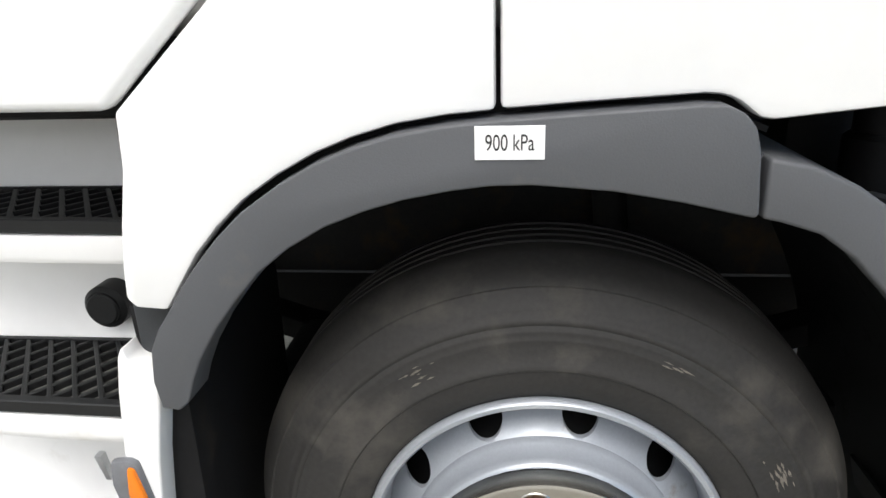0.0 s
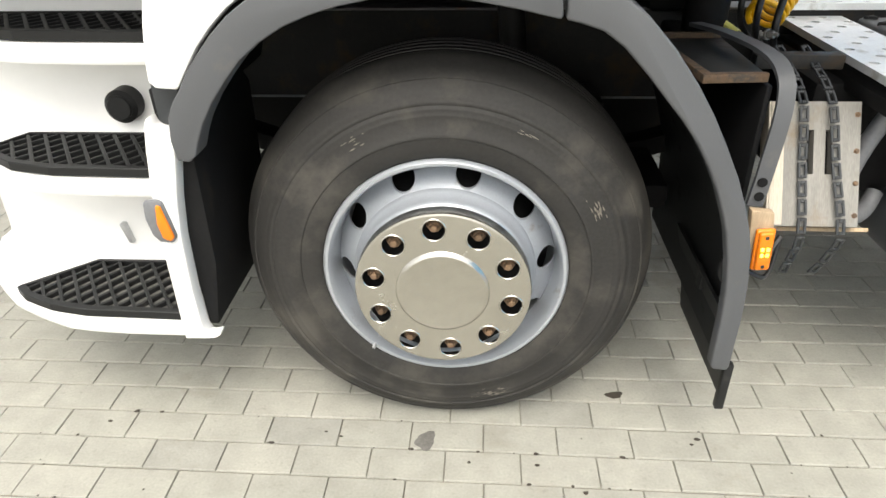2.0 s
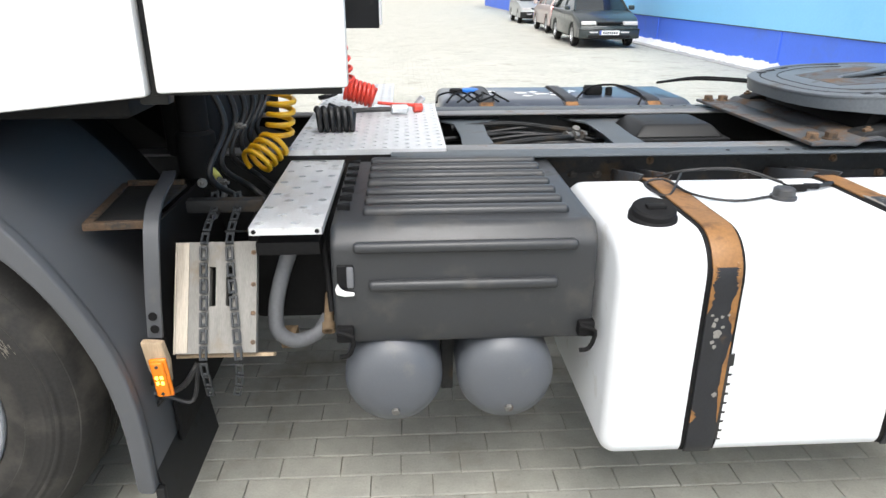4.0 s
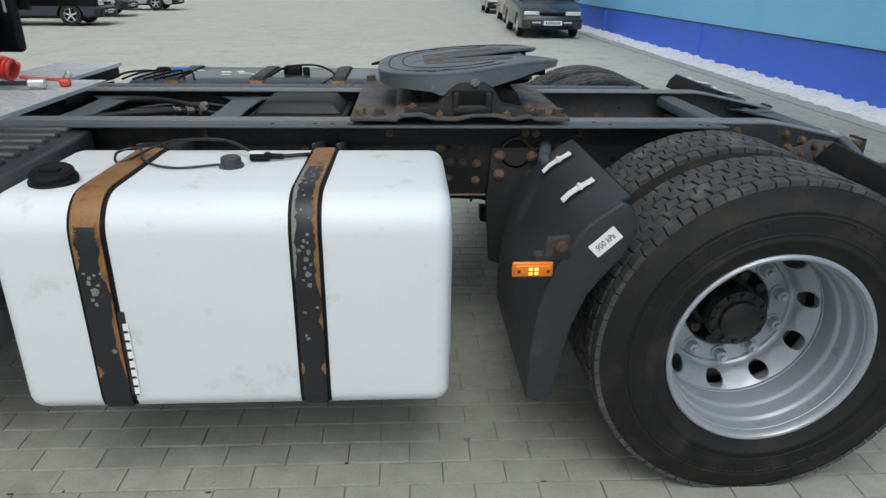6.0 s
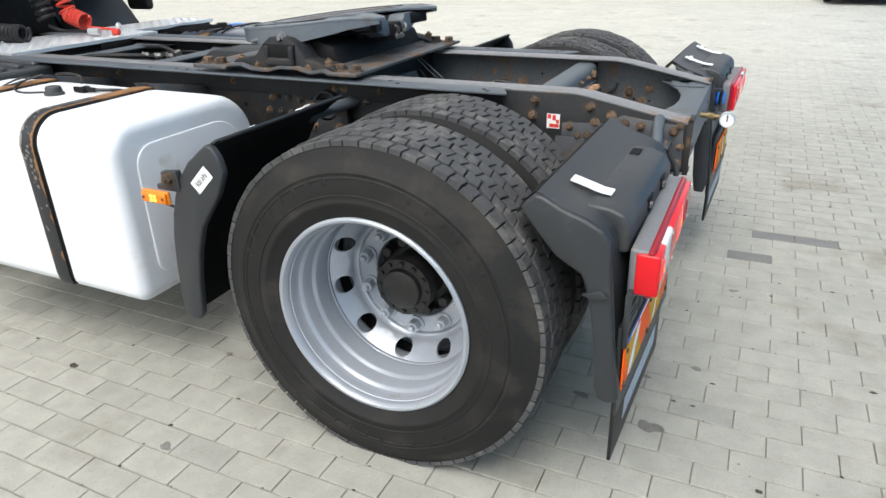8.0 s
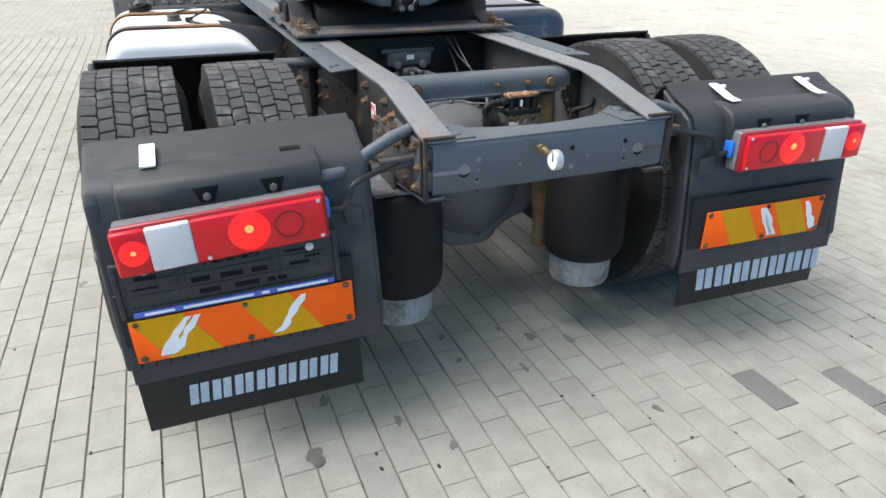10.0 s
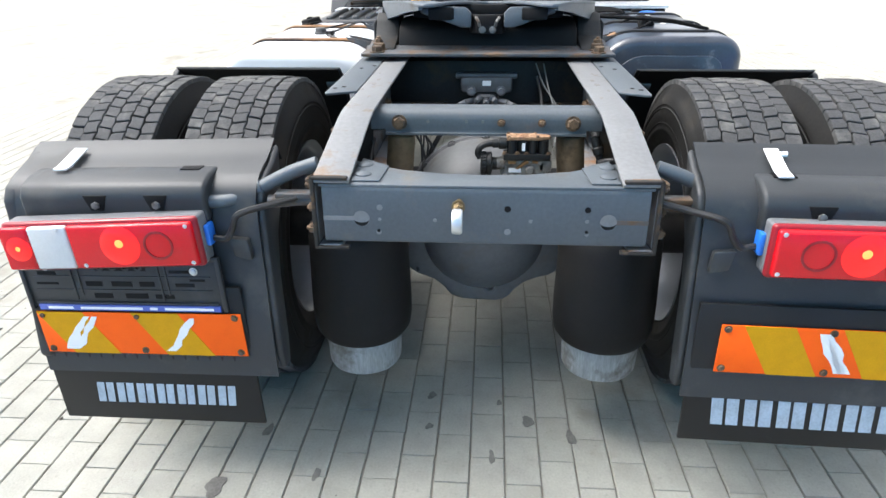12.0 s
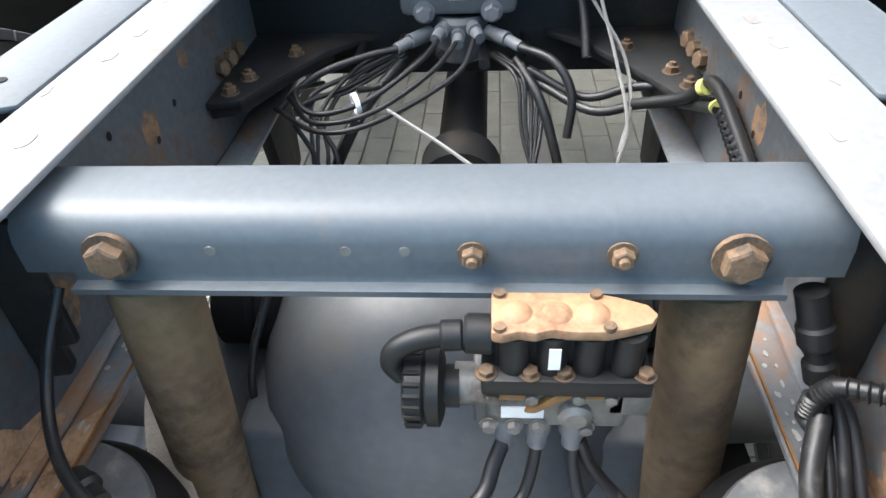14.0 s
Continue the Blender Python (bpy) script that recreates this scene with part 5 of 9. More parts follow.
for s in (-1, 1):
    prism(bm, [(-0.95, 0.66), (-0.95, 0.72), (-0.60, 0.60), (-0.30, 0.545), (0.30, 0.545), (0.60, 0.60), (0.98, 0.72), (0.98, 0.66), (0.60, 0.54), (0.30, 0.49), (-0.30, 0.49), (-0.60, 0.54)], "xz", s * 0.40, s * 0.49, 0.003)
    prism(bm, [(-0.62, 0.40), (-0.40, 0.36), (0.50, 0.36), (0.62, 0.40), (0.62, 0.47), (0.40, 0.50), (-0.40, 0.50), (-0.62, 0.47)], "xz", s * 0.36, s * 0.38, 0.003)
pieces("leaf_spring", bm, "pitch", truck, "black grimy leaf spring beside the front axle")
# unseen blocks added to cover bright ground behind the front wheel
bm = bm_new()
box(bm, 0.36, 0.62, -0.78, -0.44, 0.50, 0.58, 0.02)
box(bm, 0.36, 0.62, 0.44, 0.78, 0.56, 0.66, 0.02)
box(bm, -0.62, -0.42, -0.70, -0.44, 0.44, 0.60, 0.03)
box(bm, -0.62, -0.42, 0.44, 0.70, 0.44, 0.70, 0.03)
pieces("arch_block", bm, "pitch", truck, "added black block in the wheel arch")

# --- wheel arch trim of the front wheels ---
ARCH_UP = [(-0.556, 0.842), (-0.562, 0.885), (-0.556, 0.935), (-0.540, 0.968), (-0.522, 0.992), (-0.497, 1.030), (-0.470, 1.064), (-0.436, 1.102), (-0.398, 1.137), (-0.348, 1.171), (-0.296, 1.199), (-0.247, 1.218), (-0.195, 1.233), (-0.135, 1.243), (-0.073, 1.249),
           (0.058, 1.257), (0.160, 1.263), (0.185, 1.262), (0.205, 1.252), (0.219, 1.235), (0.226, 1.21)]
ARCH_LOW = [(0.233, 1.135), (0.228, 1.130), (0.145, 1.149), (0.064, 1.163), (-0.032, 1.171), (-0.082, 1.170), (-0.13, 1.164), (-0.187, 1.153), (-0.239, 1.138), (-0.292, 1.117), (-0.342, 1.088), (-0.385, 1.054), (-0.422, 1.013), (-0.456, 0.970), (-0.485, 0.924), (-0.503, 0.885), (-0.514, 0.853), (-0.530, 0.839)]
for s in (-1, 1):
    bm = bm_new()
    prism(bm, ARCH_UP + ARCH_LOW, "xz", s * 1.185, s * 1.252, 0.011, 3)
    trim = part("arch_trim", bm, "flare", truck, "grey plastic wheel arch trim")
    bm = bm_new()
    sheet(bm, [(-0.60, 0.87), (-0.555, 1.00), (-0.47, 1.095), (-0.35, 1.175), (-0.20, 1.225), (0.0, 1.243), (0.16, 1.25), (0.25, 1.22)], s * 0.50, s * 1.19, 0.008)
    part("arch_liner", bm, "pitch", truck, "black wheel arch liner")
    bm = bm_new()
    box(bm, -0.605, -0.545, s * 1.12, s * 1.20, 0.86, 1.0, 0.006)
    part("arch_filler", bm, "guard", truck, "dark plastic filler behind the step post")
    # rear half of the arch: bowed guard with a front face
    out = [(0.240, 1.200), (0.29, 1.190), (0.345, 1.165), (0.39, 1.134), (0.447, 1.075), (0.501, 1.006), (0.542, 0.945), (0.579, 0.880), (0.615, 0.812), (0.645, 0.742), (0.663, 0.692), (0.677, 0.640), (0.690, 0.55), (0.695, 0.46), (0.695, 0.312), (0.690, 0.302)]
    inn = [(0.665, 0.302), (0.657, 0.312), (0.655, 0.45), (0.650, 0.537), (0.638, 0.615), (0.622, 0.686), (0.606, 0.740), (0.586, 0.797), (0.563, 0.848), (0.536, 0.898), (0.503, 0.946), (0.466, 0.992), (0.420, 1.050), (0.369, 1.103), (0.325, 1.135), (0.278, 1.150), (0.251, 1.156)]
    inn = [(x * k, 0.5 + (z - 0.5) * k) for x, z in inn for k in (0.99 if z < 0.5 else 1 - 0.045 * min(max((z - 0.55) / 0.5, 0.25), 1.0),)]
    bm = bm_new()
    prism(bm, out + inn, "xz", s * 1.205, s * 1.243, 0.010, 3)
    guard = part("front_guard", bm, "flare", truck, "grey plastic guard behind the front wheel")
    bm = bm_new()
    sheet(bm, out[:-1], s * 0.62, s * 1.215, -0.006)
    part("guard_shell", bm, "flare", guard, "bowed grey guard shell")
    # lining carried inward to stand for deep shade on the ground beyond
    bm = bm_new()
    sheet(bm, [(x - 0.014, z - 0.012) for x, z in out[1:-1]], s * 0.43, s * 1.20, -0.004)
    sheet(bm, [(0.655, 0.46), (0.690, 0.34), (0.712, 0.17)], s * 0.78, s * 1.212, 0.008)
    box(bm, 0.690, 0.712, s * 1.212, s * 1.232, 0.165, 0.31, 0.003)
    box(bm, 0.660, 0.672, s * 1.00, s * 1.04, 0.40, 0.46, 0.002)
    part("guard_flap", bm, "black", guard, "black rubber lining and mud flap")
    bm = bm_new()
    prism(bm, [(0.225, 1.19), (0.27, 1.19), (0.27, 1.13), (0.225, 1.14)], "xz", s * 1.12, s * 1.20, 0.008)
    part("guard_joint", bm, "guard", guard)

# --- entry steps ---
BOW = ((-0.615, 0.0), (-0.80, 0.0), (-0.90, 0.006), (-0.97, 0.016), (-1.06, 0.048), (-1.15, 0.088), (-1.24, 0.160), (-1.33, 0.27), (-1.38, 0.40))


def bowed(x):
    """How far the truck's front corner draws the steps inwards at x."""
    for (a, p), (b, q) in zip(BOW, BOW[1:]):
        if x >= b:
            return p + (q - p) * min(max((a - x) / (a - b), 0), 1)
    return BOW[-1][1]


def cut_to(p, q, poly):
    """The part of a line that lies inside a convex outline."""
    t0, t1 = 0.0, 1.0
    n = len(poly)
    mid = (sum(v[0] for v in poly) / n, sum(v[1] for v in poly) / n)
    for i in range(n):
        (ax, ay), (bx, by) = poly[i], poly[(i + 1) % n]
        nx, ny = by - ay, ax - bx
        if nx * (mid[0] - ax) + ny * (mid[1] - ay) < 0:
            nx, ny = -nx, -ny
        d0, d1 = nx * (p[0] - ax) + ny * (p[1] - ay), nx * (q[0] - ax) + ny * (q[1] - ay)
        if d0 < 0 and d1 < 0:
            return None
        if d0 < 0:
            t0 = max(t0, d0 / (d0 - d1))
        elif d1 < 0:
            t1 = min(t1, d0 / (d0 - d1))
    if t1 - t0 < 0.02:
        return None
    return [tuple(a + (b - a) * t for a, b in zip(p, q)) for t in (t0, t1)]


GRATES = ((1.058, ((-0.645, 1.083), (-0.95, 1.073), (-1.06, 1.035), (-1.16, 0.98), (-1.14, 0.88), (-0.655, 0.872))),
          (0.765, ((-0.645, 1.152), (-0.92, 1.146), (-1.03, 1.120), (-1.15, 1.045), (-1.10, 0.935), (-0.655, 0.932))),
          (0.410, ((-0.640, 1.222), (-0.90, 1.216), (-1.00, 1.198), (-1.09, 1.160), (-1.128, 1.128), (-0.985, 0.992), (-0.655, 0.990))))


def bar(bm, p, q, z0, z1, half, cut=0.0):
    d = Vector((q[0] - p[0], q[1] - p[1], 0))
    t = bm_new()
    box(t, -cut, d.length + cut, -half, half, z0, z1, min(0.002, half * 0.5), 1)
    join(bm, t, Matrix.Translation((p[0], p[1], 0)) @ Matrix.Rotation(math.atan2(d.y, d.x), 4, "Z"))


for s in (-1, 1):
    prof = [(1.226, 0.352), (1.232, 0.372), (1.230, 0.402), (0.985, 0.404), (0.965, 0.44), (0.945, 0.690), (0.96, 0.703), (1.155, 0.707), (1.160, 0.72), (1.158, 0.755), (0.93, 0.758), (0.915, 0.79), (0.895, 0.985), (0.91, 0.997), (1.085, 1.000), (1.090, 1.012), (1.088, 1.048), (0.86, 1.051), (0.85, 1.07), (0.84, 1.25), (0.75, 1.25), (0.75, 0.352)]
    t = bm_new()
    rows = []
    for x, off in [(-0.615, 0.0)] + [(-0.62 - 0.76 * i / 24, bowed(-0.62 - 0.76 * i / 24)) for i in range(1, 25)]:
        k = 1 - off / 0.482
        rise = 0.02 * max(0.0, (-0.95 - x) / 0.3) ** 1.5
        rows.append([t.verts.new((x, s * (0.75 + (y - 0.75) * k), z + (rise if z < 0.38 else 0))) for y, z in prof])
    for p, q in zip(rows, rows[1:]):
        for i in range(len(prof)):
            j = (i + 1) % len(prof)
            t.faces.new((p[i], p[j], q[j], q[i]))
    t.faces.new(rows[0])
    t.faces.new(rows[-1][::-1])
    bmesh.ops.recalc_face_normals(t, faces=t.faces)
    rounded(t, 0.008, 3, 35)
    steps = part("step_panel", t, "white", truck, "white moulded entry steps under the door", angle=40)
    bm = bm_new()
    prism(bm, [(-0.650, 0.352), (-0.648, 0.62), (-0.640, 0.76), (-0.628, 0.86), (-0.618, 0.915), (-0.610, 0.932), (-0.603, 0.912), (-0.592, 0.904), (-0.575, 0.902), (-0.564, 0.892), (-0.562, 0.872), (-0.571, 0.82), (-0.586, 0.74), (-0.598, 0.64), (-0.602, 0.50), (-0.600, 0.385), (-0.592, 0.362), (-0.582, 0.354)], "xz", s * 1.195, s * 1.240, 0.008, 3)
    prism(bm, [(-0.60, 0.352), (-0.575, 0.352), (-0.560, 0.362), (-0.558, 0.372), (-0.575, 0.366), (-0.60, 0.364)], "xz", s * 1.205, s * 1.235, 0.003)
    part("step_post", bm, "white", steps, "white corner post of the steps")
    bm = bm_new()
    prism(bm, [(-0.60, 0.37), (-0.575, 0.37), (-0.548, 0.55), (-0.545, 0.88), (-0.60, 0.98), (-0.612, 0.98)], "xz", s * 0.78, s * 1.198, 0.004)
    part("splash_guard", bm, "pitch", steps, "black rubber splash guard behind the steps")
    for z, outline in GRATES:
        poly = [(x, s * y) for x, y in outline]
        bm = bm_new()
        n = len(poly)
        for i in range(n):
            p, q = poly[i], poly[(i + 1) % n]
            front = i < n - 3
            bar(bm, p, q, z - 0.006, z + 0.017, 0.010 if front else 0.005, 0.003)
        for k in range(-20, 54):
            for lean in (-1, 1):
                x = -1.30 + 0.047 * k
                got = cut_to((x, s * 0.86), (x + lean * 0.26, s * 1.24), poly)
                if got:
                    bar(bm, got[0], got[1], z - 0.004, z + (0.014 if lean > 0 else 0.013), 0.0046)
        grate = part("step_grating", bm, "black", steps, "black anti-slip step grating")
        bm = bm_new()
        prism(bm, poly, "xy", z - 0.0055, z - 0.0005, 0)
        part("grating_tray", bm, "tray", grate, "dark dirty tray under the grating")
    # solid black strip standing for the shade in the gap
    bm = bm_new()
    prism(bm, [(-0.65, s * 0.925), (-0.95, s * 0.918), (-1.10, s * 0.868), (-1.14, s * 0.80), (-0.655, s * 0.80)], "xy", 0.978, 0.998, 0)
    part("step_gap", bm, "pitch", steps, "dark gap under the step's lip")
    bm = bm_new()
    rod(bm, (-0.826, s * 0.885, 0.856), (-0.826, s * 0.955, 0.856), 0.043, n=28, edge=0.008)
    rod(bm, (-0.826, s * 0.950, 0.856), (-0.826, s * 0.962, 0.856), 0.032, n=24, edge=0.003)
    part("filler_cap", bm, "black", steps, "round black rubber cap")
    bm = bm_new()
    prism(bm, [(-0.660, 0.742), (-0.630, 0.746), (-0.618, 0.740), (-0.602, 0.653), (-0.612, 0.638), (-0.642, 0.640), (-0.656, 0.658), (-0.664, 0.70)], "xz", s * 1.236, s * 1.252, 0.005)
    lamp = part("side_lamp", bm, "pipe", steps, "grey housing of the side lamp")
    bm = bm_new()
    prism(bm, [(-0.630, 0.737), (-0.620, 0.734), (-0.603, 0.656), (-0.612, 0.646), (-0.630, 0.653), (-0.636, 0.69)], "xz", s * 1.249, s * 1.259, 0.004)
    part("lamp_lens", bm, "amber", lamp, "amber lamp glass")
    bm = bm_new()
    prism(bm, [(-0.908, 0.530), (-0.894, 0.530), (-0.880, 0.472), (-0.892, 0.472)], "xz", s * 0.975, s * 0.945, 0.002)
    part("slot_cover", bm, "zinc", steps)

# pressure label on the trim
bm = bm_new()
box(bm, -0.099, -0.017, -1.2540, -1.2524, 1.203, 1.243, 0.0004, 1)
lab = part("pressure_label", bm, "label", truck, "white label reading 900 kPa")
words("900 kPa", 0.0245, "ink", lab, pose(-0.058, -1.2543, 1.2225, 90) @ Matrix.Diagonal((0.74, 1.12, 1, 1)))

# --- marker lamp, wooden boards and straps behind the front wheel ---
bm = bm_new()
band(bm, [(0.645, -0.66, 0.995), (0.68, -0.80, 1.005), (0.715, -0.98, 1.005), (0.730, -1.065, 0.980), (0.732, -1.10, 0.92), (0.722, -1.115, 0.80), (0.712, -1.118, 0.69)], (1, 0, 0), 0.036, 0.010)
arm = part("support_arm", bm, "flare", truck, "bowed dark grey flat bar")
bm = bm_new()
for z in (0.75, 0.715):
    rod(bm, (0.716, -1.119, z), (0.716, -1.1255, z), 0.011, n=16)
pieces("arm_hole", bm, "pitch", arm)
bm = bm_new()
tube(bm, [(0.742, -0.575, 0.980), (0.76, -0.594, 0.969), (0.775, -0.615, 0.960)], 0.012, 10, 3)
cap = part("line_plug", bm, "lime", truck, "lime yellow plug on an air line")
bm = bm_new()
tube(bm, [(0.775, -0.615, 0.960), (0.80, -0.66, 0.945), (0.815, -0.74, 0.930), (0.82, -0.86, 0.92)], 0.009, 8, 4)
part("plug_line", bm, "pipe", cap, "grey line")
bm = bm_new()
prism(bm, [(0.690, 0.70), (0.742, 0.695), (0.752, 0.64), (0.748, 0.58), (0.716, 0.575), (0.70, 0.62)], "xz", -1.165, -1.140, 0.005)
plate = part("lamp_plate", bm, "wood", truck, "tan weathered plate carrying the marker lamp")


def marker_lamp(m, label):
    """An amber marker lamp 110 mm long with lit diodes, facing local +z."""
    bm = bm_new()
    box(bm, -0.054, 0.054, -0.0215, 0.0215, 0, 0.012, 0.009, 3)
    ob = part("marker_lamp", bm, "amber", truck, label, m)
    bm = bm_new()
    box(bm, -0.049, 0.049, -0.0165, 0.0165, 0.010, 0.021, 0.009, 3)
    part("lamp_lens", bm, "amber", ob)
    bm = bm_new()
    for i in (-1, 1):
        for j in (-1, 1):
            box(bm, i * 0.0075 - 0.0045, i * 0.0075 + 0.0045, j * 0.006 - 0.0035, j * 0.006 + 0.0035, 0.0205, 0.0225, 0.0006, 1)
    pieces("diode", bm, "amber_lit", ob, "lit amber diodes")
    bm = bm_new()
    for i in (-1, 1):
        rod(bm, (i * 0.038, 0, 0.012), (i * 0.038, 0, 0.0225), 0.0045, n=10)
    pieces("lamp_screw", bm, "ink", ob)
    return ob


marker_lamp(pose(0.732, -1.166, 0.605, 90, 86, 0), "upright amber marker lamp, lit, behind the front wheel")
bm = bm_new()
tube(bm, [(0.70, -1.14, 0.58), (0.67, -1.12, 0.53), (0.68, -1.13, 0.49), (0.72, -1.13, 0.52), (0.78, -1.12, 0.50), (0.80, -1.10, 0.60)], 0.006, 7, 5)
tube(bm, [(0.80, -1.10, 0.60), (0.76, -1.12, 0.545), (0.70, -1.13, 0.53), (0.665, -1.13, 0.56)], 0.008, 7, 5)
part("lamp_cable", bm, "cable", truck)

board = thing("wooden_board", "weathered grey wooden board with two slots, strapped to the frame", "board")
board.matrix_basis = Matrix.Translation((0.006, -1.108, 0.632)) @ Matrix.Rotation(radians(-29), 4, "X") @ Matrix.Diagonal((1, 1, 0.93, 1)) @ Matrix.Translation((0, 1.100, -0.612))
bm = bm_new()
xs, zs = (0.748, 0.830, 0.846, 0.872, 0.888, 0.950), (0.612, 0.742, 0.852, 0.922)
for i in range(5):
    for j in range(3):
        if j == 1 and i in (1, 3):
            continue
        box(bm, xs[i], xs[i + 1], -1.112, -1.088, zs[j], zs[j + 1], 0)
bmesh.ops.remove_doubles(bm, verts=bm.verts, dist=1e-5)
part("panel", bm, "board", board)
bm = bm_new()
box(bm, 0.742, 0.7475, -1.116, -1.07, 0.612, 0.922, 0.002)
box(bm, 0.748, 0.778, -1.1160, -1.1125, 0.615, 0.920, 0.001)
part("edge_strip", bm, "pale_wood", board, "raw tan wooden edge")
bm = bm_new()
for z in (0.64, 0.72, 0.80, 0.89):
    hexagon(bm, (0.942, -1.112, z), (0, -1, 0), 0.005, 0.003)
pieces("board_screw", bm, "rust", board)
bm = bm_new()
box(bm, 0.74, 0.99, -1.085, -1.05, 0.600, 0.611, 0.002)
part("rest", bm, "wood", board)


def link_strap(x, lean):
    st = thing("perforated_strap", "dark grey perforated rubber strap hanging in front of a wooden board", "strap", "straps over the board")
    top = [(x - 0.010, -0.80, 0.975), (x, -0.86, 0.945), (x + lean * 0.1, -0.985, 0.893), (x + lean * 0.5, -1.058, 0.765), (x + lean, -1.132, 0.632), (x + lean * 0.8, -1.125, 0.565), (x + lean * 0.2, -1.105, 0.50)]
    line = spline(top, 5)
    total = sum((b - a).length for a, b in zip(line, line[1:]))
    count = 15
    ring = bm_new()
    for a, c, d, e in ((-0.0105, -0.0045, -0.0185, 0.0185), (0.0045, 0.0105, -0.0185, 0.0185), (-0.0045, 0.0045, -0.0185, -0.0105), (-0.0045, 0.0045, 0.0105, 0.0185)):
        box(ring, a, c, d, e, -0.0028, 0.0028, 0.0012, 1)
    me = meshed(ring, "link", "guard", 30)
    for i in range(count):
        want, at = total * (i + 0.5) / count, 0.0
        for a, b in zip(line, line[1:]):
            seg = (b - a).length
            if at + seg >= want:
                p, d = a + (b - a) * ((want - at) / seg), (b - a).normalized()
                break
            at += seg
        xax = Vector((1, 0, 0))
        zax = xax.cross(d).normalized()
        xax = d.cross(zax)
        mtx = Matrix((xax, d, zax)).transposed().to_4x4()
        mtx.translation = p
        part("link", me, "guard", st, m=mtx)
    return st


link_strap(0.822, 0.004)
link_strap(0.884, 0.030)
bm = bm_new()
box(bm, 0.745, 0.955, -0.86, -0.82, 0.930, 0.965, 0.004)
part("strap_bar", bm, "frame_dark", truck, "grey bar under the deck")

# rusty tray behind the guard
bm = bm_new()
prism(bm, [(0.53, -0.70), (0.575, -1.050), (0.705, -1.04), (0.705, -0.70)], "xy", 0.962, 0.970, 0.002)
tray = part("battery_tray", bm, "frame_dark", truck, "dark tray with a rusty lip")
bm = bm_new()
prism(bm, [(0.520, -0.70), (0.562, -1.066), (0.705, -1.054), (0.705, -1.038), (0.582, -1.046), (0.540, -0.70)], "xy", 0.956, 0.976, 0.002)
box(bm, 0.54, 0.70, -0.715, -0.70, 0.970, 0.985, 0.002)
part("tray_lip", bm, "rust", tray, "brown rusty lip")
# added panel, no known part: blacks out the space behind the guard
bm = bm_new()
box(bm, 0.702, 0.716, -1.06, -0.42, 0.33, 0.95, 0.004)
part("dark_backing", bm, "pitch", truck, "added black panel behind the front wheel guard")
# bent grey pipes under the deck
bm = bm_new()
tube(bm, [(1.052, -0.96, 0.945), (1.040, -0.96, 0.87), (1.008, -0.96, 0.78), (0.985, -0.965, 0.69), (0.985, -0.965, 0.615), (1.03, -0.95, 0.575), (1.085, -0.91, 0.578), (1.115, -0.88, 0.615)], 0.021, 12, 6)
part("bent_pipe", bm, "pipe", truck, "bent grey pipe")
bm = bm_new()
rod(bm, (1.130, -0.935, 0.715), (1.132, -1.02, 0.655), 0.013, n=16, edge=0.003)
lathe(bm, [(0.011, 0), (0.018, 0), (0.018, 0.024), (0.011, 0.024)], (1.132, -1.012, 0.660), (0.02, -0.8, -0.6), n=18, loop=True)
box(bm, 0.985, 1.03, -0.95, -0.90, 0.55, 0.60, 0.004)
pieces("drain_pipe", bm, "shock", truck, "rusty drain pipe")
bm = bm_new()
rod(bm, (1.120, -0.93, 0.95), (1.145, -1.02, 0.70), 0.009, n=12)
part("pipe_hanger", bm, "pitch", truck)
bm = bm_new()
box(bm, 0.90, 1.16, -0.86, -0.42, 0.60, 0.90, 0.02)
part("air_dryer", bm, "pitch", truck)

# --- perforated decks ---
bm = bm_new()
holed_plate(bm, 0.962, 1.142, -1.085, -0.40, 0.962, 0.004, 4, 11, 0.013, 0.011, True)
deck = part("side_deck", bm, "alu", truck, "perforated aluminium step plate")
bm = bm_new()
for x in (0.975, 1.129):
    rod(bm, (x, -1.0855, 0.953), (x, -1.0865, 0.953), 0.006, n=10)
pieces("deck_screw", bm, "pitch", deck)
bm = bm_new()
holed_plate(bm, 0.955, 1.488, -0.415, 0.515, 1.000, 0.004, 14, 30, 0.010, 0.008, True)
part("deck_plate", bm, "alu", truck, "perforated aluminium deck plate behind the cab")
bm = bm_new()
holed_plate(bm, 0.955, 1.292, 0.535, 1.205, 1.000, 0.004, 9, 20, 0.010, 0.008, True)
part("deck_plate", bm, "alu", truck, "perforated aluminium deck plate behind the cab")
bm = bm_new()
box(bm, 0.97, 1.47, -0.39, 0.49, 0.915, 0.950, 0.004)
box(bm, 0.97, 1.13, -1.06, -0.42, 0.88, 0.915, 0.004)
box(bm, 1.475, 1.492, 0.10, 0.60, 0.94, 0.985, 0.006)
box(bm, 0.97, 1.28, 0.55, 1.19, 0.92, 0.990, 0.006)
part("deck_frame", bm, "pitch", truck, "black frame below the decks")

# --- battery box with ribbed lid ---
bm = bm_new()
prism(bm, [(-1.085, 0.635), (-1.102, 0.70), (-1.100, 0.918), (-1.060, 0.962), (-0.455, 0.972), (-0.45, 0.64)], "yz", 1.158, 1.832, 0.016, 3)
bat = part("battery_box", bm, "cover_plastic", truck, "black ribbed plastic battery box cover")
bm = bm_new()
for i in range(7):
    y = -0.985 + i * 0.082
    t = bm_new()
    box(t, 1.235, 1.775, y - 0.021, y + 0.021, 0.950, 0.982 + 0.0012 * i, 0.013, 3)
    join(bm, t)
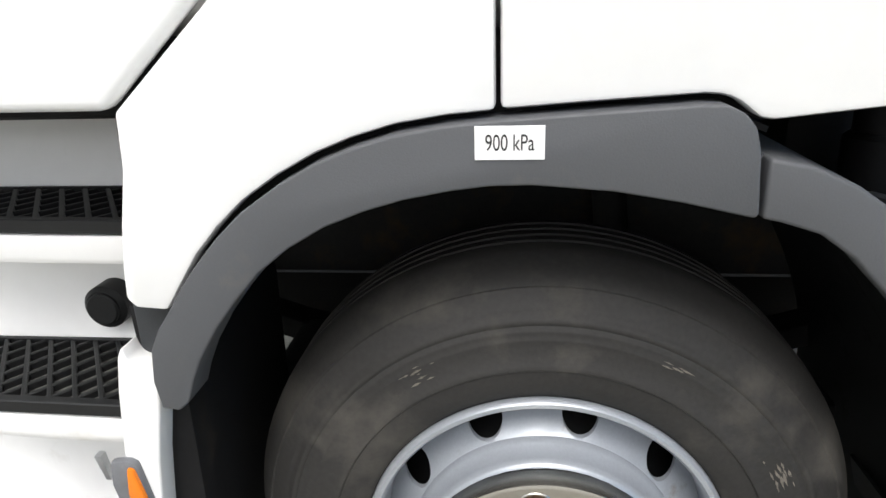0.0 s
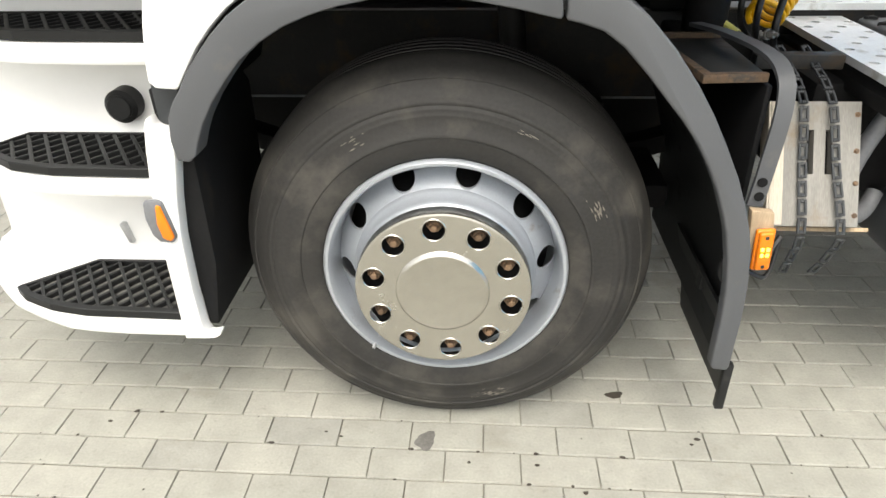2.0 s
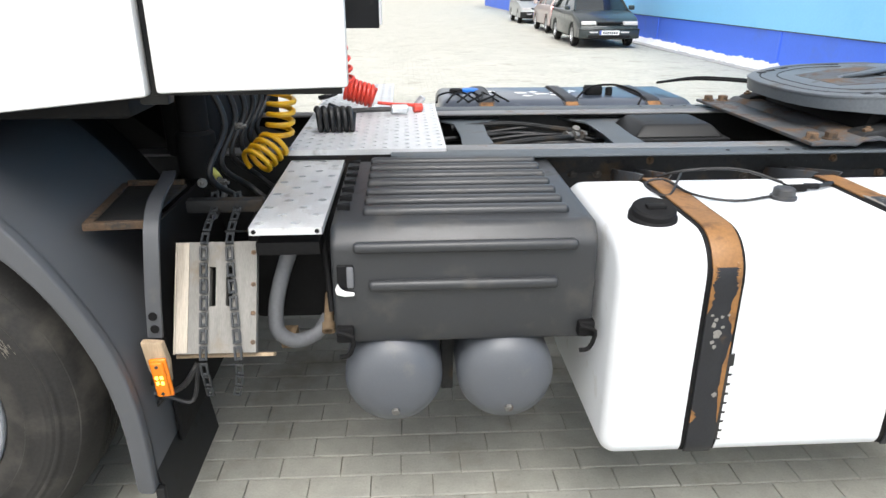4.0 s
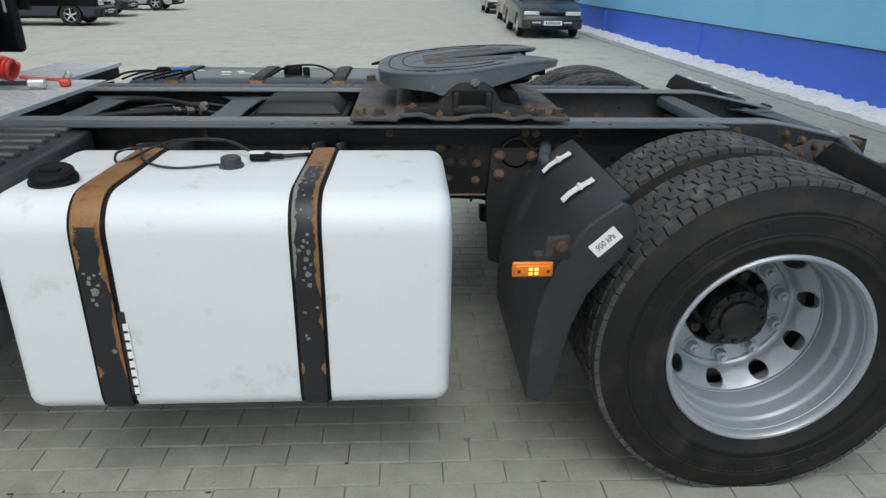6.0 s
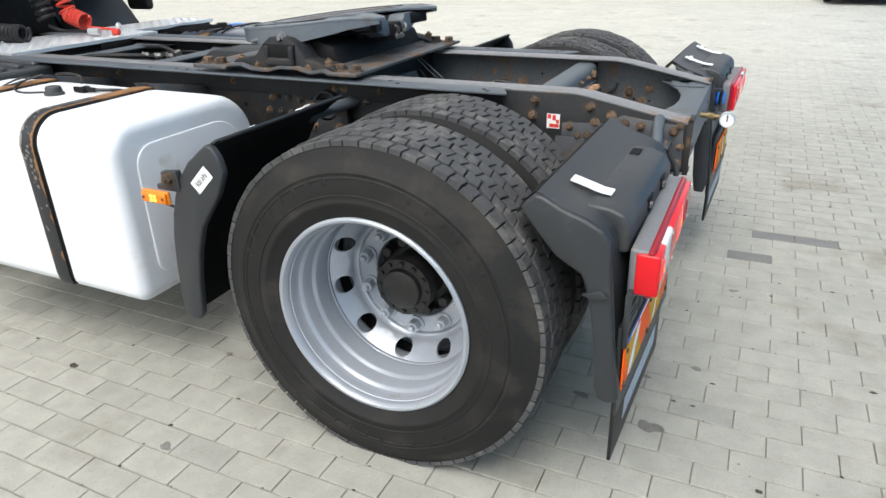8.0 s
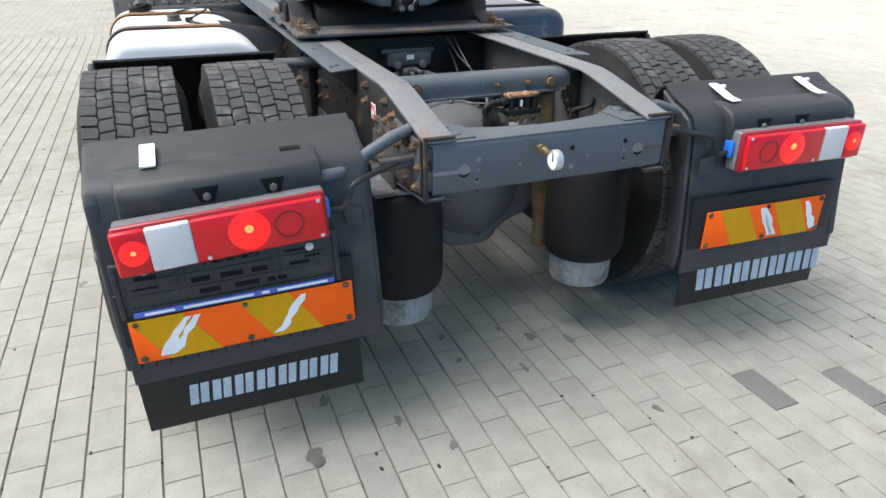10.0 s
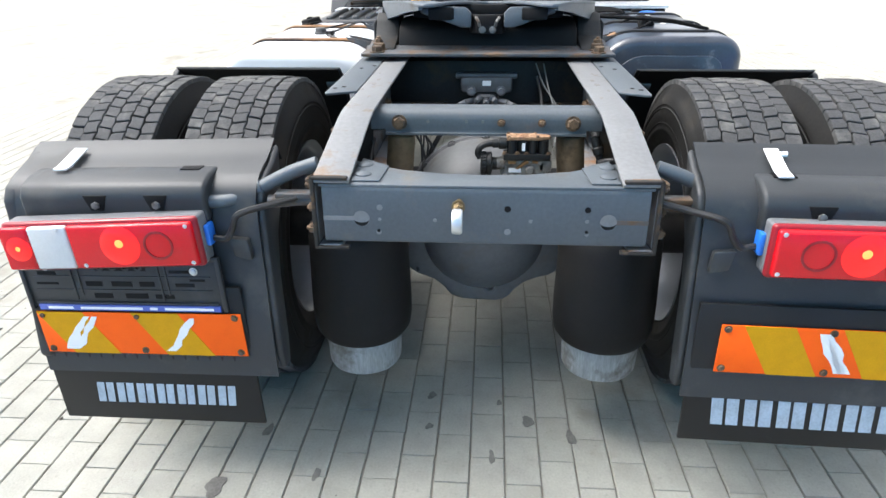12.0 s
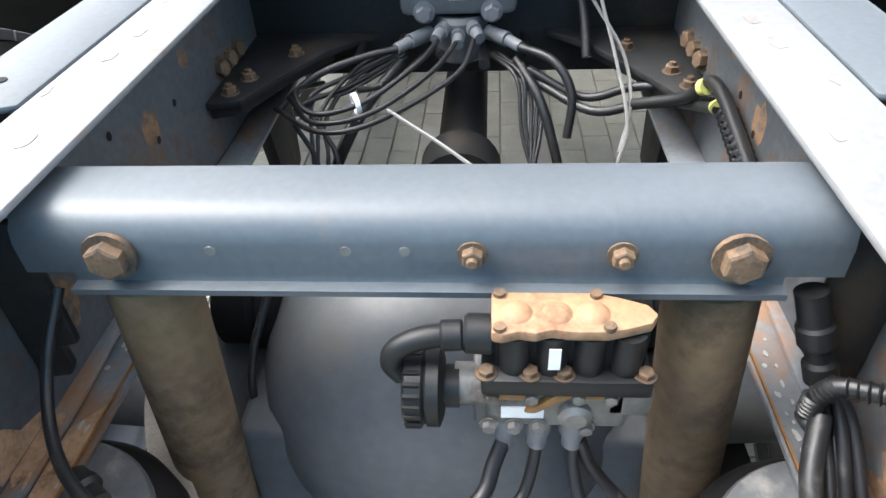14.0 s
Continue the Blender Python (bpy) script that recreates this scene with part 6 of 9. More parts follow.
for z, x0, x1 in ((0.914, 1.215, 1.775), (0.812, 1.250, 1.730)):
    box(bm, x0, x1, -1.120, -1.09, z - 0.014, z + 0.014, 0.011, 3)
pieces("lid_rib", bm, "cover_plastic", bat)
bm = bm_new()
for i in range(7):
    y = -0.95 + i * 0.078
    prism(bm, [(1.165, y), (1.20, y - 0.012), (1.20, y + 0.018)], "xy", 0.955, 0.978, 0.002)
pieces("lid_notch", bm, "pitch", bat)
bm = bm_new()
box(bm, 1.172, 1.214, -1.106, -1.096, 0.802, 0.868, 0.008, 3)
latch = part("lid_latch", bm, "pitch", bat, "black latch recess")
bm = bm_new()
box(bm, 1.196, 1.214, -1.110, -1.100, 0.806, 0.864, 0.006, 3)
part("latch_lever", bm, "pipe", bat, "grey latch lever")
bm = bm_new()
prism(bm, [(1.166, 0.806), (1.170, 0.792), (1.190, 0.786), (1.215, 0.788), (1.214, 0.796), (1.192, 0.799), (1.180, 0.808), (1.174, 0.822)], "xz", -1.116, -1.106, 0.003)
part("latch_clip", bm, "label", bat, "white and pink plastic latch clip")
bm = bm_new()
for x in (1.185, 1.812):
    box(bm, x - 0.022, x + 0.022, -1.118, -1.07, 0.655, 0.70, 0.006)
    tube(bm, [(x - 0.02, -1.12, 0.69), (x + 0.02, -1.125, 0.675), (x + 0.01, -1.12, 0.625), (x - 0.015, -1.115, 0.615)], 0.006, 7, 4)
pieces("hinge", bm, "pitch", bat)
for x in (1.305, 1.612):
    bm = bm_new()
    lathe(bm, [(0, 0.0), (0.05, 0.003), (0.092, 0.014), (0.120, 0.034), (0.132, 0.062), (0.134, 0.09), (0.134, 0.66), (0.12, 0.70), (0.0, 0.72)], (x, -1.125, 0.518), (0, 1, 0), n=48)
    t = part("air_tank", bm, "grey_tank", truck, "round grey compressed air tank")
    bm = bm_new()
    hexagon(bm, (x + 0.004, -1.112, 0.445), (0, -1, -0.3), 0.012, 0.012)
    part("drain_plug", bm, "alu_cast", t)
bm = bm_new()
box(bm, 1.44, 1.475, -0.95, -0.90, 0.40, 0.66, 0.003)
part("tank_bracket", bm, "frame_dark", truck)


# --- fuel tanks ---
def round_section(y0, y1, z0, z1, radii, grow=0.0, n=9):
    """Corners in turn: outer low, outer top, inner top, inner low (y0 outer)."""
    y0, y1, z0, z1 = y0 - grow, y1 + grow, z0 - grow, z1 + grow
    pts = []
    for (cy, cz), a0, r in zip(((y0, z0), (y0, z1), (y1, z1), (y1, z0)), (270, 180, 90, 0), radii):
        r += grow
        sy, sz = (1 if cy == y0 else -1), (1 if cz == z0 else -1)
        for i in range(n):
            a = radians(a0 - 90 * i / (n - 1))
            pts.append((cy + sy * r + r * math.cos(a), cz + sz * r + r * math.sin(a)))
    return pts


SINK = Matrix.Translation((0.006, 0, -0.015))
LOWER = Matrix.Translation((0, 0.03, -0.024))
RAD = (0.055, 0.105, 0.20, 0.12)


def fuel_tank(side, x0, x1, z0, z1, material, straps, label, caps):
    sec = [(side * -y, z) for y, z in round_section(-1.205, -0.515, z0, z1, RAD)]
    bm = bm_new()
    prism(bm, sec, "yz", x0, x1, 0.0)
    ends = [e for e in bm.edges if abs(e.verts[0].co.x - e.verts[1].co.x) < 1e-5]
    bmesh.ops.bevel(bm, geom=ends, offset=0.045, segments=5, affect="EDGES", clamp_overlap=True, profile=0.5)
    tank = part("fuel_tank", bm, material, truck, label, SINK if side < 0 else None, angle=50)
    for x, d in ((x1, 1),):
        bm = bm_new()
        inner = [(side * -y, z) for y, z in round_section(-1.115, -0.600, z0 + 0.085, z1 - 0.085, (0.05, 0.075, 0.15, 0.09))]
        prism(bm, inner, "yz", x - d * 0.004, x + d * 0.005, 0.0045, 3)
        part("end_dish", bm, material, tank, "embossed end of the tank")
    if material == "tank_white":
        ring = bm_new()
        lathe(ring, [(0, 0.0), (0.062, 0.0), (0.062, 0.012), (0.056, 0.016), (0.056, 0.03), (0.05, 0.036), (0, 0.036)], (1.973, side * 1.045, 0.970), (0, side * 0.20, 1), n=40)
        box(ring, 1.95, 2.0, side * 1.040, side * 1.068, 0.998, 1.012, 0.004)
        part("fuel_cap", ring, "pitch", tank, "black ridged fuel cap")
        sens = bm_new()
        lathe(sens, [(0, 0), (0.036, 0), (0.036, 0.010), (0.030, 0.013), (0.029, 0.030), (0.024, 0.034), (0, 0.034)], (2.404, side * 0.890, 0.967), n=28)
        part("level_sensor", sens, "cover_plastic", tank, "dark grey round level sensor cap")
        sens = bm_new()
        box(sens, 2.445, 2.505, side * 0.870, side * 0.835, 0.995, 1.018, 0.006)
        rod(sens, (2.50, side * 0.853, 1.008), (2.545, side * 0.85, 1.006), 0.009, n=12)
        part("sensor_plug", sens, "pitch", tank, m=LOWER)
        sens = bm_new()
        box(sens, 2.440, 2.490, side * 0.868, side * 0.842, 1.0175, 1.0215, 0.002)
        part("plug_label", sens, "label", tank, m=LOWER)
        wire = bm_new()
        tube(wire, [(2.37, side * 0.92, 1.0), (2.25, side * 0.95, 0.998), (2.15, side * 0.90, 1.004), (2.10, side * 0.80, 1.02), (2.04, side * 0.82, 1.01), (2.08, side * 0.90, 1.0), (2.16, side * 0.78, 1.03)], 0.004, 6, 5)
        tube(wire, [(2.46, side * 0.84, 1.010), (2.35, side * 0.76, 1.035), (2.2, side * 0.74, 1.03), (2.12, side * 0.70, 1.0)], 0.005, 6, 5)
        tube(wire, [(2.54, side * 0.85, 1.006), (2.62, side * 0.80, 1.0), (2.60, side * 0.70, 0.97)], 0.007, 6, 5)
        part("sensor_wire", wire, "cable", tank, m=LOWER)
    for sx0, sx1, upper in straps:
        layers = [("strap_rubber", 0.003, 0.010, "pitch", 0.0, 1.0, 0), ("strap", 0.0085, 0.0, "strap", 0.0, upper, 0), ("strap_top", 0.0085, 0.0, "rust_orange", upper, 1.0, 0)]
        if material == "tank_white":
            # worn edges: rust along one side, bare steel along the other
            layers += [("rust_edge", 0.0100, 0.0, "rust_orange", 0.36, upper + 0.01, 1), ("bare_edge", 0.0100, 0.0, "board" if upper > 0.5 else "rust_orange", 0.37, upper + 0.005, -1)]
        rr, chips = random.Random(int(sx0 * 100)), bm_new()
        for name, grow, w, mat, lo, hi, edge in layers:
            pts = round_section(-1.205, -0.515, z0, z1, RAD, grow)[5:26]
            # even steps along the strap from the bottom edge over the top
            line = [Vector((0, side * -y, z)) for y, z in pts]
            lens_ = [0.0]
            for a, b in zip(line, line[1:]):
                lens_.append(lens_[-1] + (b - a).length)
            cut = []
            steps = 40
            for i in range(steps + 1):
                f = (lo + (hi - lo) * i / steps) * lens_[-1]
                for j in range(len(line) - 1):
                    if lens_[j + 1] >= f - 1e-9:
                        u = (f - lens_[j]) / max(lens_[j + 1] - lens_[j], 1e-9)
                        cut.append(line[j].lerp(line[j + 1], min(max(u, 0), 1)))
                        break
            t = bm_new()
            rows = []
            for i, p in enumerate(cut):
                d = (cut[min(i + 1, len(cut) - 1)] - cut[max(i - 1, 0)]).normalized()
                nrm = Vector((0, d.z, -d.y)) * (1 if side < 0 else -1)
                nrm = -nrm if nrm.dot(p - Vector((0, side * 0.89, (z0 + z1) / 2))) < 0 else nrm
                xa, xb = sx0 - w, sx1 + w
                if edge:
                    wide = (0.006 + 0.012 * rr.random()) * (0.25 + 0.75 * math.sin(math.pi * min(1.0, i / 12 + 0.1) / 2))
                    xa, xb = (sx1 - wide, sx1 - 0.0005) if edge > 0 else (sx0 + 0.0005, sx0 + wide)
                soft = min(0.004 + w, (xb - xa) * 0.3)
                rows.append([t.verts.new(Vector((x, p.y, p.z)) + nrm * h) for x, h in ((xa, -0.004), (xa, 0), (xa + soft, 0.0012), (xb - soft, 0.0012), (xb, 0), (xb, -0.004))])
                if name == "strap" and material == "tank_white" and i > 20 and rr.random() < (0.75 if upper > 0.5 else 0.0):
                    # a chip in the paint where the strap bends over the tank's shoulder
                    c, r = Vector((rr.uniform(sx0 + 0.014, sx1 - 0.020), p.y, p.z)), rr.uniform(0.002, 0.0055)
                    ring = [c + Vector((1, 0, 0)) * r * math.cos(k * math.pi / 4) * rr.uniform(0.7, 1.3) + d * r * math.sin(k * math.pi / 4) * rr.uniform(0.7, 1.3) for k in range(8)]
                    tops, feet = [chips.verts.new(q + nrm * 0.0022) for q in ring], [chips.verts.new(q - nrm * 0.001) for q in ring]
                    chips.faces.new(tops)
                    for k in range(8):
                        chips.faces.new((tops[k], feet[k], feet[(k + 1) % 8], tops[(k + 1) % 8]))
            for p, q in zip(rows, rows[1:]):
                for k in range(5):
                    t.faces.new((p[k], p[k + 1], q[k + 1], q[k]))
            bmesh.ops.recalc_face_normals(t, faces=t.faces)
            part(name, t, mat, tank, "worn edge of the strap" if edge else "rusty orange strap end" if mat == "rust_orange" else "chipped black steel tank strap" if mat == "strap" else "")
        if chips.verts:
            bmesh.ops.recalc_face_normals(chips, faces=chips.faces)
            pieces("paint_chip", chips, "board", tank, "pale bare spot on the strap")
        # cradle from the rail
        bm = bm_new()
        for x in (sx0 - 0.006, sx1 + 0.006):
            prism(bm, [(side * 0.396, 0.93), (side * 0.66, 0.985), (side * 0.70, 0.99), (side * 0.60, 0.90), (side * 0.565, 0.60), (side * 0.62, 0.36), (side * 1.10, z0 - 0.012), (side * 1.10, z0 - 0.035), (side * 0.55, z0 - 0.035), (side * 0.396, 0.60)], "yz", x - 0.004, x + 0.004, 0.001)
        part("tank_cradle", bm, "rusty", tank, "rusty steel tank cradle")
    return tank


fuel_tank(-1, 1.850, 3.036, 0.340, 0.969, "tank_white", ((2.072, 2.146, 0.40), (2.622, 2.688, 0.64)), "white painted fuel tank held by two rusty straps", True)
fuel_tank(1, 1.520, 2.790, 0.345, 0.990, "tank_navy", ((1.72, 1.78, 0.85), (2.14, 2.20, 0.85), (2.55, 2.61, 0.85)), "dark grey fuel tank with worn top", False)
# lettering strip by the front strap: unreadable, as bars
bm = bm_new()
box(bm, 2.147, 2.1655, -1.2095, -1.2045, 0.40, 0.66, 0.0)
strip = part("printed_strip", bm, "ink", truck, "black strip with white printing", SINK)
bm = bm_new()
for i in range(8):
    z = 0.615 - i * 0.0285
    box(bm, 2.157, 2.1715, -1.2110, -1.2060, z - 0.010, z + 0.010, 0.0)
pieces("printed_bar", bm, "label", strip)
# chipped paint and bare edges on the straps
rnd = random.Random(14)


def chip(x, z, rx, rz, seed):
    rr = random.Random(seed)
    ring = []
    for i in range(12):
        a = 2 * math.pi * i / 12
        q = 1 + rr.uniform(-0.28, 0.28)
        ring.append((x + rx * q * math.cos(a), z + rz * q * math.sin(a)))
    return ring


def edge_run(x, side_, z0, z1, wide, seed):
    rr = random.Random(seed)
    k = 14
    inner = [(x - side_ * wide * rr.uniform(0.5, 1.0) * math.sin(math.pi * (i + 0.4) / (k + 0.8)), z0 + (z1 - z0) * i / k) for i in range(k + 1)]
    return [(x, z0)] + inner + [(x, z1)]


bare = bm_new()
for i, (x, z, r) in enumerate(((2.086, 0.775, 0.004), (2.098, 0.762, 0.005), (2.112, 0.770, 0.004), (2.094, 0.748, 0.006), (2.118, 0.742, 0.005), (2.106, 0.722, 0.011), (2.096, 0.700, 0.005), (2.104, 0.686, 0.006), (2.128, 0.775, 0.004), (2.126, 0.545, 0.007),
                               (2.648, 0.845, 0.005), (2.662, 0.830, 0.006), (2.655, 0.810, 0.007), (2.666, 0.795, 0.005), (2.650, 0.785, 0.004), (2.658, 0.768, 0.008), (2.645, 0.750, 0.004), (2.660, 0.735, 0.006), (2.652, 0.862, 0.005), (2.642, 0.655, 0.005), (2.646, 0.575, 0.005), (2.642, 0.585, 0.004), (2.676, 0.67, 0.005))):
    prism(bare, chip(x, z, r, r * rnd.uniform(0.8, 1.3), i), "xz", -1.2140, -1.2150, 0.0)
pieces("paint_chip", bare, "board", truck, "pale bare spot on the strap", SINK)
bare = bm_new()
for i, (x, d, z0, z1, w) in enumerate(((2.146, 1, 0.46, 0.70, 0.016), (2.072, -1, 0.46, 0.50, 0.018), (2.146, 1, 0.72, 0.86, 0.022), (2.072, -1, 0.78, 0.86, 0.016), (2.688, 1, 0.60, 0.66, 0.012), (2.688, 1, 0.70, 0.88, 0.016), (2.688, 1, 0.46, 0.50, 0.016), (2.622, -1, 0.46, 0.50, 0.014))):
    prism(bare, edge_run(x, d, z0, z1, w, i), "xz", -1.2138, -1.2148, 0.0)
pieces("rust_edge", bare, "rust_orange", truck, "rusty bare edge of the strap", SINK)
bare = bm_new()
prism(bare, edge_run(2.622, -1, 0.75, 0.885, 0.012, 31), "xz", -1.2138, -1.2148, 0.0)
part("bare_edge", bare, "board", truck, "bare pale edge of the strap", SINK)
# rust stains on the frame's lower flanges and bare spots on its upper ones
for side in (-1, 1):
    k = 1.0 if side < 0 else 0.45
    bm = bm_new()
    prism(bm, [(4.300 - 0.105 * k, side * 0.3365), (4.300 - 0.085 * k, side * 0.352), (4.300 - 0.075 * k, side * 0.3615), (4.345, side * 0.3615), (4.372, side * 0.350), (4.420, side * 0.347), (4.440, side * 0.3365)], "xy", 0.7206, 0.7220, 0.0)
    prism(bm, [(4.300 - 0.085 * k, side * 0.3660), (4.300 - 0.090 * k, side * 0.3760), (4.300 - 0.070 * k, side * 0.3845), (4.285, side * 0.3845), (4.296, side * 0.3760), (4.284, side * 0.3700), (4.300, side * 0.3650)], "xy", 0.7280, 0.7292, 0.0)
    prism(bm, [(4.300 - 0.095 * k, 0.731), (4.300 - 0.085 * k, 0.742), (4.300 - 0.050 * k, 0.752), (4.262, 0.770), (4.276, 0.782), (4.296, 0.776), (4.306, 0.752), (4.296, 0.731)], "xz", side * 0.3838, side * 0.3846, 0.0)
    pieces("rust_stain", bm, "rust_stain" if side < 0 else "rail_rust", rails[side], "flaky brown rust on the flange")
    bm = bm_new()
    for i, (x, z, a, c) in enumerate(((4.343, 0.843, 0.022, 0.026), (4.396, 0.800, 0.020, 0.026), (4.316, 0.764, 0.022, 0.022), (4.12, 0.80, 0.016, 0.030), (3.86, 0.86, 0.020, 0.026), (3.72, 0.90, 0.016, 0.014))):
        prism(bm, chip(x, z, a, c, 60 + i), "xz", side * 0.3842, side * 0.3848, 0.0)
    pieces("rust_halo", bm, "rail_rust", rails[side], "brown rust halo round a bolt")
    bm = bm_new()
    for i in range(26 if side > 0 else 7):
        x, y = rnd.uniform(4.08, 4.40), rnd.uniform(0.338, 0.360)
        prism(bm, chip(x, side * y, rnd.uniform(0.002, 0.006), rnd.uniform(0.001, 0.0026), 200 + i), "xy", 0.7212 + 0.00003 * i, 0.7222 + 0.00003 * i, 0.0)
    pieces("bare_scratch", bm, "scratch", rails[side], "pale scratch on the flange")
    bm = bm_new()
    for i, (x, y, a, c) in enumerate(((3.93, 0.350, 0.018, 0.012), (3.86, 0.345, 0.016, 0.010), (4.12, 0.335, 0.012, 0.008), (3.74, 0.36, 0.010, 0.008), (4.02, 0.372, 0.012, 0.006))):
        prism(bm, chip(x, side * (y if side > 0 else y + 0.012), a, c * 0.7, 90 + i), "xy", 0.9878, 0.9886, 0.0)
    pieces("bare_spot", bm, "faint_rust", rails[side], "faint rusty spot on the upper flange")
# fittings on top of the far tank
bm = bm_new()
for x, y, r, h in ((1.62, 0.93, 0.035, 0.025), (2.32, 0.86, 0.024, 0.035), (2.40, 0.80, 0.018, 0.045)):
    lathe(bm, [(0, 0), (r, 0), (r, h * 0.8), (r * 0.8, h), (0, h)], (x, y, 0.985), n=20)
box(bm, 2.28, 2.37, 0.80, 0.87, 0.985, 1.035, 0.012)
tube(bm, [(2.2, 0.70, 0.98), (2.3, 0.80, 1.03), (2.45, 0.84, 1.035), (2.55, 0.75, 1.0), (2.5, 0.62, 0.97)], 0.0055, 8, 5)
for k in range(5):
    tube(bm, [(1.50 + 0.05 * k, 0.55, 1.0), (1.52 + 0.07 * k, 0.70, 1.012), (1.6 + 0.05 * k, 0.82, 1.005), (1.66 + 0.05 * k, 0.66, 0.985)], 0.005, 7, 5)
pieces("tank_fitting", bm, "pitch", truck, "black hose or union on the dark tank")
bm = bm_new()
for i, (x, y, a, c) in enumerate(((1.96, 0.90, 0.030, 0.022), (2.03, 0.93, 0.022, 0.016), (2.06, 0.86, 0.035, 0.014), (2.17, 0.90, 0.050, 0.016), (2.24, 0.95, 0.022, 0.014), (1.98, 0.80, 0.026, 0.010), (2.12, 0.82, 0.018, 0.012), (1.78, 0.88, 0.020, 0.030), (1.80, 0.96, 0.030, 0.012))):
    prism(bm, chip(x, y, a, c, 50 + i), "xy", 0.9895, 0.9912, 0.0)
pieces("worn_patch", bm, "label", truck, "white worn paint on the dark tank")
bm = bm_new()
lathe(bm, [(0, 0), (0.048, 0), (0.048, 0.014), (0.040, 0.018), (0, 0.018)], (1.70, 0.98, 0.985), n=24)
part("blue_cap", bm, "blue", truck, "blue filler cap")
# black box and lines between the rails
bm = bm_new()
t = bm_new()
low = [(2.28, 0.00), (2.66, 0.00), (2.66, 0.32), (2.28, 0.32)]
vs = [t.verts.new((x, y, 0.935)) for x, y in low] + [t.verts.new((x + dx, y + dy, 0.985)) for (x, y), (dx, dy) in zip(low, ((0.05, 0.04), (-0.05, 0.04), (-0.05, -0.04), (0.05, -0.04)))]
for f in ((3, 2, 1, 0), (4, 5, 6, 7), (0, 1, 5, 4), (1, 2, 6, 5), (2, 3, 7, 6), (3, 0, 4, 7)):
    t.faces.new([vs[q] for q in f])
bmesh.ops.recalc_face_normals(t, faces=t.faces)
rounded(t, 0.012, 3)
join(bm, t)
control = part("control_box", bm, "black", truck, "dark grey control box with a raised lid between the rails")
bm = bm_new()
box(bm, 2.265, 2.675, -0.015, 0.335, 0.905, 0.936, 0.006)
part("box_base", bm, "black", control, "black base of the box")
rnd = random.Random(8)
for k in range(9):
    y = -0.33 + 0.075 * k
    x0 = 1.5 + rnd.random() * 0.2
    lines("frame_hose", [([(x0, y, 0.90), (x0 + 0.4, y + rnd.uniform(-0.08, 0.08), 0.88 + rnd.random() * 0.05), (x0 + 0.9, y + rnd.uniform(-0.1, 0.1), 0.84), (x0 + 1.5, y * 0.9, 0.82), (x0 + 1.9, y, 0.80)], 0.007 + 0.004 * rnd.random())], "cable", truck, "black hose along the frame")
bm = bm_new()
tube(bm, [(1.55, -0.2, 0.93), (1.75, -0.18, 0.965), (1.95, -0.10, 0.965), (2.02, -0.02, 0.95)], 0.011, 8, 5)
tube(bm, [(1.55, 0.24, 0.94), (1.8, 0.22, 0.96), (2.05, 0.10, 0.95)], 0.011, 8, 5)
pieces("steel_pipe", bm, "frame_dark", truck)
bm = bm_new()
for p in ((1.98, -0.06, 0.962), (2.02, -0.02, 0.955), (2.06, 0.02, 0.95)):
    hexagon(bm, p, (1, 0.6, 0), 0.014, 0.03)
lathe(bm, [(0, 0), (0.016, 0), (0.016, 0.022), (0, 0.026)], (2.06, 0.10, 0.945), (0, -0.5, 1), n=18)
pieces("pipe_union", bm, "alu_cast", truck, "grey pipe union")

# --- coiled lines behind the cab ---
bm = bm_new()
tube(bm, coil((0.98, -0.44, 1.36), (0.94, -0.45, 1.06), 0.040, 9), 0.0085, 8, 0)
tube(bm, coil((0.930, -0.458, 1.040), (0.868, -0.530, 0.985), 0.046, 4), 0.0085, 8, 0)
part("yellow_air_line", bm, "yellow", truck, "coiled yellow air line")
bm = bm_new()
tube(bm, coil((1.03, 0.22, 1.50), (1.10, 0.24, 1.13), 0.042, 9), 0.0085, 8, 0)
tube(bm, coil((1.10, 0.24, 1.115), (1.22, 0.245, 1.075), 0.042, 7), 0.0085, 8, 0)
tube(bm, [(1.235, 0.245, 1.05), (1.30, 0.265, 1.04), (1.36, 0.28, 1.035), (1.40, 0.29, 1.03)], 0.007, 8, 4)
rod(bm, (1.385, 0.285, 1.02), (1.425, 0.295, 1.02), 0.02, n=16, edge=0.005)
red = part("red_air_line", bm, "red_hose", truck, "coiled red air line lying on the deck")
bm = bm_new()
rod(bm, (1.29, 0.20, 1.028), (1.36, 0.215, 1.028), 0.021, n=18, edge=0.005)
rod(bm, (1.40, 0.30, 1.03), (1.43, 0.30, 1.065), 0.015, n=14, edge=0.004)
pieces("line_coupling", bm, "zinc", truck, "metal hose couplings")
bm = bm_new()
tube(bm, coil((0.99, 0.12, 1.45), (1.04, 0.14, 1.10), 0.045, 10), 0.010, 8, 0)
tube(bm, coil((1.02, -0.12, 1.05), (1.16, -0.10, 1.045), 0.040, 6), 0.011, 8, 0)
tube(bm, [(1.04, 0.14, 1.06), (1.10, 0.18, 1.03), (1.2, 0.19, 1.03), (1.30, 0.20, 1.03)], 0.010, 8, 4)
part("black_cable_coil", bm, "cable", truck, "coiled black electric cable")
for k in range(6):
    y = -0.75 + 0.13 * k
    lines("rear_hose", [([(0.80, y, 1.30), (0.84, y + 0.03, 1.15), (0.80, y - 0.04, 1.02), (0.86, y + 0.05, 0.92), (0.95, y, 0.86)], 0.009)], "cable", truck, "black hose behind the cab")
bm = bm_new()
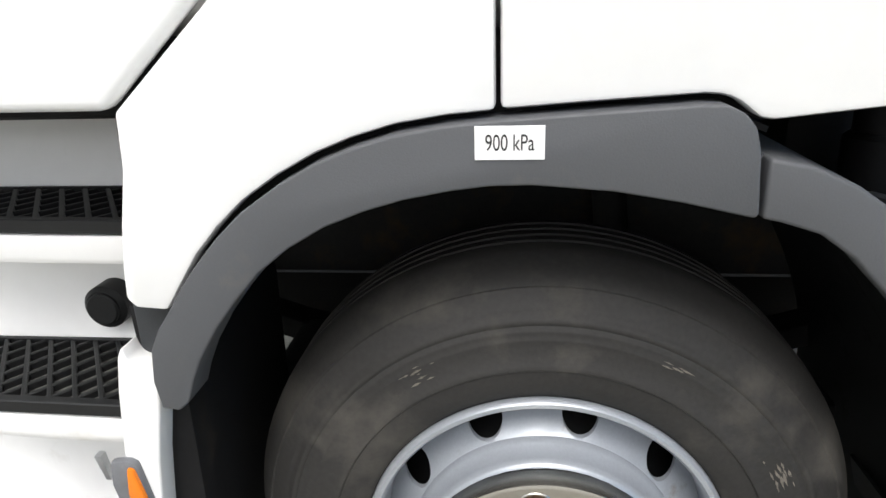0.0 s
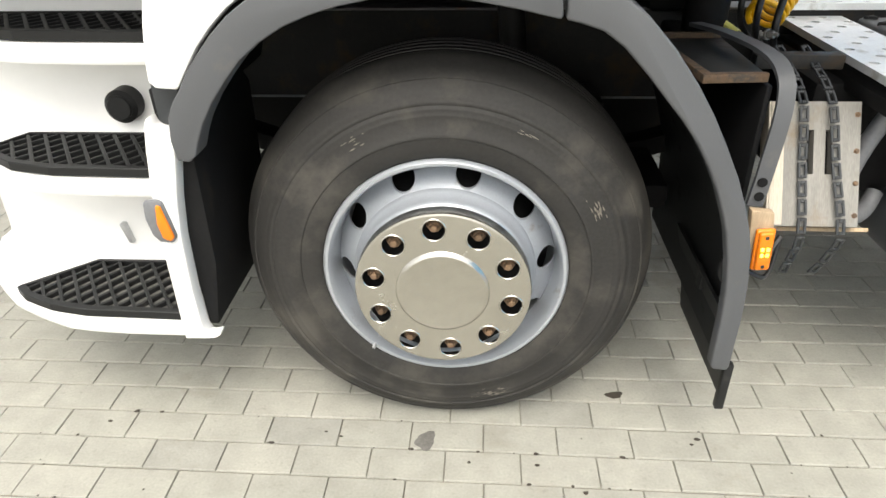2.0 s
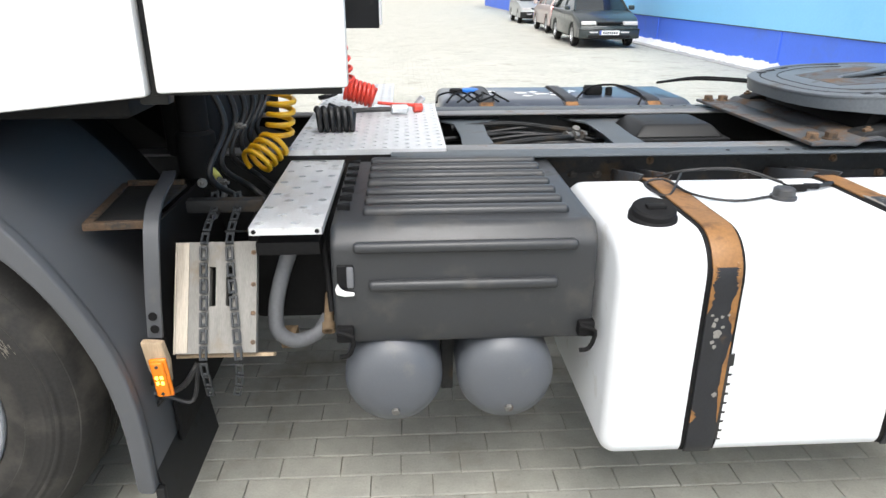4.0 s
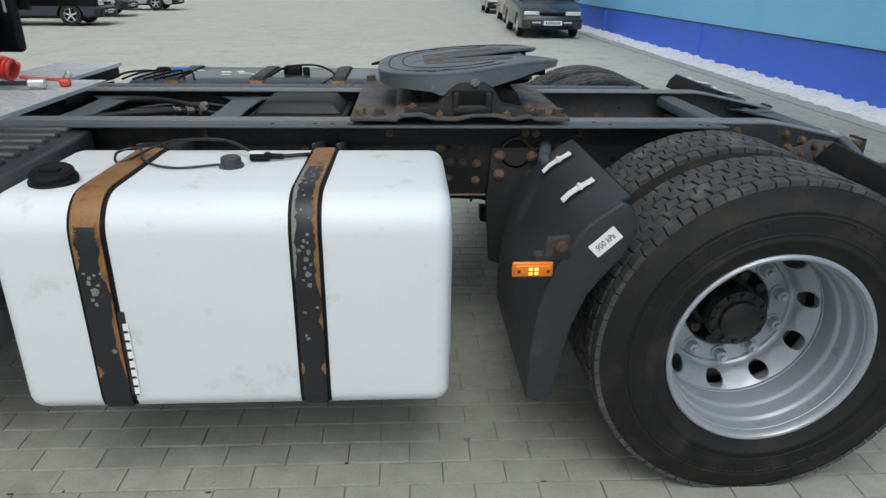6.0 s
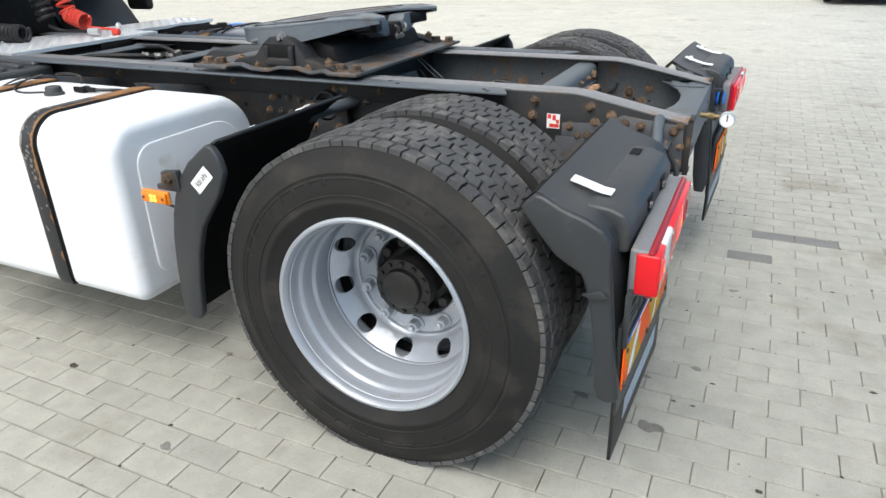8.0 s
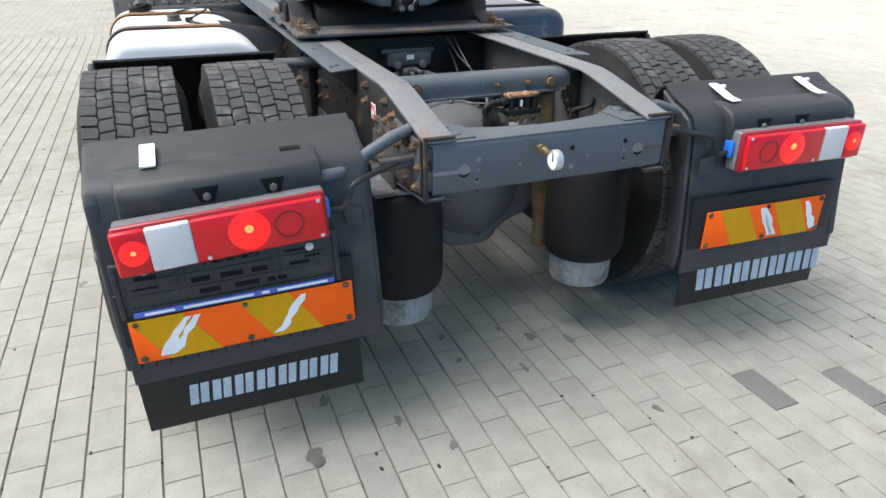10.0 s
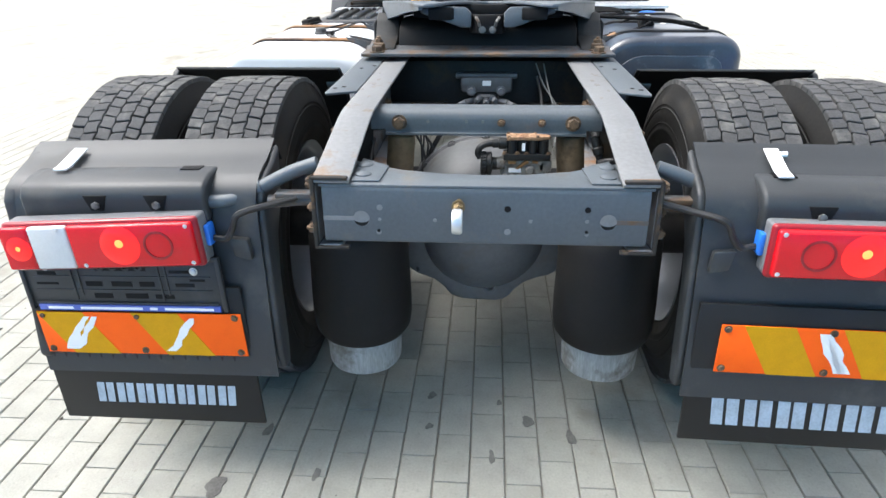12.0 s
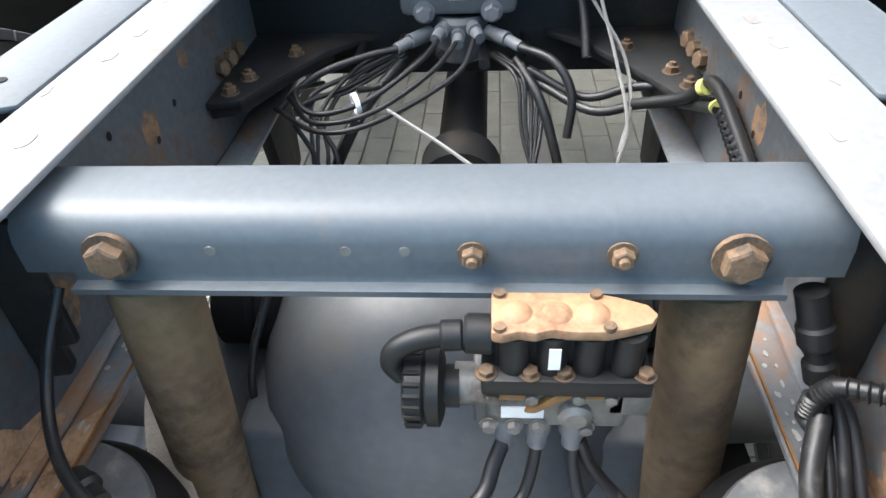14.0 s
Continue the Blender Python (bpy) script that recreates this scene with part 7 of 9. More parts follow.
for p, a in (((0.80, -0.70, 0.975), (1, -0.4, 0)), ((0.78, -0.80, 1.0), (0.6, -1, 0.2)), ((0.84, -0.60, 1.12), (1, 0, 0))):
    hexagon(bm, p, a, 0.010, 0.022, 0.01)
pieces("hose_union", bm, "alu_cast", truck)

# --- guards of the rear wheels ---
FG_OUT = [(3.258, 0.362), (3.258, 0.45), (3.264, 0.55), (3.275, 0.64), (3.292, 0.715), (3.318, 0.785), (3.352, 0.845), (3.392, 0.893), (3.440, 0.930)]
FG_TOP = [(3.440, 0.930), (3.470, 0.950), (3.495, 0.964)]
FG_IN = [(3.522, 0.872), (3.488, 0.80), (3.445, 0.745), (3.405, 0.690), (3.372, 0.60), (3.350, 0.50), (3.336, 0.38), (3.322, 0.358), (3.290, 0.350)]
ASKEW = {-1: Matrix.Translation((4.710, -0.668, 0.778)) @ Matrix.Rotation(radians(-2.8), 4, "Z") @ Matrix.Rotation(radians(2.3), 4, "X") @ Matrix.Translation((-4.706, 0.658, -0.771)),
         1: Matrix.Translation((4.764, 0.612, 0.796)) @ Matrix.Rotation(radians(-2.0), 4, "Z") @ Matrix.Translation((-4.706, -0.658, -0.771))}
LAMP_AT = {-1: Matrix.Translation((4.715, -0.662, 0.769)) @ Matrix.Rotation(radians(-1.2), 4, "Z") @ Matrix.Rotation(radians(3.6), 4, "X") @ Matrix.Translation((-4.706, 0.658, -0.771)), 1: ASKEW[1]}
RG = [(4.438, 0.934), (4.452, 0.928), (4.475, 0.914), (4.51, 0.899), (4.56, 0.884), (4.595, 0.865), (4.612, 0.835), (4.622, 0.76), (4.632, 0.66), (4.645, 0.54), (4.656, 0.42), (4.658, 0.36)]
for s in (-1, 1):
    bm = bm_new()
    sheet(bm, FG_OUT + FG_TOP[1:], s * 0.565, s * 1.212, -0.006)
    fg = part("wheel_guard_front", bm, "guard", truck, "dark grey plastic guard in front of the twin wheels")
    bm = bm_new()
    prism(bm, FG_OUT + [(3.470, 0.952), (3.492, 0.945), (3.512, 0.915)] + FG_IN, "xz", s * 1.206, s * 1.232, 0.008, 3)
    part("guard_flange", bm, "guard", fg, "dark grey side flange")
    bm = bm_new()
    sheet(bm, [(x + 0.010, z - 0.004) for x, z in (FG_OUT + FG_TOP[1:])], s * 0.575, s * 1.204, -0.004)
    sheet(bm, [(3.35, 0.60), (3.42, 0.66), (3.43, 0.40), (3.40, 0.30)], s * 0.60, s * 0.90, 0.006)
    part("guard_lining", bm, "pitch", fg)
    bm = bm_new()
    rod(bm, (3.44, s * 0.395, 0.90), (3.40, s * 0.58, 0.895), 0.022, n=16)
    rod(bm, (3.40, s * 0.57, 0.895), (3.40, s * 0.64, 0.885), 0.018, n=14)
    part("guard_bracket", bm, "frame", fg, "grey tube holding the guard")
    for y, x, z in ((0.72, 3.405, 0.918), (1.01, 3.405, 0.914)):
        bm = bm_new()
        sheet(bm, [(x - 0.035, z - 0.030), (x - 0.015, z - 0.008), (x + 0.01, z + 0.010), (x + 0.035, z + 0.024), (x + 0.050, z + 0.034)], s * (y - 0.015), s * (y + 0.015), 0.004)
        rod(bm, (x + 0.012, s * (y - 0.014), z + 0.014), (x + 0.012, s * (y + 0.014), z + 0.014), 0.007, n=12)
        part("guard_hook", bm, "label", fg, "white metal hook")
    bm = bm_new()
    prism(bm, [(3.285, 0.855), (3.345, 0.862), (3.352, 0.808), (3.275, 0.798)], "xz", s * 1.215, s * 1.238, 0.004)
    part("lamp_bracket", bm, "guard", fg)
    bolts(fg, [(3.318, s * 1.238, 0.838)], (0, s, 0), scale=1.3)
    # rear half
    bm = bm_new()
    sheet(bm, RG, s * 0.535, s * 1.185, 0.006)
    rg = part("wheel_guard_rear", bm, "guard", truck, "dark grey plastic guard behind the twin wheels", ASKEW[s])
    bm = bm_new()
    prism(bm, [(4.400, 0.898), (4.438, 0.934), (4.458, 0.930), (4.50, 0.908), (4.56, 0.888), (4.600, 0.868), (4.620, 0.838), (4.630, 0.71), (4.646, 0.56), (4.668, 0.42), (4.664, 0.404), (4.640, 0.396), (4.612, 0.404), (4.603, 0.44), (4.600, 0.53), (4.584, 0.65), (4.566, 0.725), (4.553, 0.752), (4.520, 0.768), (4.492, 0.785), (4.440, 0.845)], "xz", s * 1.160, s * 1.196, 0.009, 3)
    prism(bm, [(4.560, 0.700), (4.605, 0.722), (4.628, 0.705), (4.600, 0.690)], "xz", s * 1.190, s * 1.204, 0.004, 2)
    part("guard_flange", bm, "guard", rg)
    bm = bm_new()
    sheet(bm, [(x - 0.009, z - 0.005) for x, z in RG], s * 0.54, s * 1.165, 0.003)
    part("guard_lining", bm, "pitch", rg)
    bm = bm_new()
    sheet(bm, [(4.384, 0.866), (4.396, 0.890), (4.416, 0.914), (4.437, 0.9325)], s * 0.545, s * 1.158, 0.004)
    part("guard_lip", bm, "pitch", rg, "black front lip of the guard")
    bm = bm_new()
    prism(bm, [(4.452, 0.926), (4.51, 0.896), (4.56, 0.881), (4.594, 0.862), (4.610, 0.835), (4.620, 0.76), (4.630, 0.66), (4.643, 0.54), (4.652, 0.42), (4.640, 0.37), (4.600, 0.37), (4.585, 0.45), (4.572, 0.62), (4.545, 0.72), (4.490, 0.80)], "xz", s * 0.520, s * 0.540, 0.008, 3)
    part("inner_cheek", bm, "guard", rg, "dark rounded inner side of the guard")
    bm = bm_new()
    prism(bm, [(4.495, 0.880), (4.525, 0.894), (4.555, 0.899), (4.595, 0.896), (4.632, 0.882), (4.648, 0.858), (4.646, 0.790), (4.620, 0.785), (4.60, 0.84)], "xz", s * 0.648, s * 1.125, 0.010, 3)
    part("lamp_housing", bm, "guard", rg, "raised plastic housing above the tail lamp")
    bm = bm_new()
    for y in (0.77, 0.925):
        prism(bm, [(s * (y - 0.030), 0.860), (s * (y + 0.030), 0.860), (s * (y + 0.016), 0.822), (s * (y - 0.016), 0.822)], "yz", 4.640, 4.6495, 0.001)
    pieces("screw_recess", bm, "pitch", rg)
    bm = bm_new()
    for y in (0.77, 0.925):
        hexagon(bm, (4.648, s * y, 0.836), (1, 0, 0), 0.010, 0.008)
    pieces("housing_screw", bm, "alu_cast", rg)
    bm = bm_new()
    box(bm, 4.545, 4.572, s * 0.685, s * 0.735, 0.8965, 0.9005, 0.0)
    part("slot", bm, "pitch", rg)
    for y in ((1.045,) if s < 0 else (0.705, 1.06)):
        bm = bm_new()
        if s < 0:
            sheet(bm, [(4.480, 0.927), (4.520, 0.916), (4.556, 0.9055), (4.582, 0.9025)], s * (y - 0.018), s * (y + 0.018), 0.004)
        else:
            sheet(bm, [(4.468, 0.932), (4.510, 0.918), (4.552, 0.9055), (4.588, 0.9025)], s * (y - 0.016), s * (y + 0.016), 0.004)
            rod(bm, (4.490, s * (y - 0.004), 0.926), (4.490, s * (y + 0.030), 0.928), 0.007, n=12)
        part("guard_clip", bm, "label", rg, "white metal clip")
    bm = bm_new()
    prism(bm, [(s * 0.56, 0.745), (s * 0.61, 0.75), (s * 0.60, 0.70), (s * 0.555, 0.69)], "yz", 4.628, 4.650, 0.006)
    part("guard_pad", bm, "guard", rg)
    bm = bm_new()
    tube(bm, [(4.575, s * 0.40, 0.925), (4.58, s * 0.46, 0.905), (4.59, s * 0.53, 0.872), (4.60, s * 0.58, 0.848), (4.615 + (0.04 if s > 0 else 0), s * 0.61, 0.842), (4.62 + (0.05 if s > 0 else 0), s * 0.67, 0.838)], 0.017, 14, 5)
    lathe(bm, [(0.017, -0.012), (0.021, -0.01), (0.021, 0.01), (0.017, 0.012)], (4.592, s * 0.545, 0.865), (0.1, s * 1, -0.45), n=18)
    brk = part("guard_arm", bm, "frame", truck, "bent grey tube between frame and guard")
    bm = bm_new()
    rod(bm, (4.60, s * 0.40, 0.845), (4.60, s * 0.52, 0.835), 0.016, n=14)
    box(bm, 4.585, 4.62, s * 0.40, s * 0.50, 0.85, 0.862, 0.002)
    part("bracket_lug", bm, "rusty", truck)
    bolts(truck, [(4.640, s * 0.398, 0.905), (4.645, s * 0.398, 0.840), (4.640, s * 0.398, 0.79)], (0, s, 0), scale=0.85)
    # tail lamp
    lo, hi = 0.658, 1.144
    bm = bm_new()
    box(bm, 4.634, 4.680, s * lo, s * hi, 0.708, 0.832, 0.008, 3)
    tl = part("tail_lamp", bm, "pipe", truck, "long red tail lamp, lit", LAMP_AT[s])
    out = hi - lo
    bm = bm_new()
    box(bm, 4.673, 4.693, s * lo, s * (hi + 0.004), 0.706, 0.834, 0.012, 3)
    part("lamp_rim", bm, "red_dark", tl, "dark red lens rim")
    for name, f0, f1, mat in (("red_lens", 0.02, 0.655, "red"), ("clear_lens", 0.655, 0.86, "clear"), ("outer_lens", 0.86, 1.012, "red")):
        bm = bm_new()
        box(bm, 4.650 if f1 > 0.9 else 4.685, 4.706, s * (lo + f0 * out), s * (lo + f1 * out), 0.715, 0.825, 0.007, 3)
        part(name, bm, mat, tl, "white reversing lens" if mat == "clear" else "red lens")
    bm = bm_new()
    for f, r in ((0.20, 0.036),):
        lathe(bm, [(r * 0.86, 0), (r, 0), (r, 0.003), (r * 0.86, 0.003)], (4.705, s * (lo + f * out), 0.771), (1, 0, 0), n=36, loop=True)
    pieces("lens_ring", bm, "red_dark", tl)
    bm = bm_new()
    lathe(bm, [(0, 0.004), (0.026, 0.0035), (0.046, 0.0015), (0.050, 0), (0, 0)], (4.7055, s * (lo + 0.395 * out), 0.773), (1, 0, 0), n=32)
    lathe(bm, [(0, 0.004), (0.022, 0.0035), (0.030, 0.001), (0.032, 0), (0, 0)], (4.7055, s * (lo + 0.925 * out), 0.771), (1, 0, 0), n=24)
    pieces("lit_lens", bm, "red_lit", tl, "glowing red lens")
    bm = bm_new()
    lathe(bm, [(0, 0.0052), (0.008, 0.005), (0.011, 0.0035), (0, 0.0035)], (4.7055, s * (lo + 0.395 * out), 0.779), (1, 0, 0), n=20)
    lathe(bm, [(0, 0.0052), (0.005, 0.005), (0.007, 0.003), (0, 0.003)], (4.7055, s * (lo + 0.925 * out), 0.773), (1, 0, 0), n=16)
    pieces("bulb", bm, "bulb", tl)
    bm = bm_new()
    for f in (0.045, 0.60, 0.70):
        for z in (0.731, 0.824):
            if (f == 0.60) == (z < 0.8) or f == 0.045:
                hexagon(bm, (4.7055, s * (lo + f * out), z - 0.007), (1, 0, 0), 0.004, 0.003)
    pieces("lens_screw", bm, "zinc", tl)
    bm = bm_new()
    box(bm, 4.628, 4.664, s * (lo - 0.012), s * (lo + 0.004), 0.746, 0.800, 0.006)
    part("blue_plug", bm, "blue", tl, "blue electric plug")
    bm = bm_new()
    tube(bm, [(4.645, s * (lo - 0.012), 0.761), (4.65, s * (lo - 0.045), 0.760), (4.65, s * (lo - 0.065), 0.785), (4.65, s * (lo - 0.085), 0.82), (4.62, s * (lo - 0.15), 0.83), (4.60, s * 0.44, 0.84)], 0.008, 8, 5)
    part("lamp_cable", bm, "cable", tl)
    # hazard marking board
    lo, hi, z0, z1 = (0.606, 1.164, 0.424, 0.548) if s < 0 else (0.602, 1.100, 0.440, 0.570)
    bm = bm_new()
    box(bm, 4.664, 4.668, s * lo, s * hi, z0, z1, 0.001)
    hz = part("marking_board", bm, "refl_o", truck, "orange and yellow striped reflective board, foil torn in places", ASKEW[s])
    w = hi - lo
    bm = bm_new()
    for k in range(2):
        a = lo + w * (0.16 + 0.47 * k) if s < 0 else lo + w * (0.10 + 0.44 * k)
        wide, lean = w * 0.23, w * 0.14
        if s < 0:
            pts = [(a + lean, z1), (a + lean + wide, z1), (a + wide, z0), (a, z0)]
            pts = [(-y, z) for y, z in pts]
        else:
            pts = [(a, z1), (a + wide, z1), (a + wide + lean, z0), (a + lean, z0)]
        prism(bm, pts, "yz", 4.6675, 4.6692, 0.0)
    pieces("yellow_stripe", bm, "refl_y", hz, "yellow stripe")
    bm = bm_new()
    for y0, zz in ((0.30, 0.5), (0.78, 0.5), (0.82, 0.3)):
        rr = random.Random(int(y0 * 100) + (3 if s > 0 else 0))
        cy = lo + w * (y0 if s < 0 else 1.0 - y0 * 0.75 + 0.12)
        left, right = [], []
        for k in range(7):
            f = k / 6
            yy = s * cy + (-(f - 0.5) * 0.055 if s > 0 else (f - 0.5) * 0.075)
            left.append((yy - 0.005 - rr.random() * 0.014 * (1.4 - f), z0 + 0.012 + f * (z1 - z0 - 0.024)))
            right.append((yy + 0.005 + rr.random() * 0.016 * (1.4 - f), z0 + 0.012 + f * (z1 - z0 - 0.024)))
        prism(bm, left + right[::-1], "yz", 4.669, 4.6698, 0.0)
    pieces("torn_patch", bm, "label", hz, "white torn patch in the foil")
    bm = bm_new()
    for f in (0.03, 0.5, 0.97):
        for z in (z0 + 0.012, z1 - 0.010):
            hexagon(bm, (4.668, s * (lo + f * w), z), (1, 0, 0), 0.007, 0.006)
    pieces("board_screw", bm, "rust", hz)
    # mud flap with plain bars in place of lettering
    bm = bm_new()
    box(bm, 4.650, 4.660, s * (0.598 if s < 0 else 0.548), s * (1.182 if s < 0 else 1.145), 0.200 if s < 0 else 0.225, 0.62, 0.003)
    flap = part("mud_flap", bm, "black", truck, "black rubber mud flap with silver printing", ASKEW[s])
    bm = bm_new()
    for k in range(16 if s < 0 else 0):
        y = 0.645 + 0.034 * k
        box(bm, 4.658, 4.6625, s * y, s * (y + 0.006), 0.37, 0.425, 0.001)
    pieces("flap_rib", bm, "black", flap)
    bm = bm_new()
    lo, hi, z0, z1 = (0.664, 1.072, 0.258, 0.322) if s < 0 else (0.612, 1.165, 0.278, 0.362)
    for k in range(14):
        f0 = (k + (0.06 if k % 2 else 0.14)) / 14
        f1 = (k + (0.80 if k % 2 else 0.86)) / 14
        ya, yb = lo + (hi - lo) * f0, lo + (hi - lo) * f1
        lean = -s * 0.004
        prism(bm, [(s * ya - lean, z0), (s * yb - lean, z0), (s * yb + lean, z1), (s * ya + lean, z1)], "yz", 4.6602, 4.6612, 0.0)
    pieces("printed_bar", bm, "silver_ink", flap, "silver printed bars")

# number plate holder on the near guard, empty
bm = bm_new()
box(bm, 4.6580, 4.6660, -1.165, -0.640, 0.562, 0.702, 0.003)
holder = part("plate_holder", bm, "guard", truck, "empty black number plate holder", ASKEW[-1])
bm = bm_new()
for y0, y1, z0, z1 in ((-1.172, -0.634, 0.694, 0.706), (-1.172, -1.160, 0.556, 0.700), (-0.646, -0.634, 0.556, 0.700), (-1.150, -0.655, 0.574, 0.580)):
    box(bm, 4.6580, 4.6715, y0, y1, z0, z1, 0.003)
for y in (-1.035, -0.80):
    box(bm, 4.6660, 4.6690, y, y + 0.005, 0.585, 0.690, 0.001)
    box(bm, 4.6660, 4.6690, y + 0.018, y + 0.023, 0.600, 0.690, 0.001)
for z in (0.612, 0.650):
    box(bm, 4.6660, 4.6682, -1.140, -0.665, z, z + 0.004, 0.001)
part("holder_frame", bm, "guard", holder)
bm = bm_new()
for y, z, a, h in ((-1.125, 0.655, 0.05, 0.010), (-1.135, 0.628, 0.06, 0.006), (-1.00, 0.624, 0.045, 0.014), (-0.93, 0.624, 0.055, 0.014), (-0.855, 0.624, 0.04, 0.014), (-0.76, 0.624, 0.05, 0.010),
                   (-0.77, 0.662, 0.06, 0.008), (-0.72, 0.640, 0.04, 0.006), (-0.985, 0.590, 0.05, 0.014), (-0.90, 0.590, 0.06, 0.014), (-0.82, 0.590, 0.05, 0.012), (-0.965, 0.668, 0.135, 0.024)):
    box(bm, 4.6655, 4.6667, y, y + a, z, z + h, 0.0)
pieces("holder_slot", bm, "pitch", holder)
bm = bm_new()
for k in range(4):
    lathe(bm, [(0.006, 0), (0.011, 0), (0.011, 0.003), (0.006, 0.003)], (4.6665, -0.950 + 0.034 * k, 0.680), (1, 0, 0), n=16, loop=True)
pieces("holder_ring", bm, "guard", holder)
bm = bm_new()
box(bm, 4.6660, 4.6720, -1.145, -0.652, 0.556, 0.572, 0.001)
part("holder_strip", bm, "blue_ink", holder, "blue strip with printing")
bm = bm_new()
for y0, y1 in ((-1.12, -1.05), (-1.03, -0.86), (-0.84, -0.82), (-0.80, -0.67)):
    box(bm, 4.6720, 4.6726, y0, y1, 0.560, 0.567, 0.0)
pieces("printed_bar", bm, "label", holder)
bm = bm_new()
for y, z in ((-0.705, 0.668), (-1.10, 0.678)):
    hexagon(bm, (4.6665, y, z), (1, 0, 0), 0.008, 0.005)
pieces("holder_screw", bm, "zinc", holder)

# label and lamps on the front guards of the twin wheels
bm = bm_new()
box(bm, -0.042, 0.042, -0.021, 0.021, 0, 0.0012, 0.0)
m = Matrix.Translation((3.438, -1.2322, 0.845)) @ Matrix.Rotation(radians(-44), 4, "Y") @ pose(0, 0, 0, 90)
lab = part("pressure_label", bm, "label", truck, "white label reading 900 kPa", m)
words("900 kPa", 0.023, "ink", lab, Matrix.Translation((0, 0, 0.0016)) @ Matrix.Diagonal((0.80, 1.05, 1, 1)))
marker_lamp(pose(3.25, -1.232, 0.772, 90), "amber marker lamp, lit, on the guard")
marker_lamp(pose(3.25, 1.232, 0.772, 90, 0, 180), "amber marker lamp on the guard")
bm = bm_new()
box(bm, 3.255, 3.345, -1.234, -1.205, 0.795, 0.812, 0.003)
tube(bm, [(3.20, -1.225, 0.77), (3.22, -1.20, 0.74), (3.28, -1.19, 0.72)], 0.005, 7, 4)
part("lamp_arm", bm, "guard", truck)

# --- valve unit and hoses behind the cross member ---
bm = bm_new()
prism(bm, [(4.223, 0.060), (4.268, 0.060), (4.270, 0.068), (4.266, 0.080), (4.268, 0.092), (4.264, 0.104), (4.266, 0.118), (4.266, 0.146), (4.262, 0.160), (4.256, 0.178), (4.246, 0.184), (4.236, 0.178), (4.228, 0.158), (4.223, 0.140)], "xy", 0.905, 0.915, 0.002)
valve = part("valve_block", bm, "copper", truck, "air suspension valve with a corroded orange cover", Matrix.Translation((0, 0, -0.006)))
bm = bm_new()
for y in (0.078, 0.108, 0.136):
    lathe(bm, [(0, 0.0195), (0.006, 0.019), (0.011, 0.016), (0.013, 0.014), (0, 0.0135)], (4.246, y, 0.901), n=20)
pieces("cover_dome", bm, "copper", valve)
bm = bm_new()
for x, y in ((4.264, 0.066), (4.262, 0.146), (4.227, 0.066), (4.227, 0.140)):
    rod(bm, (x, y, 0.914), (x, y, 0.9185), 0.0048, n=10)
pieces("cover_screw", bm, "rust", valve)
bm = bm_new()
box(bm, 4.224, 4.258, 0.062, 0.178, 0.866, 0.906, 0.003)
part("solenoid", bm, "pitch", valve, "black solenoid housing")
bm = bm_new()
for k in range(4):
    lathe(bm, [(0, 0.866), (0.0125, 0.866), (0.0125, 0.904), (0, 0.904)], (4.254, 0.078 + 0.0285 * k, 0), n=20)
pieces("solenoid_coil", bm, "black", valve)
bm = bm_new()
box(bm, 4.2672, 4.2682, 0.103, 0.112, 0.876, 0.898, 0.0)
part("valve_label", bm, "label", valve)
bm = bm_new()
box(bm, 4.220, 4.272, 0.052, 0.184, 0.848, 0.866, 0.003)
part("valve_flange", bm, "black", valve)
bm = bm_new()
for y in (0.056, 0.090, 0.116, 0.178):
    hexagon(bm, (4.264, y, 0.866), (0, 0, 1), 0.0065, 0.006)
pieces("flange_bolt", bm, "rust", valve)
bm = bm_new()
box(bm, 4.215, 4.262, 0.056, 0.172, 0.796, 0.849, 0.007, 3)
box(bm, 4.215, 4.256, 0.045, 0.075, 0.788, 0.850, 0.006)
box(bm, 4.225, 4.262, 0.150, 0.190, 0.812, 0.846, 0.006)
rod(bm, (4.245, 0.055, 0.832), (4.245, 0.030, 0.832), 0.018, n=18)
lathe(bm, [(0, 0), (0.014, 0), (0.014, 0.008), (0.009, 0.012), (0, 0.012)], (4.260, 0.128, 0.818), (1, 0, 0), n=18)
part("valve_body", bm, "alu_cast", valve, "corroded aluminium valve body")
bm = bm_new()
for a, b, c, d in ((0.060, 0.092, 0.836, 0.847), (0.112, 0.160, 0.838, 0.848)):
    box(bm, 4.258, 4.267, a, b, c, d, 0.003)
prism(bm, [(0.086, 0.822), (0.096, 0.822), (0.124, 0.842), (0.122, 0.848), (0.112, 0.846)], "yz", 4.260, 4.268, 0.002)
pieces("rusty_clamp", bm, "rust_orange", valve, "rusty steel clamp")
bm = bm_new()
box(bm, 4.2615, 4.2635, 0.068, 0.103, 0.811, 0.824, 0.0)
part("foil_label", bm, "label", valve, "torn silver label")
bm = bm_new()
for y, z in ((0.061, 0.841), (0.092, 0.841), (0.129, 0.842), (0.154, 0.842), (0.079, 0.803), (0.099, 0.803), (0.138, 0.803), (0.058, 0.803)):
    hexagon(bm, (4.264, y, z), (1, 0, 0), 0.0058, 0.007)
pieces("body_bolt", bm, "alu_cast", valve)
bm = bm_new()
for y in (0.072, 0.100, 0.130):
    lathe(bm, [(0, 0.0), (0.013, 0.0), (0.012, 0.018), (0.009, 0.024), (0.009, 0.034), (0, 0.034)], (4.250, y, 0.800), (0.15, 0, -1), n=18)
pieces("outlet", bm, "pipe", valve, "grey plastic outlet")
bm = bm_new()
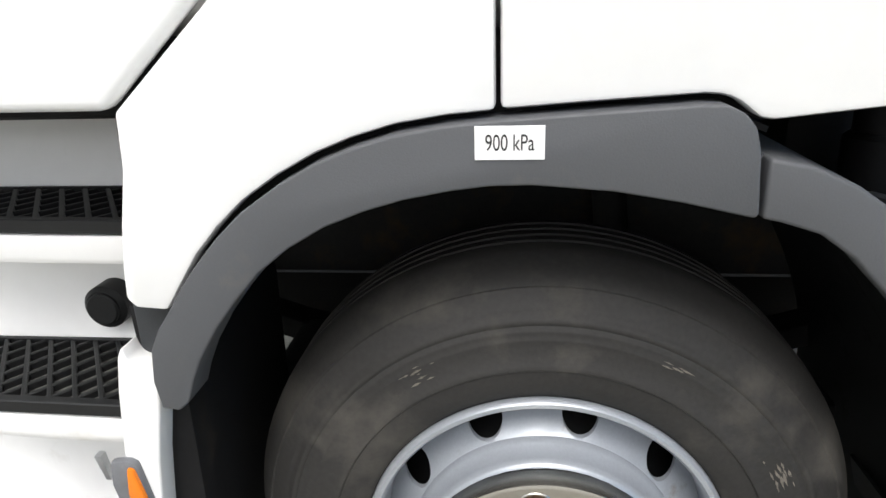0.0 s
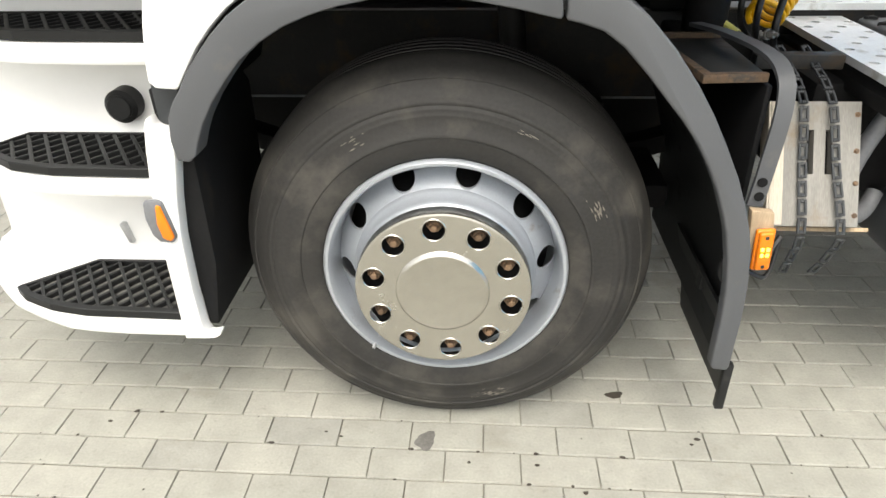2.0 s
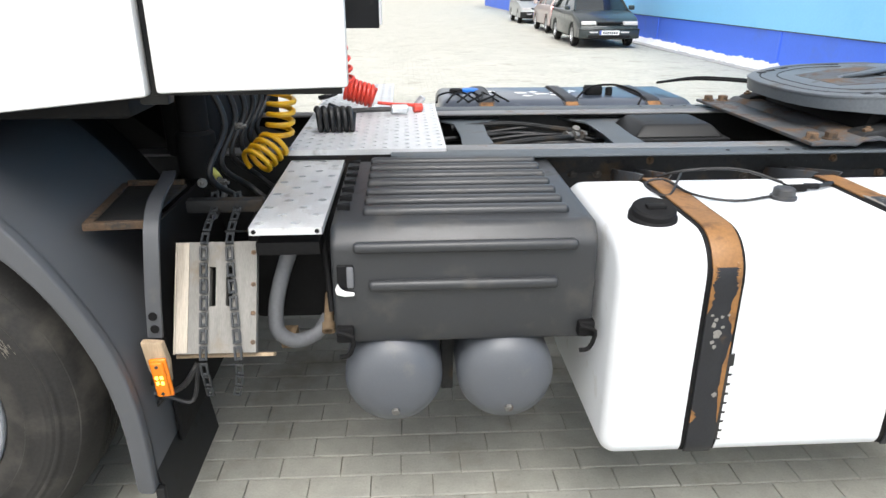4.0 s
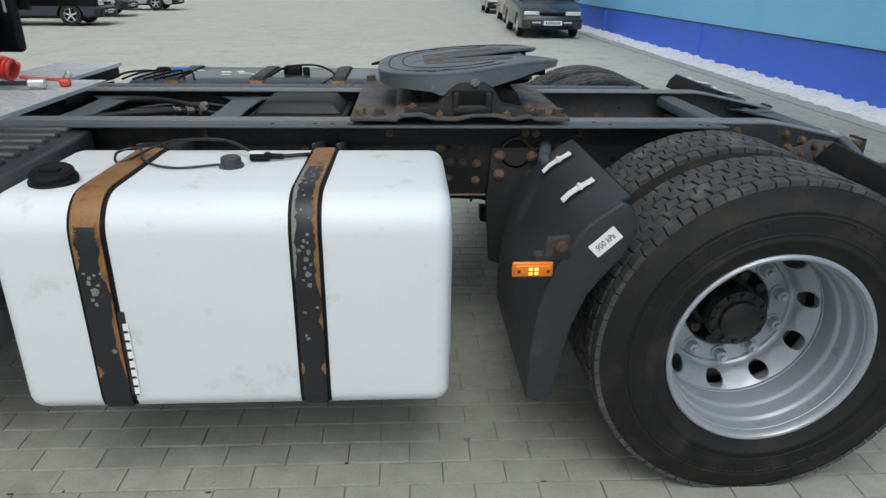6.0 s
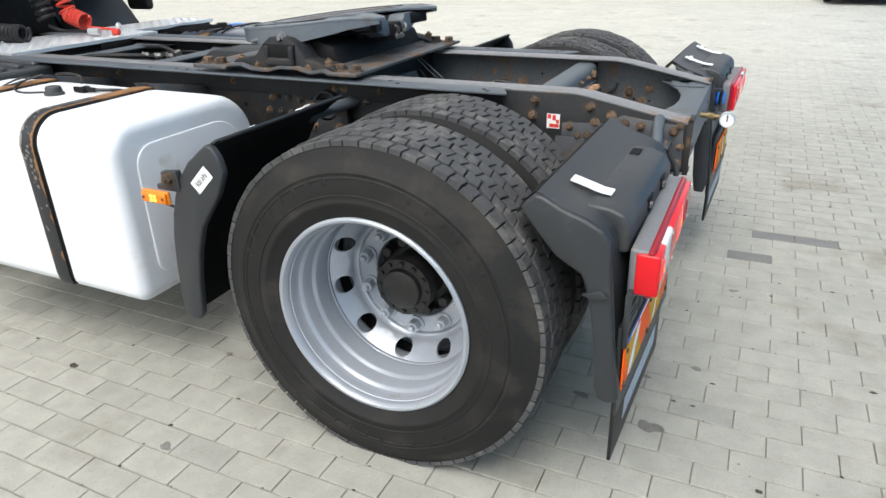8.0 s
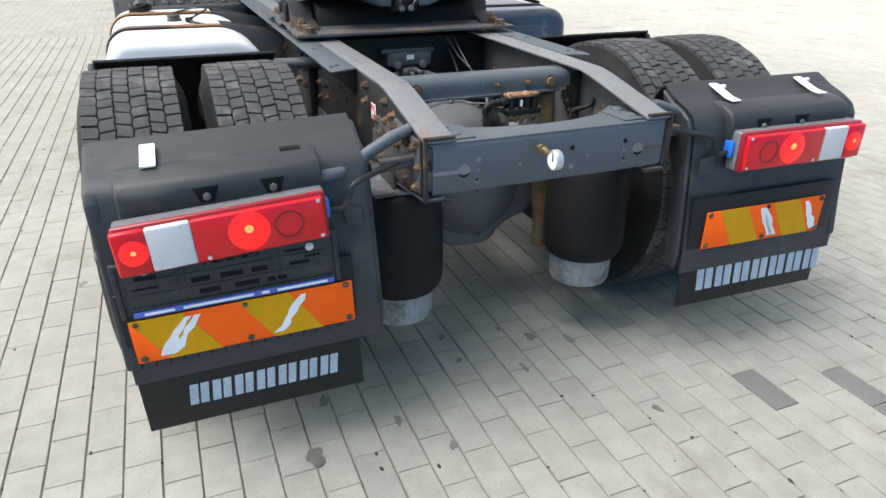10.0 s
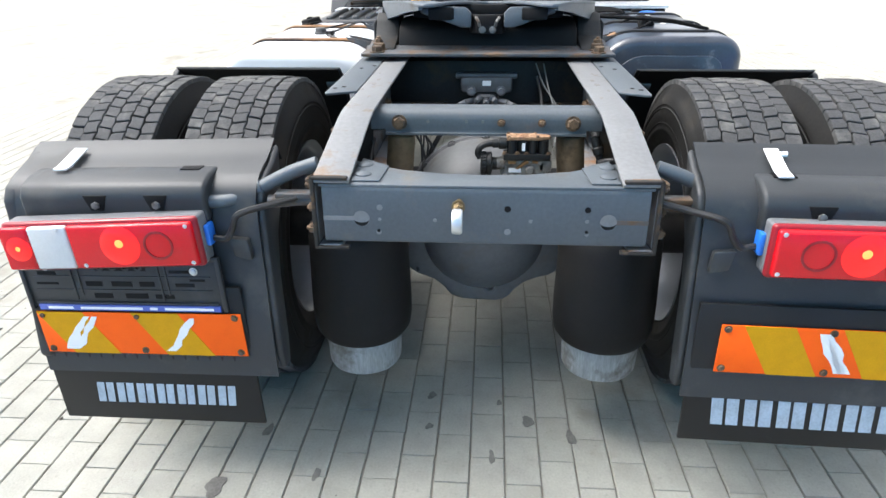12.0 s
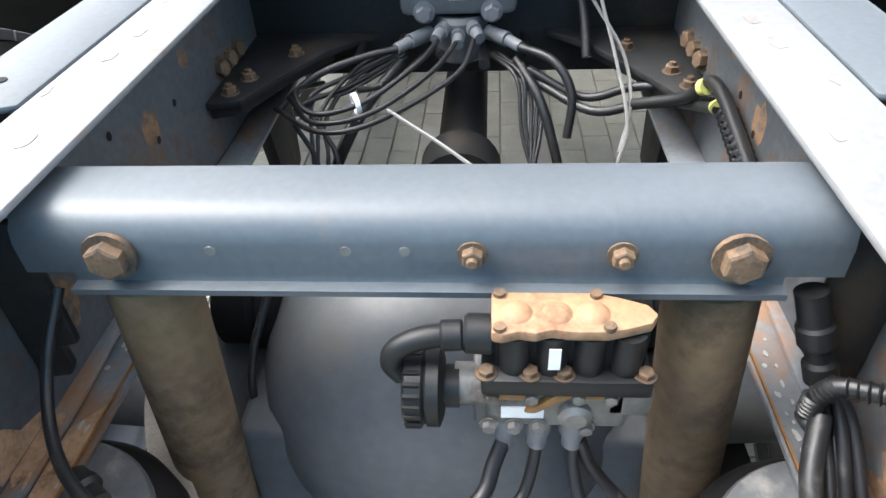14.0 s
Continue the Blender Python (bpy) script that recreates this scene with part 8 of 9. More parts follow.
lathe(bm, [(0, 0), (0.028, 0), (0.033, 0.003), (0.033, 0.016), (0.031, 0.018), (0.034, 0.020), (0.034, 0.030), (0.026, 0.033), (0.018, 0.034), (0.018, 0.046), (0, 0.046)], (4.248, -0.012, 0.832), (0, 1, 0), n=30)
plug = part("round_plug", bm, "black", valve, "black ribbed round plug")
bm = bm_new()
for k in range(22):
    a = 2 * math.pi * k / 22
    box(bm, 4.248 + 0.033 * math.cos(a) - 0.0018, 4.248 + 0.033 * math.cos(a) + 0.0018, -0.010, 0.003, 0.832 + 0.033 * math.sin(a) - 0.0018, 0.832 + 0.033 * math.sin(a) + 0.0018, 0.0)
part("plug_ridge", bm, "black", valve, kind="stuff")
bm = bm_new()
tube(bm, [(4.245, 0.055, 0.890), (4.248, 0.030, 0.892), (4.250, 0.006, 0.890), (4.252, -0.014, 0.880), (4.252, -0.020, 0.864), (4.252, -0.012, 0.850)], 0.0095, 12, 6)
rod(bm, (4.245, 0.063, 0.890), (4.245, 0.038, 0.891), 0.016, n=20, edge=0.003)
rod(bm, (4.247, 0.038, 0.891), (4.248, 0.020, 0.891), 0.0125, n=18, edge=0.002)
part("plug_hose", bm, "black", valve, "black corrugated cable sleeve with its connector")
lines("air_hose", (([(4.255, 0.072, 0.768), (4.270, 0.062, 0.748), (4.29, 0.052, 0.730), (4.32, 0.018, 0.716), (4.35, -0.028, 0.700), (4.37, -0.085, 0.697), (4.375, -0.137, 0.697), (4.37, -0.189, 0.704), (4.35, -0.237, 0.728), (4.325, -0.271, 0.749), (4.31, -0.290, 0.757)], 0.0072),
               ([(4.255, 0.100, 0.768), (4.268, 0.095, 0.735), (4.285, 0.083, 0.711), (4.33, 0.038, 0.704), (4.37, -0.029, 0.712), (4.38, -0.062, 0.728), (4.385, -0.112, 0.755), (4.38, -0.171, 0.780), (4.365, -0.214, 0.788), (4.335, -0.268, 0.790), (4.30, -0.305, 0.792), (4.26, -0.328, 0.808), (4.225, -0.331, 0.843), (4.19, -0.325, 0.880)], 0.0056),
               ([(4.255, 0.130, 0.768), (4.268, 0.133, 0.735), (4.285, 0.145, 0.705), (4.30, 0.176, 0.696), (4.315, 0.219, 0.704), (4.325, 0.268, 0.720)], 0.0056),
               ([(4.255, 0.136, 0.768), (4.26, 0.150, 0.732), (4.27, 0.180, 0.695), (4.285, 0.216, 0.668), (4.30, 0.248, 0.663), (4.31, 0.292, 0.673), (4.315, 0.316, 0.690)], 0.0060),
               ([(3.985, -0.205, 0.745), (4.03, -0.222, 0.700), (4.06, -0.236, 0.655), (4.08, -0.242, 0.60), (4.10, -0.232, 0.50), (4.14, -0.21, 0.42)], 0.0055),
               ([(4.310, 0.316, 0.748), (4.303, 0.315, 0.760), (4.283, 0.318, 0.775), (4.250, 0.330, 0.800)], 0.0090),
               ([(4.230, 0.341, 0.814), (4.250, 0.348, 0.792), (4.290, 0.349, 0.751), (4.33, 0.349, 0.700), (4.35, 0.349, 0.62)], 0.0055),
               ([(4.232, 0.343, 0.814), (4.250, 0.357, 0.792), (4.290, 0.362, 0.751), (4.33, 0.364, 0.705), (4.35, 0.362, 0.70)], 0.0050),
               ([(4.230, 0.337, 0.814), (4.250, 0.340, 0.780), (4.290, 0.337, 0.751), (4.33, 0.334, 0.709), (4.35, 0.33, 0.64)], 0.0050),
               ([(4.232, 0.345, 0.814), (4.252, 0.353, 0.785), (4.295, 0.355, 0.740), (4.335, 0.342, 0.700), (4.35, 0.34, 0.64)], 0.0045),
               ([(4.29, 0.380, 0.881), (4.28, 0.374, 0.856), (4.26, 0.351, 0.842), (4.25, 0.332, 0.836)], 0.0065)), "cable", truck, "black air hose across the frame")
bm = bm_new()
lathe(bm, [(0, 0), (0.013, 0), (0.013, 0.030), (0.0155, 0.033), (0.0155, 0.050), (0.011, 0.054), (0.011, 0.066), (0.014, 0.070), (0.014, 0.088), (0.010, 0.092), (0, 0.092)], (4.203, 0.312, 0.895), (0.22, 0.28, -0.93), n=20)
part("cable_connector", bm, "black", truck, "black cable connector hanging from the cross member")
bm = bm_new()
RING = [Vector(p) for p in ((4.268, 0.362, 0.846), (4.25, 0.332, 0.836), (4.245, 0.322, 0.816), (4.245, 0.322, 0.795), (4.245, 0.332, 0.779), (4.245, 0.347, 0.773))]
tube(bm, RING, 0.0075, 12, 5)
sleeve = part("corrugated_sleeve", bm, "cable", truck, "black corrugated sleeve round the hanging cables")
bm = bm_new()
for a, b in zip(RING, RING[1:]):
    for k in range(5):
        lathe(bm, [(0.0072, -0.0018), (0.0098, 0.0), (0.0072, 0.0018)], a.lerp(b, k / 5), (b - a).normalized(), n=12)
pieces("sleeve_ring", bm, "cable", sleeve)
bm = bm_new()
for p, q, r in (((4.384, -0.143, 0.7695), (4.384, -0.134, 0.7645), 0.0085), ((4.381, -0.172, 0.7815), (4.381, -0.168, 0.7795), 0.0068), ((4.297, 0.158, 0.6985), (4.299, 0.164, 0.6970), 0.0070)):
    rod(bm, p, q, r, n=14)
pieces("hose_marker", bm, "dull_white", truck, "dull white hose collar")
bm = bm_new()
rod(bm, (4.385, -0.115, 0.756), (4.3805, -0.060, 0.727), 0.0078, n=16, edge=0.002)
rod(bm, (4.384, -0.092, 0.743), (4.391, -0.094, 0.726), 0.0068, n=14, edge=0.002)
rod(bm, (4.390, -0.094, 0.730), (4.388, -0.102, 0.640), 0.0040, n=12)
tee = part("hose_tee", bm, "black", truck, "black tee piece in an air hose")
bm = bm_new()
rod(bm, (4.371, -0.203, 0.790), (4.363, -0.221, 0.792), 0.0085, n=14, edge=0.002)
rod(bm, (4.358, -0.228, 0.791), (4.350, -0.242, 0.790), 0.0085, n=14, edge=0.002)
pieces("hose_connector", bm, "black", truck, "black connector on an air hose")
bm = bm_new()
for f in (0.09, 0.16, 0.84, 0.91):
    p = Vector((4.385, -0.115, 0.756)).lerp(Vector((4.3805, -0.060, 0.727)), f)
    d = Vector((-0.0045, 0.055, -0.029)).normalized()
    rod(bm, p - d * 0.0008, p + d * 0.0008, 0.0090, n=18)
pieces("tee_ring", bm, "dull_white", tee, "dull white ring on the tee piece")
# relay valve on the middle member
bm = bm_new()
box(bm, 3.403, 3.47, -0.10, 0.10, 0.865, 0.925, 0.012)
box(bm, 3.403, 3.45, -0.12, 0.12, 0.915, 0.935, 0.006)
rod(bm, (3.43, 0, 0.86), (3.43, 0, 0.78), 0.05, n=24, edge=0.008)
relay = part("relay_valve", bm, "cast", truck, "dark grey relay valve with brass and plastic unions")
bm = bm_new()
for y in (-0.058, 0.058):
    hexagon(bm, (3.47, y, 0.873), (1, 0, 0), 0.014, 0.018)
for y, z in ((-0.085, 0.83), (0.085, 0.83), (-0.03, 0.845), (0.03, 0.845), (0.0, 0.835)):
    rod(bm, (3.45, y * 0.6, z), (3.49, y, z), 0.013, n=12)
    rod(bm, (3.49, y, z), (3.51, y * 1.25, z - 0.005), 0.010, n=12)
pieces("relay_union", bm, "pipe", relay)
bm = bm_new()
box(bm, 3.4705, 3.4715, -0.015, 0.018, 0.893, 0.912, 0.0)
part("relay_label", bm, "label", relay)
lines("brake_hose", (([(3.51, -0.105, 0.825), (3.53, -0.16, 0.82), (3.56, -0.24, 0.80), (3.60, -0.30, 0.76)], 0.0064),
               ([(3.51, 0.105, 0.825), (3.55, 0.16, 0.815), (3.58, 0.19, 0.77), (3.60, 0.185, 0.70)], 0.0076),
               ([(3.50, -0.03, 0.84), (3.58, -0.06, 0.83), (3.66, -0.14, 0.80), (3.68, -0.22, 0.79), (3.62, -0.26, 0.80), (3.52, -0.24, 0.77)], 0.0044),
               ([(3.50, 0.0, 0.835), (3.60, -0.04, 0.82), (3.68, -0.13, 0.79), (3.69, -0.22, 0.78), (3.60, -0.28, 0.78)], 0.0044),
               ([(3.50, 0.03, 0.84), (3.60, 0.0, 0.815), (3.70, -0.12, 0.785), (3.71, -0.21, 0.775), (3.62, -0.30, 0.77)], 0.0044),
               ([(3.50, 0.10, 0.80), (3.56, 0.14, 0.75), (3.60, 0.17, 0.66), (3.62, 0.19, 0.58)], 0.0088),
               ([(3.52, 0.12, 0.79), (3.57, 0.21, 0.76), (3.60, 0.28, 0.79), (3.62, 0.33, 0.80)], 0.0072),
               ([(3.52, 0.13, 0.77), (3.60, 0.22, 0.75), (3.64, 0.29, 0.78), (3.66, 0.345, 0.79), (3.78, 0.36, 0.84)], 0.0080),
               ([(3.64, 0.28, 0.78), (3.70, 0.34, 0.82), (3.74, 0.36, 0.86), (3.86, 0.365, 0.84), (4.05, 0.36, 0.80)], 0.0092),
               ([(3.50, -0.10, 0.80), (3.55, -0.16, 0.74), (3.58, -0.21, 0.66), (3.60, -0.24, 0.58)], 0.0096),
               ([(3.45, -0.05, 0.80), (3.50, -0.12, 0.76), (3.55, -0.17, 0.77), (3.58, -0.12, 0.79)], 0.0064),
               ([(3.42, 0.20, 0.92), (3.46, 0.215, 0.86), (3.50, 0.22, 0.80)], 0.0088)), "cable", truck, "black brake hose looping below the coupling")
bm = bm_new()
tube(bm, [(3.42, 0.19, 0.97), (3.48, 0.22, 0.90), (3.55, 0.27, 0.83), (3.64, 0.275, 0.78), (3.72, 0.25, 0.74)], 0.003, 6, 6)
tube(bm, [(3.42, 0.22, 0.97), (3.50, 0.235, 0.90), (3.58, 0.255, 0.83), (3.68, 0.265, 0.77), (3.74, 0.245, 0.73)], 0.003, 6, 6)
tube(bm, [(3.69, -0.10, 0.80), (3.78, 0.0, 0.78), (3.90, 0.06, 0.80), (4.05, 0.10, 0.83)], 0.003, 6, 6)
pieces("grey_cable", bm, "cable_grey", truck, "thin grey cable")
rnd = random.Random(12)
for k in range(5):
    y0 = -0.11 + 0.004 * k
    lines("thin_cable", [([(3.47, y0, 0.81 - 0.004 * k), (3.52 + 0.01 * k, -0.17 - 0.006 * k, 0.80 - 0.008 * k), (3.60 + rnd.uniform(-0.03, 0.04), -0.24 + rnd.uniform(-0.03, 0.04), 0.76 + rnd.uniform(-0.03, 0.02)), (3.66, -0.20 + rnd.uniform(-0.04, 0.02), 0.70), (3.70, -0.215 + rnd.uniform(-0.02, 0.02), 0.60)], 0.0035 + 0.001 * (k % 2))], "cable", truck, "thin black cable in a loose bundle")
for k in range(5):
    lines("thin_cable", [([(3.47, 0.05 + 0.006 * k, 0.80), (3.53, 0.10 + 0.010 * k, 0.77 + rnd.uniform(-0.02, 0.01)), (3.58, 0.11 + 0.008 * k, 0.70), (3.64, 0.135 + rnd.uniform(-0.01, 0.012), 0.62), (3.70, 0.16 + rnd.uniform(-0.012, 0.015), 0.54)], 0.0036)], "cable", truck, "thin black cable in a loose bundle")
bm = bm_new()
lathe(bm, [(0.013, -0.004), (0.017, -0.004), (0.017, 0.004), (0.013, 0.004)], (3.66, -0.155, 0.797), (0.5, -1, -0.1), n=18, loop=True)
box(bm, 3.662, 3.672, -0.158, -0.150, 0.772, 0.786, 0.001)
part("cable_tie", bm, "label", truck, "white cable tie round the hoses")
bm = bm_new()
for k in range(14):
    f = k / 13
    lathe(bm, [(0.0125, -0.0035), (0.0150, 0.0), (0.0125, 0.0035)], (3.80 + 0.18 * f, 0.366 - 0.004 * f, 0.842 - 0.030 * f), (0.98, -0.02, -0.16), n=16, loop=False)
pieces("sleeve_ring", bm, "black", truck, "ring of a corrugated black sleeve")
bm = bm_new()
rod(bm, (3.722, 0.352, 0.845), (3.730, 0.356, 0.850), 0.0120, n=16)
rod(bm, (3.775, 0.358, 0.842), (3.779, 0.358, 0.842), 0.0100, n=16)
rod(bm, (3.845, -0.213, 0.668), (3.858, -0.208, 0.678), 0.012, n=12)
pieces("yellow_band", bm, "lime", truck, "yellow plastic band on a hose")


# ---------- the yard ----------
PITCH_X, PITCH_Y, ROW0, COL0 = 0.2015, 0.1036, -0.026, 4.640


def paver_material(name, far):
    """Grey concrete paving; far: the pattern as a texture where single stones are too small to tell apart."""
    m = surface(name, (0.305, 0.300, 0.268), 0.72, var=0.13, big=1.1, fine=140, bump=0.0012, spec=0.38, dirt=((0.225, 0.210, 0.178), 0.24, 1.6, 0.85))
    nt = m.node_tree
    n, link = nt.nodes, nt.links
    b = n["Principled BSDF"]
    col = b.inputs["Base Color"].links[0].from_socket
    mul = n.new("ShaderNodeMix")
    mul.data_type, mul.blend_type = "RGBA", "MULTIPLY"
    mul.inputs["Factor"].default_value = 1.0
    link.new(col, mul.inputs[6])
    ramp = n.new("ShaderNodeValToRGB")
    ramp.color_ramp.elements[0].position, ramp.color_ramp.elements[0].color = 0.0, (0.90, 0.90, 0.905, 1)
    ramp.color_ramp.elements[1].position, ramp.color_ramp.elements[1].color = 1.0, (1.06, 1.055, 1.04, 1)
    for at, v in ((0.030, 0.94), (0.10, 0.975), (0.75, 1.02)):
        e = ramp.color_ramp.elements.new(at)
        e.color = (v, v, v * 0.985, 1)
    if far:
        co, mp, br = n.new("ShaderNodeTexCoord"), n.new("ShaderNodeMapping"), n.new("ShaderNodeTexBrick")
        mp.inputs["Location"].default_value = (0.02, 0.03, 0)
        br.inputs["Scale"].default_value = 1.0
        br.inputs["Brick Width"].default_value, br.inputs["Row Height"].default_value = PITCH_X, PITCH_Y
        br.inputs["Mortar Size"].default_value = 0.003
        br.inputs["Color1"].default_value, br.inputs["Color2"].default_value = (0.94, 0.94, 0.93, 1), (1.06, 1.05, 1.03, 1)
        br.inputs["Mortar"].default_value = (0.60, 0.59, 0.56, 1)
        link.new(co.outputs["Object"], mp.inputs[0])
        link.new(mp.outputs[0], br.inputs["Vector"])
        link.new(br.outputs["Color"], mul.inputs[7])
    else:
        geo, info, add, fr = n.new("ShaderNodeNewGeometry"), n.new("ShaderNodeObjectInfo"), n.new("ShaderNodeMath"), n.new("ShaderNodeMath")
        add.operation, fr.operation = "ADD", "FRACT"
        link.new(geo.outputs["Random Per Island"], add.inputs[0])
        link.new(info.outputs["Random"], add.inputs[1])
        link.new(add.outputs[0], fr.inputs[0])
        link.new(fr.outputs[0], ramp.inputs[0])
        link.new(ramp.outputs[0], mul.inputs[7])
    where, blotch, marks, both = n.new("ShaderNodeNewGeometry"), n.new("ShaderNodeTexNoise"), n.new("ShaderNodeTexNoise"), n.new("ShaderNodeMath")
    for node in list(n):
        if node.type == "TEX_NOISE" and node.inputs["Vector"].is_linked:
            link.new(where.outputs["Position"], node.inputs["Vector"])
    blotch.inputs["Scale"].default_value, blotch.inputs["Detail"].default_value = 11, 6
    marks.inputs["Scale"].default_value, marks.inputs["Detail"].default_value = 55, 4
    ends = []
    for node, lo, hi, a, c in ((blotch, 0.36, 0.66, 0.90, 1.05), (marks, 0.27, 0.40, 0.86, 1.0)):
        link.new(where.outputs["Position"], node.inputs["Vector"])
        r = n.new("ShaderNodeMapRange")
        r.inputs["From Min"].default_value, r.inputs["From Max"].default_value = lo, hi
        r.inputs["To Min"].default_value, r.inputs["To Max"].default_value = a, c
        link.new(node.outputs[0], r.inputs["Value"])
        ends.append(r)
    # open-yard brightness put into the colour, rising to 1.45 times with y
    split, far_lift, mul3 = n.new("ShaderNodeSeparateXYZ"), n.new("ShaderNodeMapRange"), n.new("ShaderNodeMath")
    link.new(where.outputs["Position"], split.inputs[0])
    link.new(split.outputs["Y"], far_lift.inputs["Value"])
    far_lift.inputs["From Min"].default_value, far_lift.inputs["From Max"].default_value = 2.5, 8.0
    far_lift.inputs["To Min"].default_value, far_lift.inputs["To Max"].default_value = 1.0, 1.45
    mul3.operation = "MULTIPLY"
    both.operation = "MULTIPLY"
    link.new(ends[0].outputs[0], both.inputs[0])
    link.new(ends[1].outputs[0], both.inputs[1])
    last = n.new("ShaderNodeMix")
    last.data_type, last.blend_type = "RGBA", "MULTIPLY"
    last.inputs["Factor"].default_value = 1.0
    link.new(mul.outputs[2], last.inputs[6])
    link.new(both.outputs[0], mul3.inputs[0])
    link.new(far_lift.outputs[0], mul3.inputs[1])
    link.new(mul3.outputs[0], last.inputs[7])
    link.new(last.outputs[2], b.inputs["Base Color"])
    return m


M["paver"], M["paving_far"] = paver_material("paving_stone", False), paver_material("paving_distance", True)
M["joint"] = surface("joint_sand", (0.19, 0.178, 0.15), 0.95, var=0.3, big=8, fine=200)

me = bpy.data.meshes.new("ground")
me.from_pydata([(-400, -400, -0.009), (400, -400, -0.009), (400, 400, -0.009), (-400, 400, -0.009)], [], [(0, 1, 2, 3)])
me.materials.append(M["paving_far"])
ground = tagged(new("ground", me), "wide yard of grey concrete paving stones", "ground", kind="structure")
# bed of joint sand under the stones
AREA = (-4.2, 8.08, -4.0, 14.0)
me = bpy.data.meshes.new("joint_bed")
me.from_pydata([(AREA[0] + 0.3, AREA[2] + 0.2, -0.0062), (AREA[1] - 0.3, AREA[2] + 0.2, -0.0062), (AREA[1] - 0.3, AREA[3] - 0.2, -0.0062), (AREA[0] + 0.3, AREA[3] - 0.2, -0.0062)], [], [(0, 1, 2, 3)])
me.materials.append(M["joint"])
bed = new("joint_bed", me)
bed.parent = ground
tagged(bed, "sand in the joints", kind="structure")


def stone(L=PITCH_X - 0.0026, W=PITCH_Y - 0.0042):
    """The corners and faces of one stone, its long edges chamfered more than its ends."""
    v = []
    for z, i, k in ((-0.008, 0.0, 0.0), (-0.0034, 0.0, 0.0), (0.0, 0.0012, 0.0026)):
        v += [(-L / 2 + i, -W / 2 + k, z), (L / 2 - i, -W / 2 + k, z), (L / 2 - i, W / 2 - k, z), (-L / 2 + i, W / 2 - k, z)]
    f = [(4 * q + j, 4 * q + (j + 1) % 4, 4 * q + 4 + (j + 1) % 4, 4 * q + 4 + j) for q in range(2) for j in range(4)] + [(8, 9, 10, 11)]
    return v, f


SV, SF = stone()
one = bpy.data.meshes.new("paving_stone")
one.from_pydata(SV, [], SF)
one.materials.append(M["paver"])
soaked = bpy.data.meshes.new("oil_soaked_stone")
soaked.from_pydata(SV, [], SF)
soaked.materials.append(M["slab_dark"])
rnd = random.Random(21)
verts, faces, near = [], [], 0
r0, r1 = int((AREA[2] - ROW0) / PITCH_Y), int((AREA[3] - ROW0) / PITCH_Y)
slope = 0.004  # the rows run slightly askew to the truck
for row in range(r0, r1):
    shift = 0.5 * (row % 2) + rnd.uniform(-0.015, 0.015)
    c0, c1 = int((AREA[0] - COL0) / PITCH_X), int((AREA[1] - COL0) / PITCH_X)
    for c in range(c0, c1):
        x, y = COL0 + (c + shift) * PITCH_X, ROW0 + (row + 0.5) * PITCH_Y - slope * (COL0 + c * PITCH_X - COL0)
        z, tilt = rnd.uniform(-0.0008, 0.0008), (rnd.uniform(-0.004, 0.004), rnd.uniform(-0.004, 0.004))
        turn = rnd.uniform(-0.006, 0.006)
        picked = near < 300 and ((-0.75 < x < 1.1 and -1.75 < y < -1.12) or (4.65 < x < 5.5 and -0.75 < y < 0.75))
        if picked:
            ob = new("paving_stone", one)
            ob.parent = ground
            ob.location, ob.rotation_euler = (x, y, z), (tilt[0], tilt[1], turn)
            near += 1
            continue
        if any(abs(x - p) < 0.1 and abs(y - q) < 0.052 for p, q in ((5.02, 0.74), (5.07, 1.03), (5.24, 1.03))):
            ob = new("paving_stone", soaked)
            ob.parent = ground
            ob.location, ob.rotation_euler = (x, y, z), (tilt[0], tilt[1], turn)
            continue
        base = len(verts)
        verts += [(x + a - turn * b, y + b + turn * a, z + h + tilt[0] * b + tilt[1] * a) for a, b, h in SV]
        faces += [tuple(base + i for i in f) for f in SF]
me = bpy.data.meshes.new("paving")
me.from_pydata(verts, [], faces)
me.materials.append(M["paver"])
pav = new("paving", me)
pav.parent = ground
tagged(pav, "rows of grey paving stones", kind="stuff")


def blot(x, y, r, material, seed, stretch=1.0):
    """A flat irregular spot on the ground."""
    rr = random.Random(seed)
    t = bm_new()
    k = 18
    ph = [rr.random() * 6.28 for _ in range(3)]
    ring = []
    for i in range(k):
        a = 2 * math.pi * i / k
        q = r * (1 + 0.18 * math.sin(2 * a + ph[0]) + 0.14 * math.sin(3 * a + ph[1]) + 0.10 * math.sin(5 * a + ph[2]))
        ring.append((x + q * math.cos(a) * stretch, y + q * math.sin(a)))
    prism(t, ring, "xy", 0.0005, 0.0016, 0)
    return t


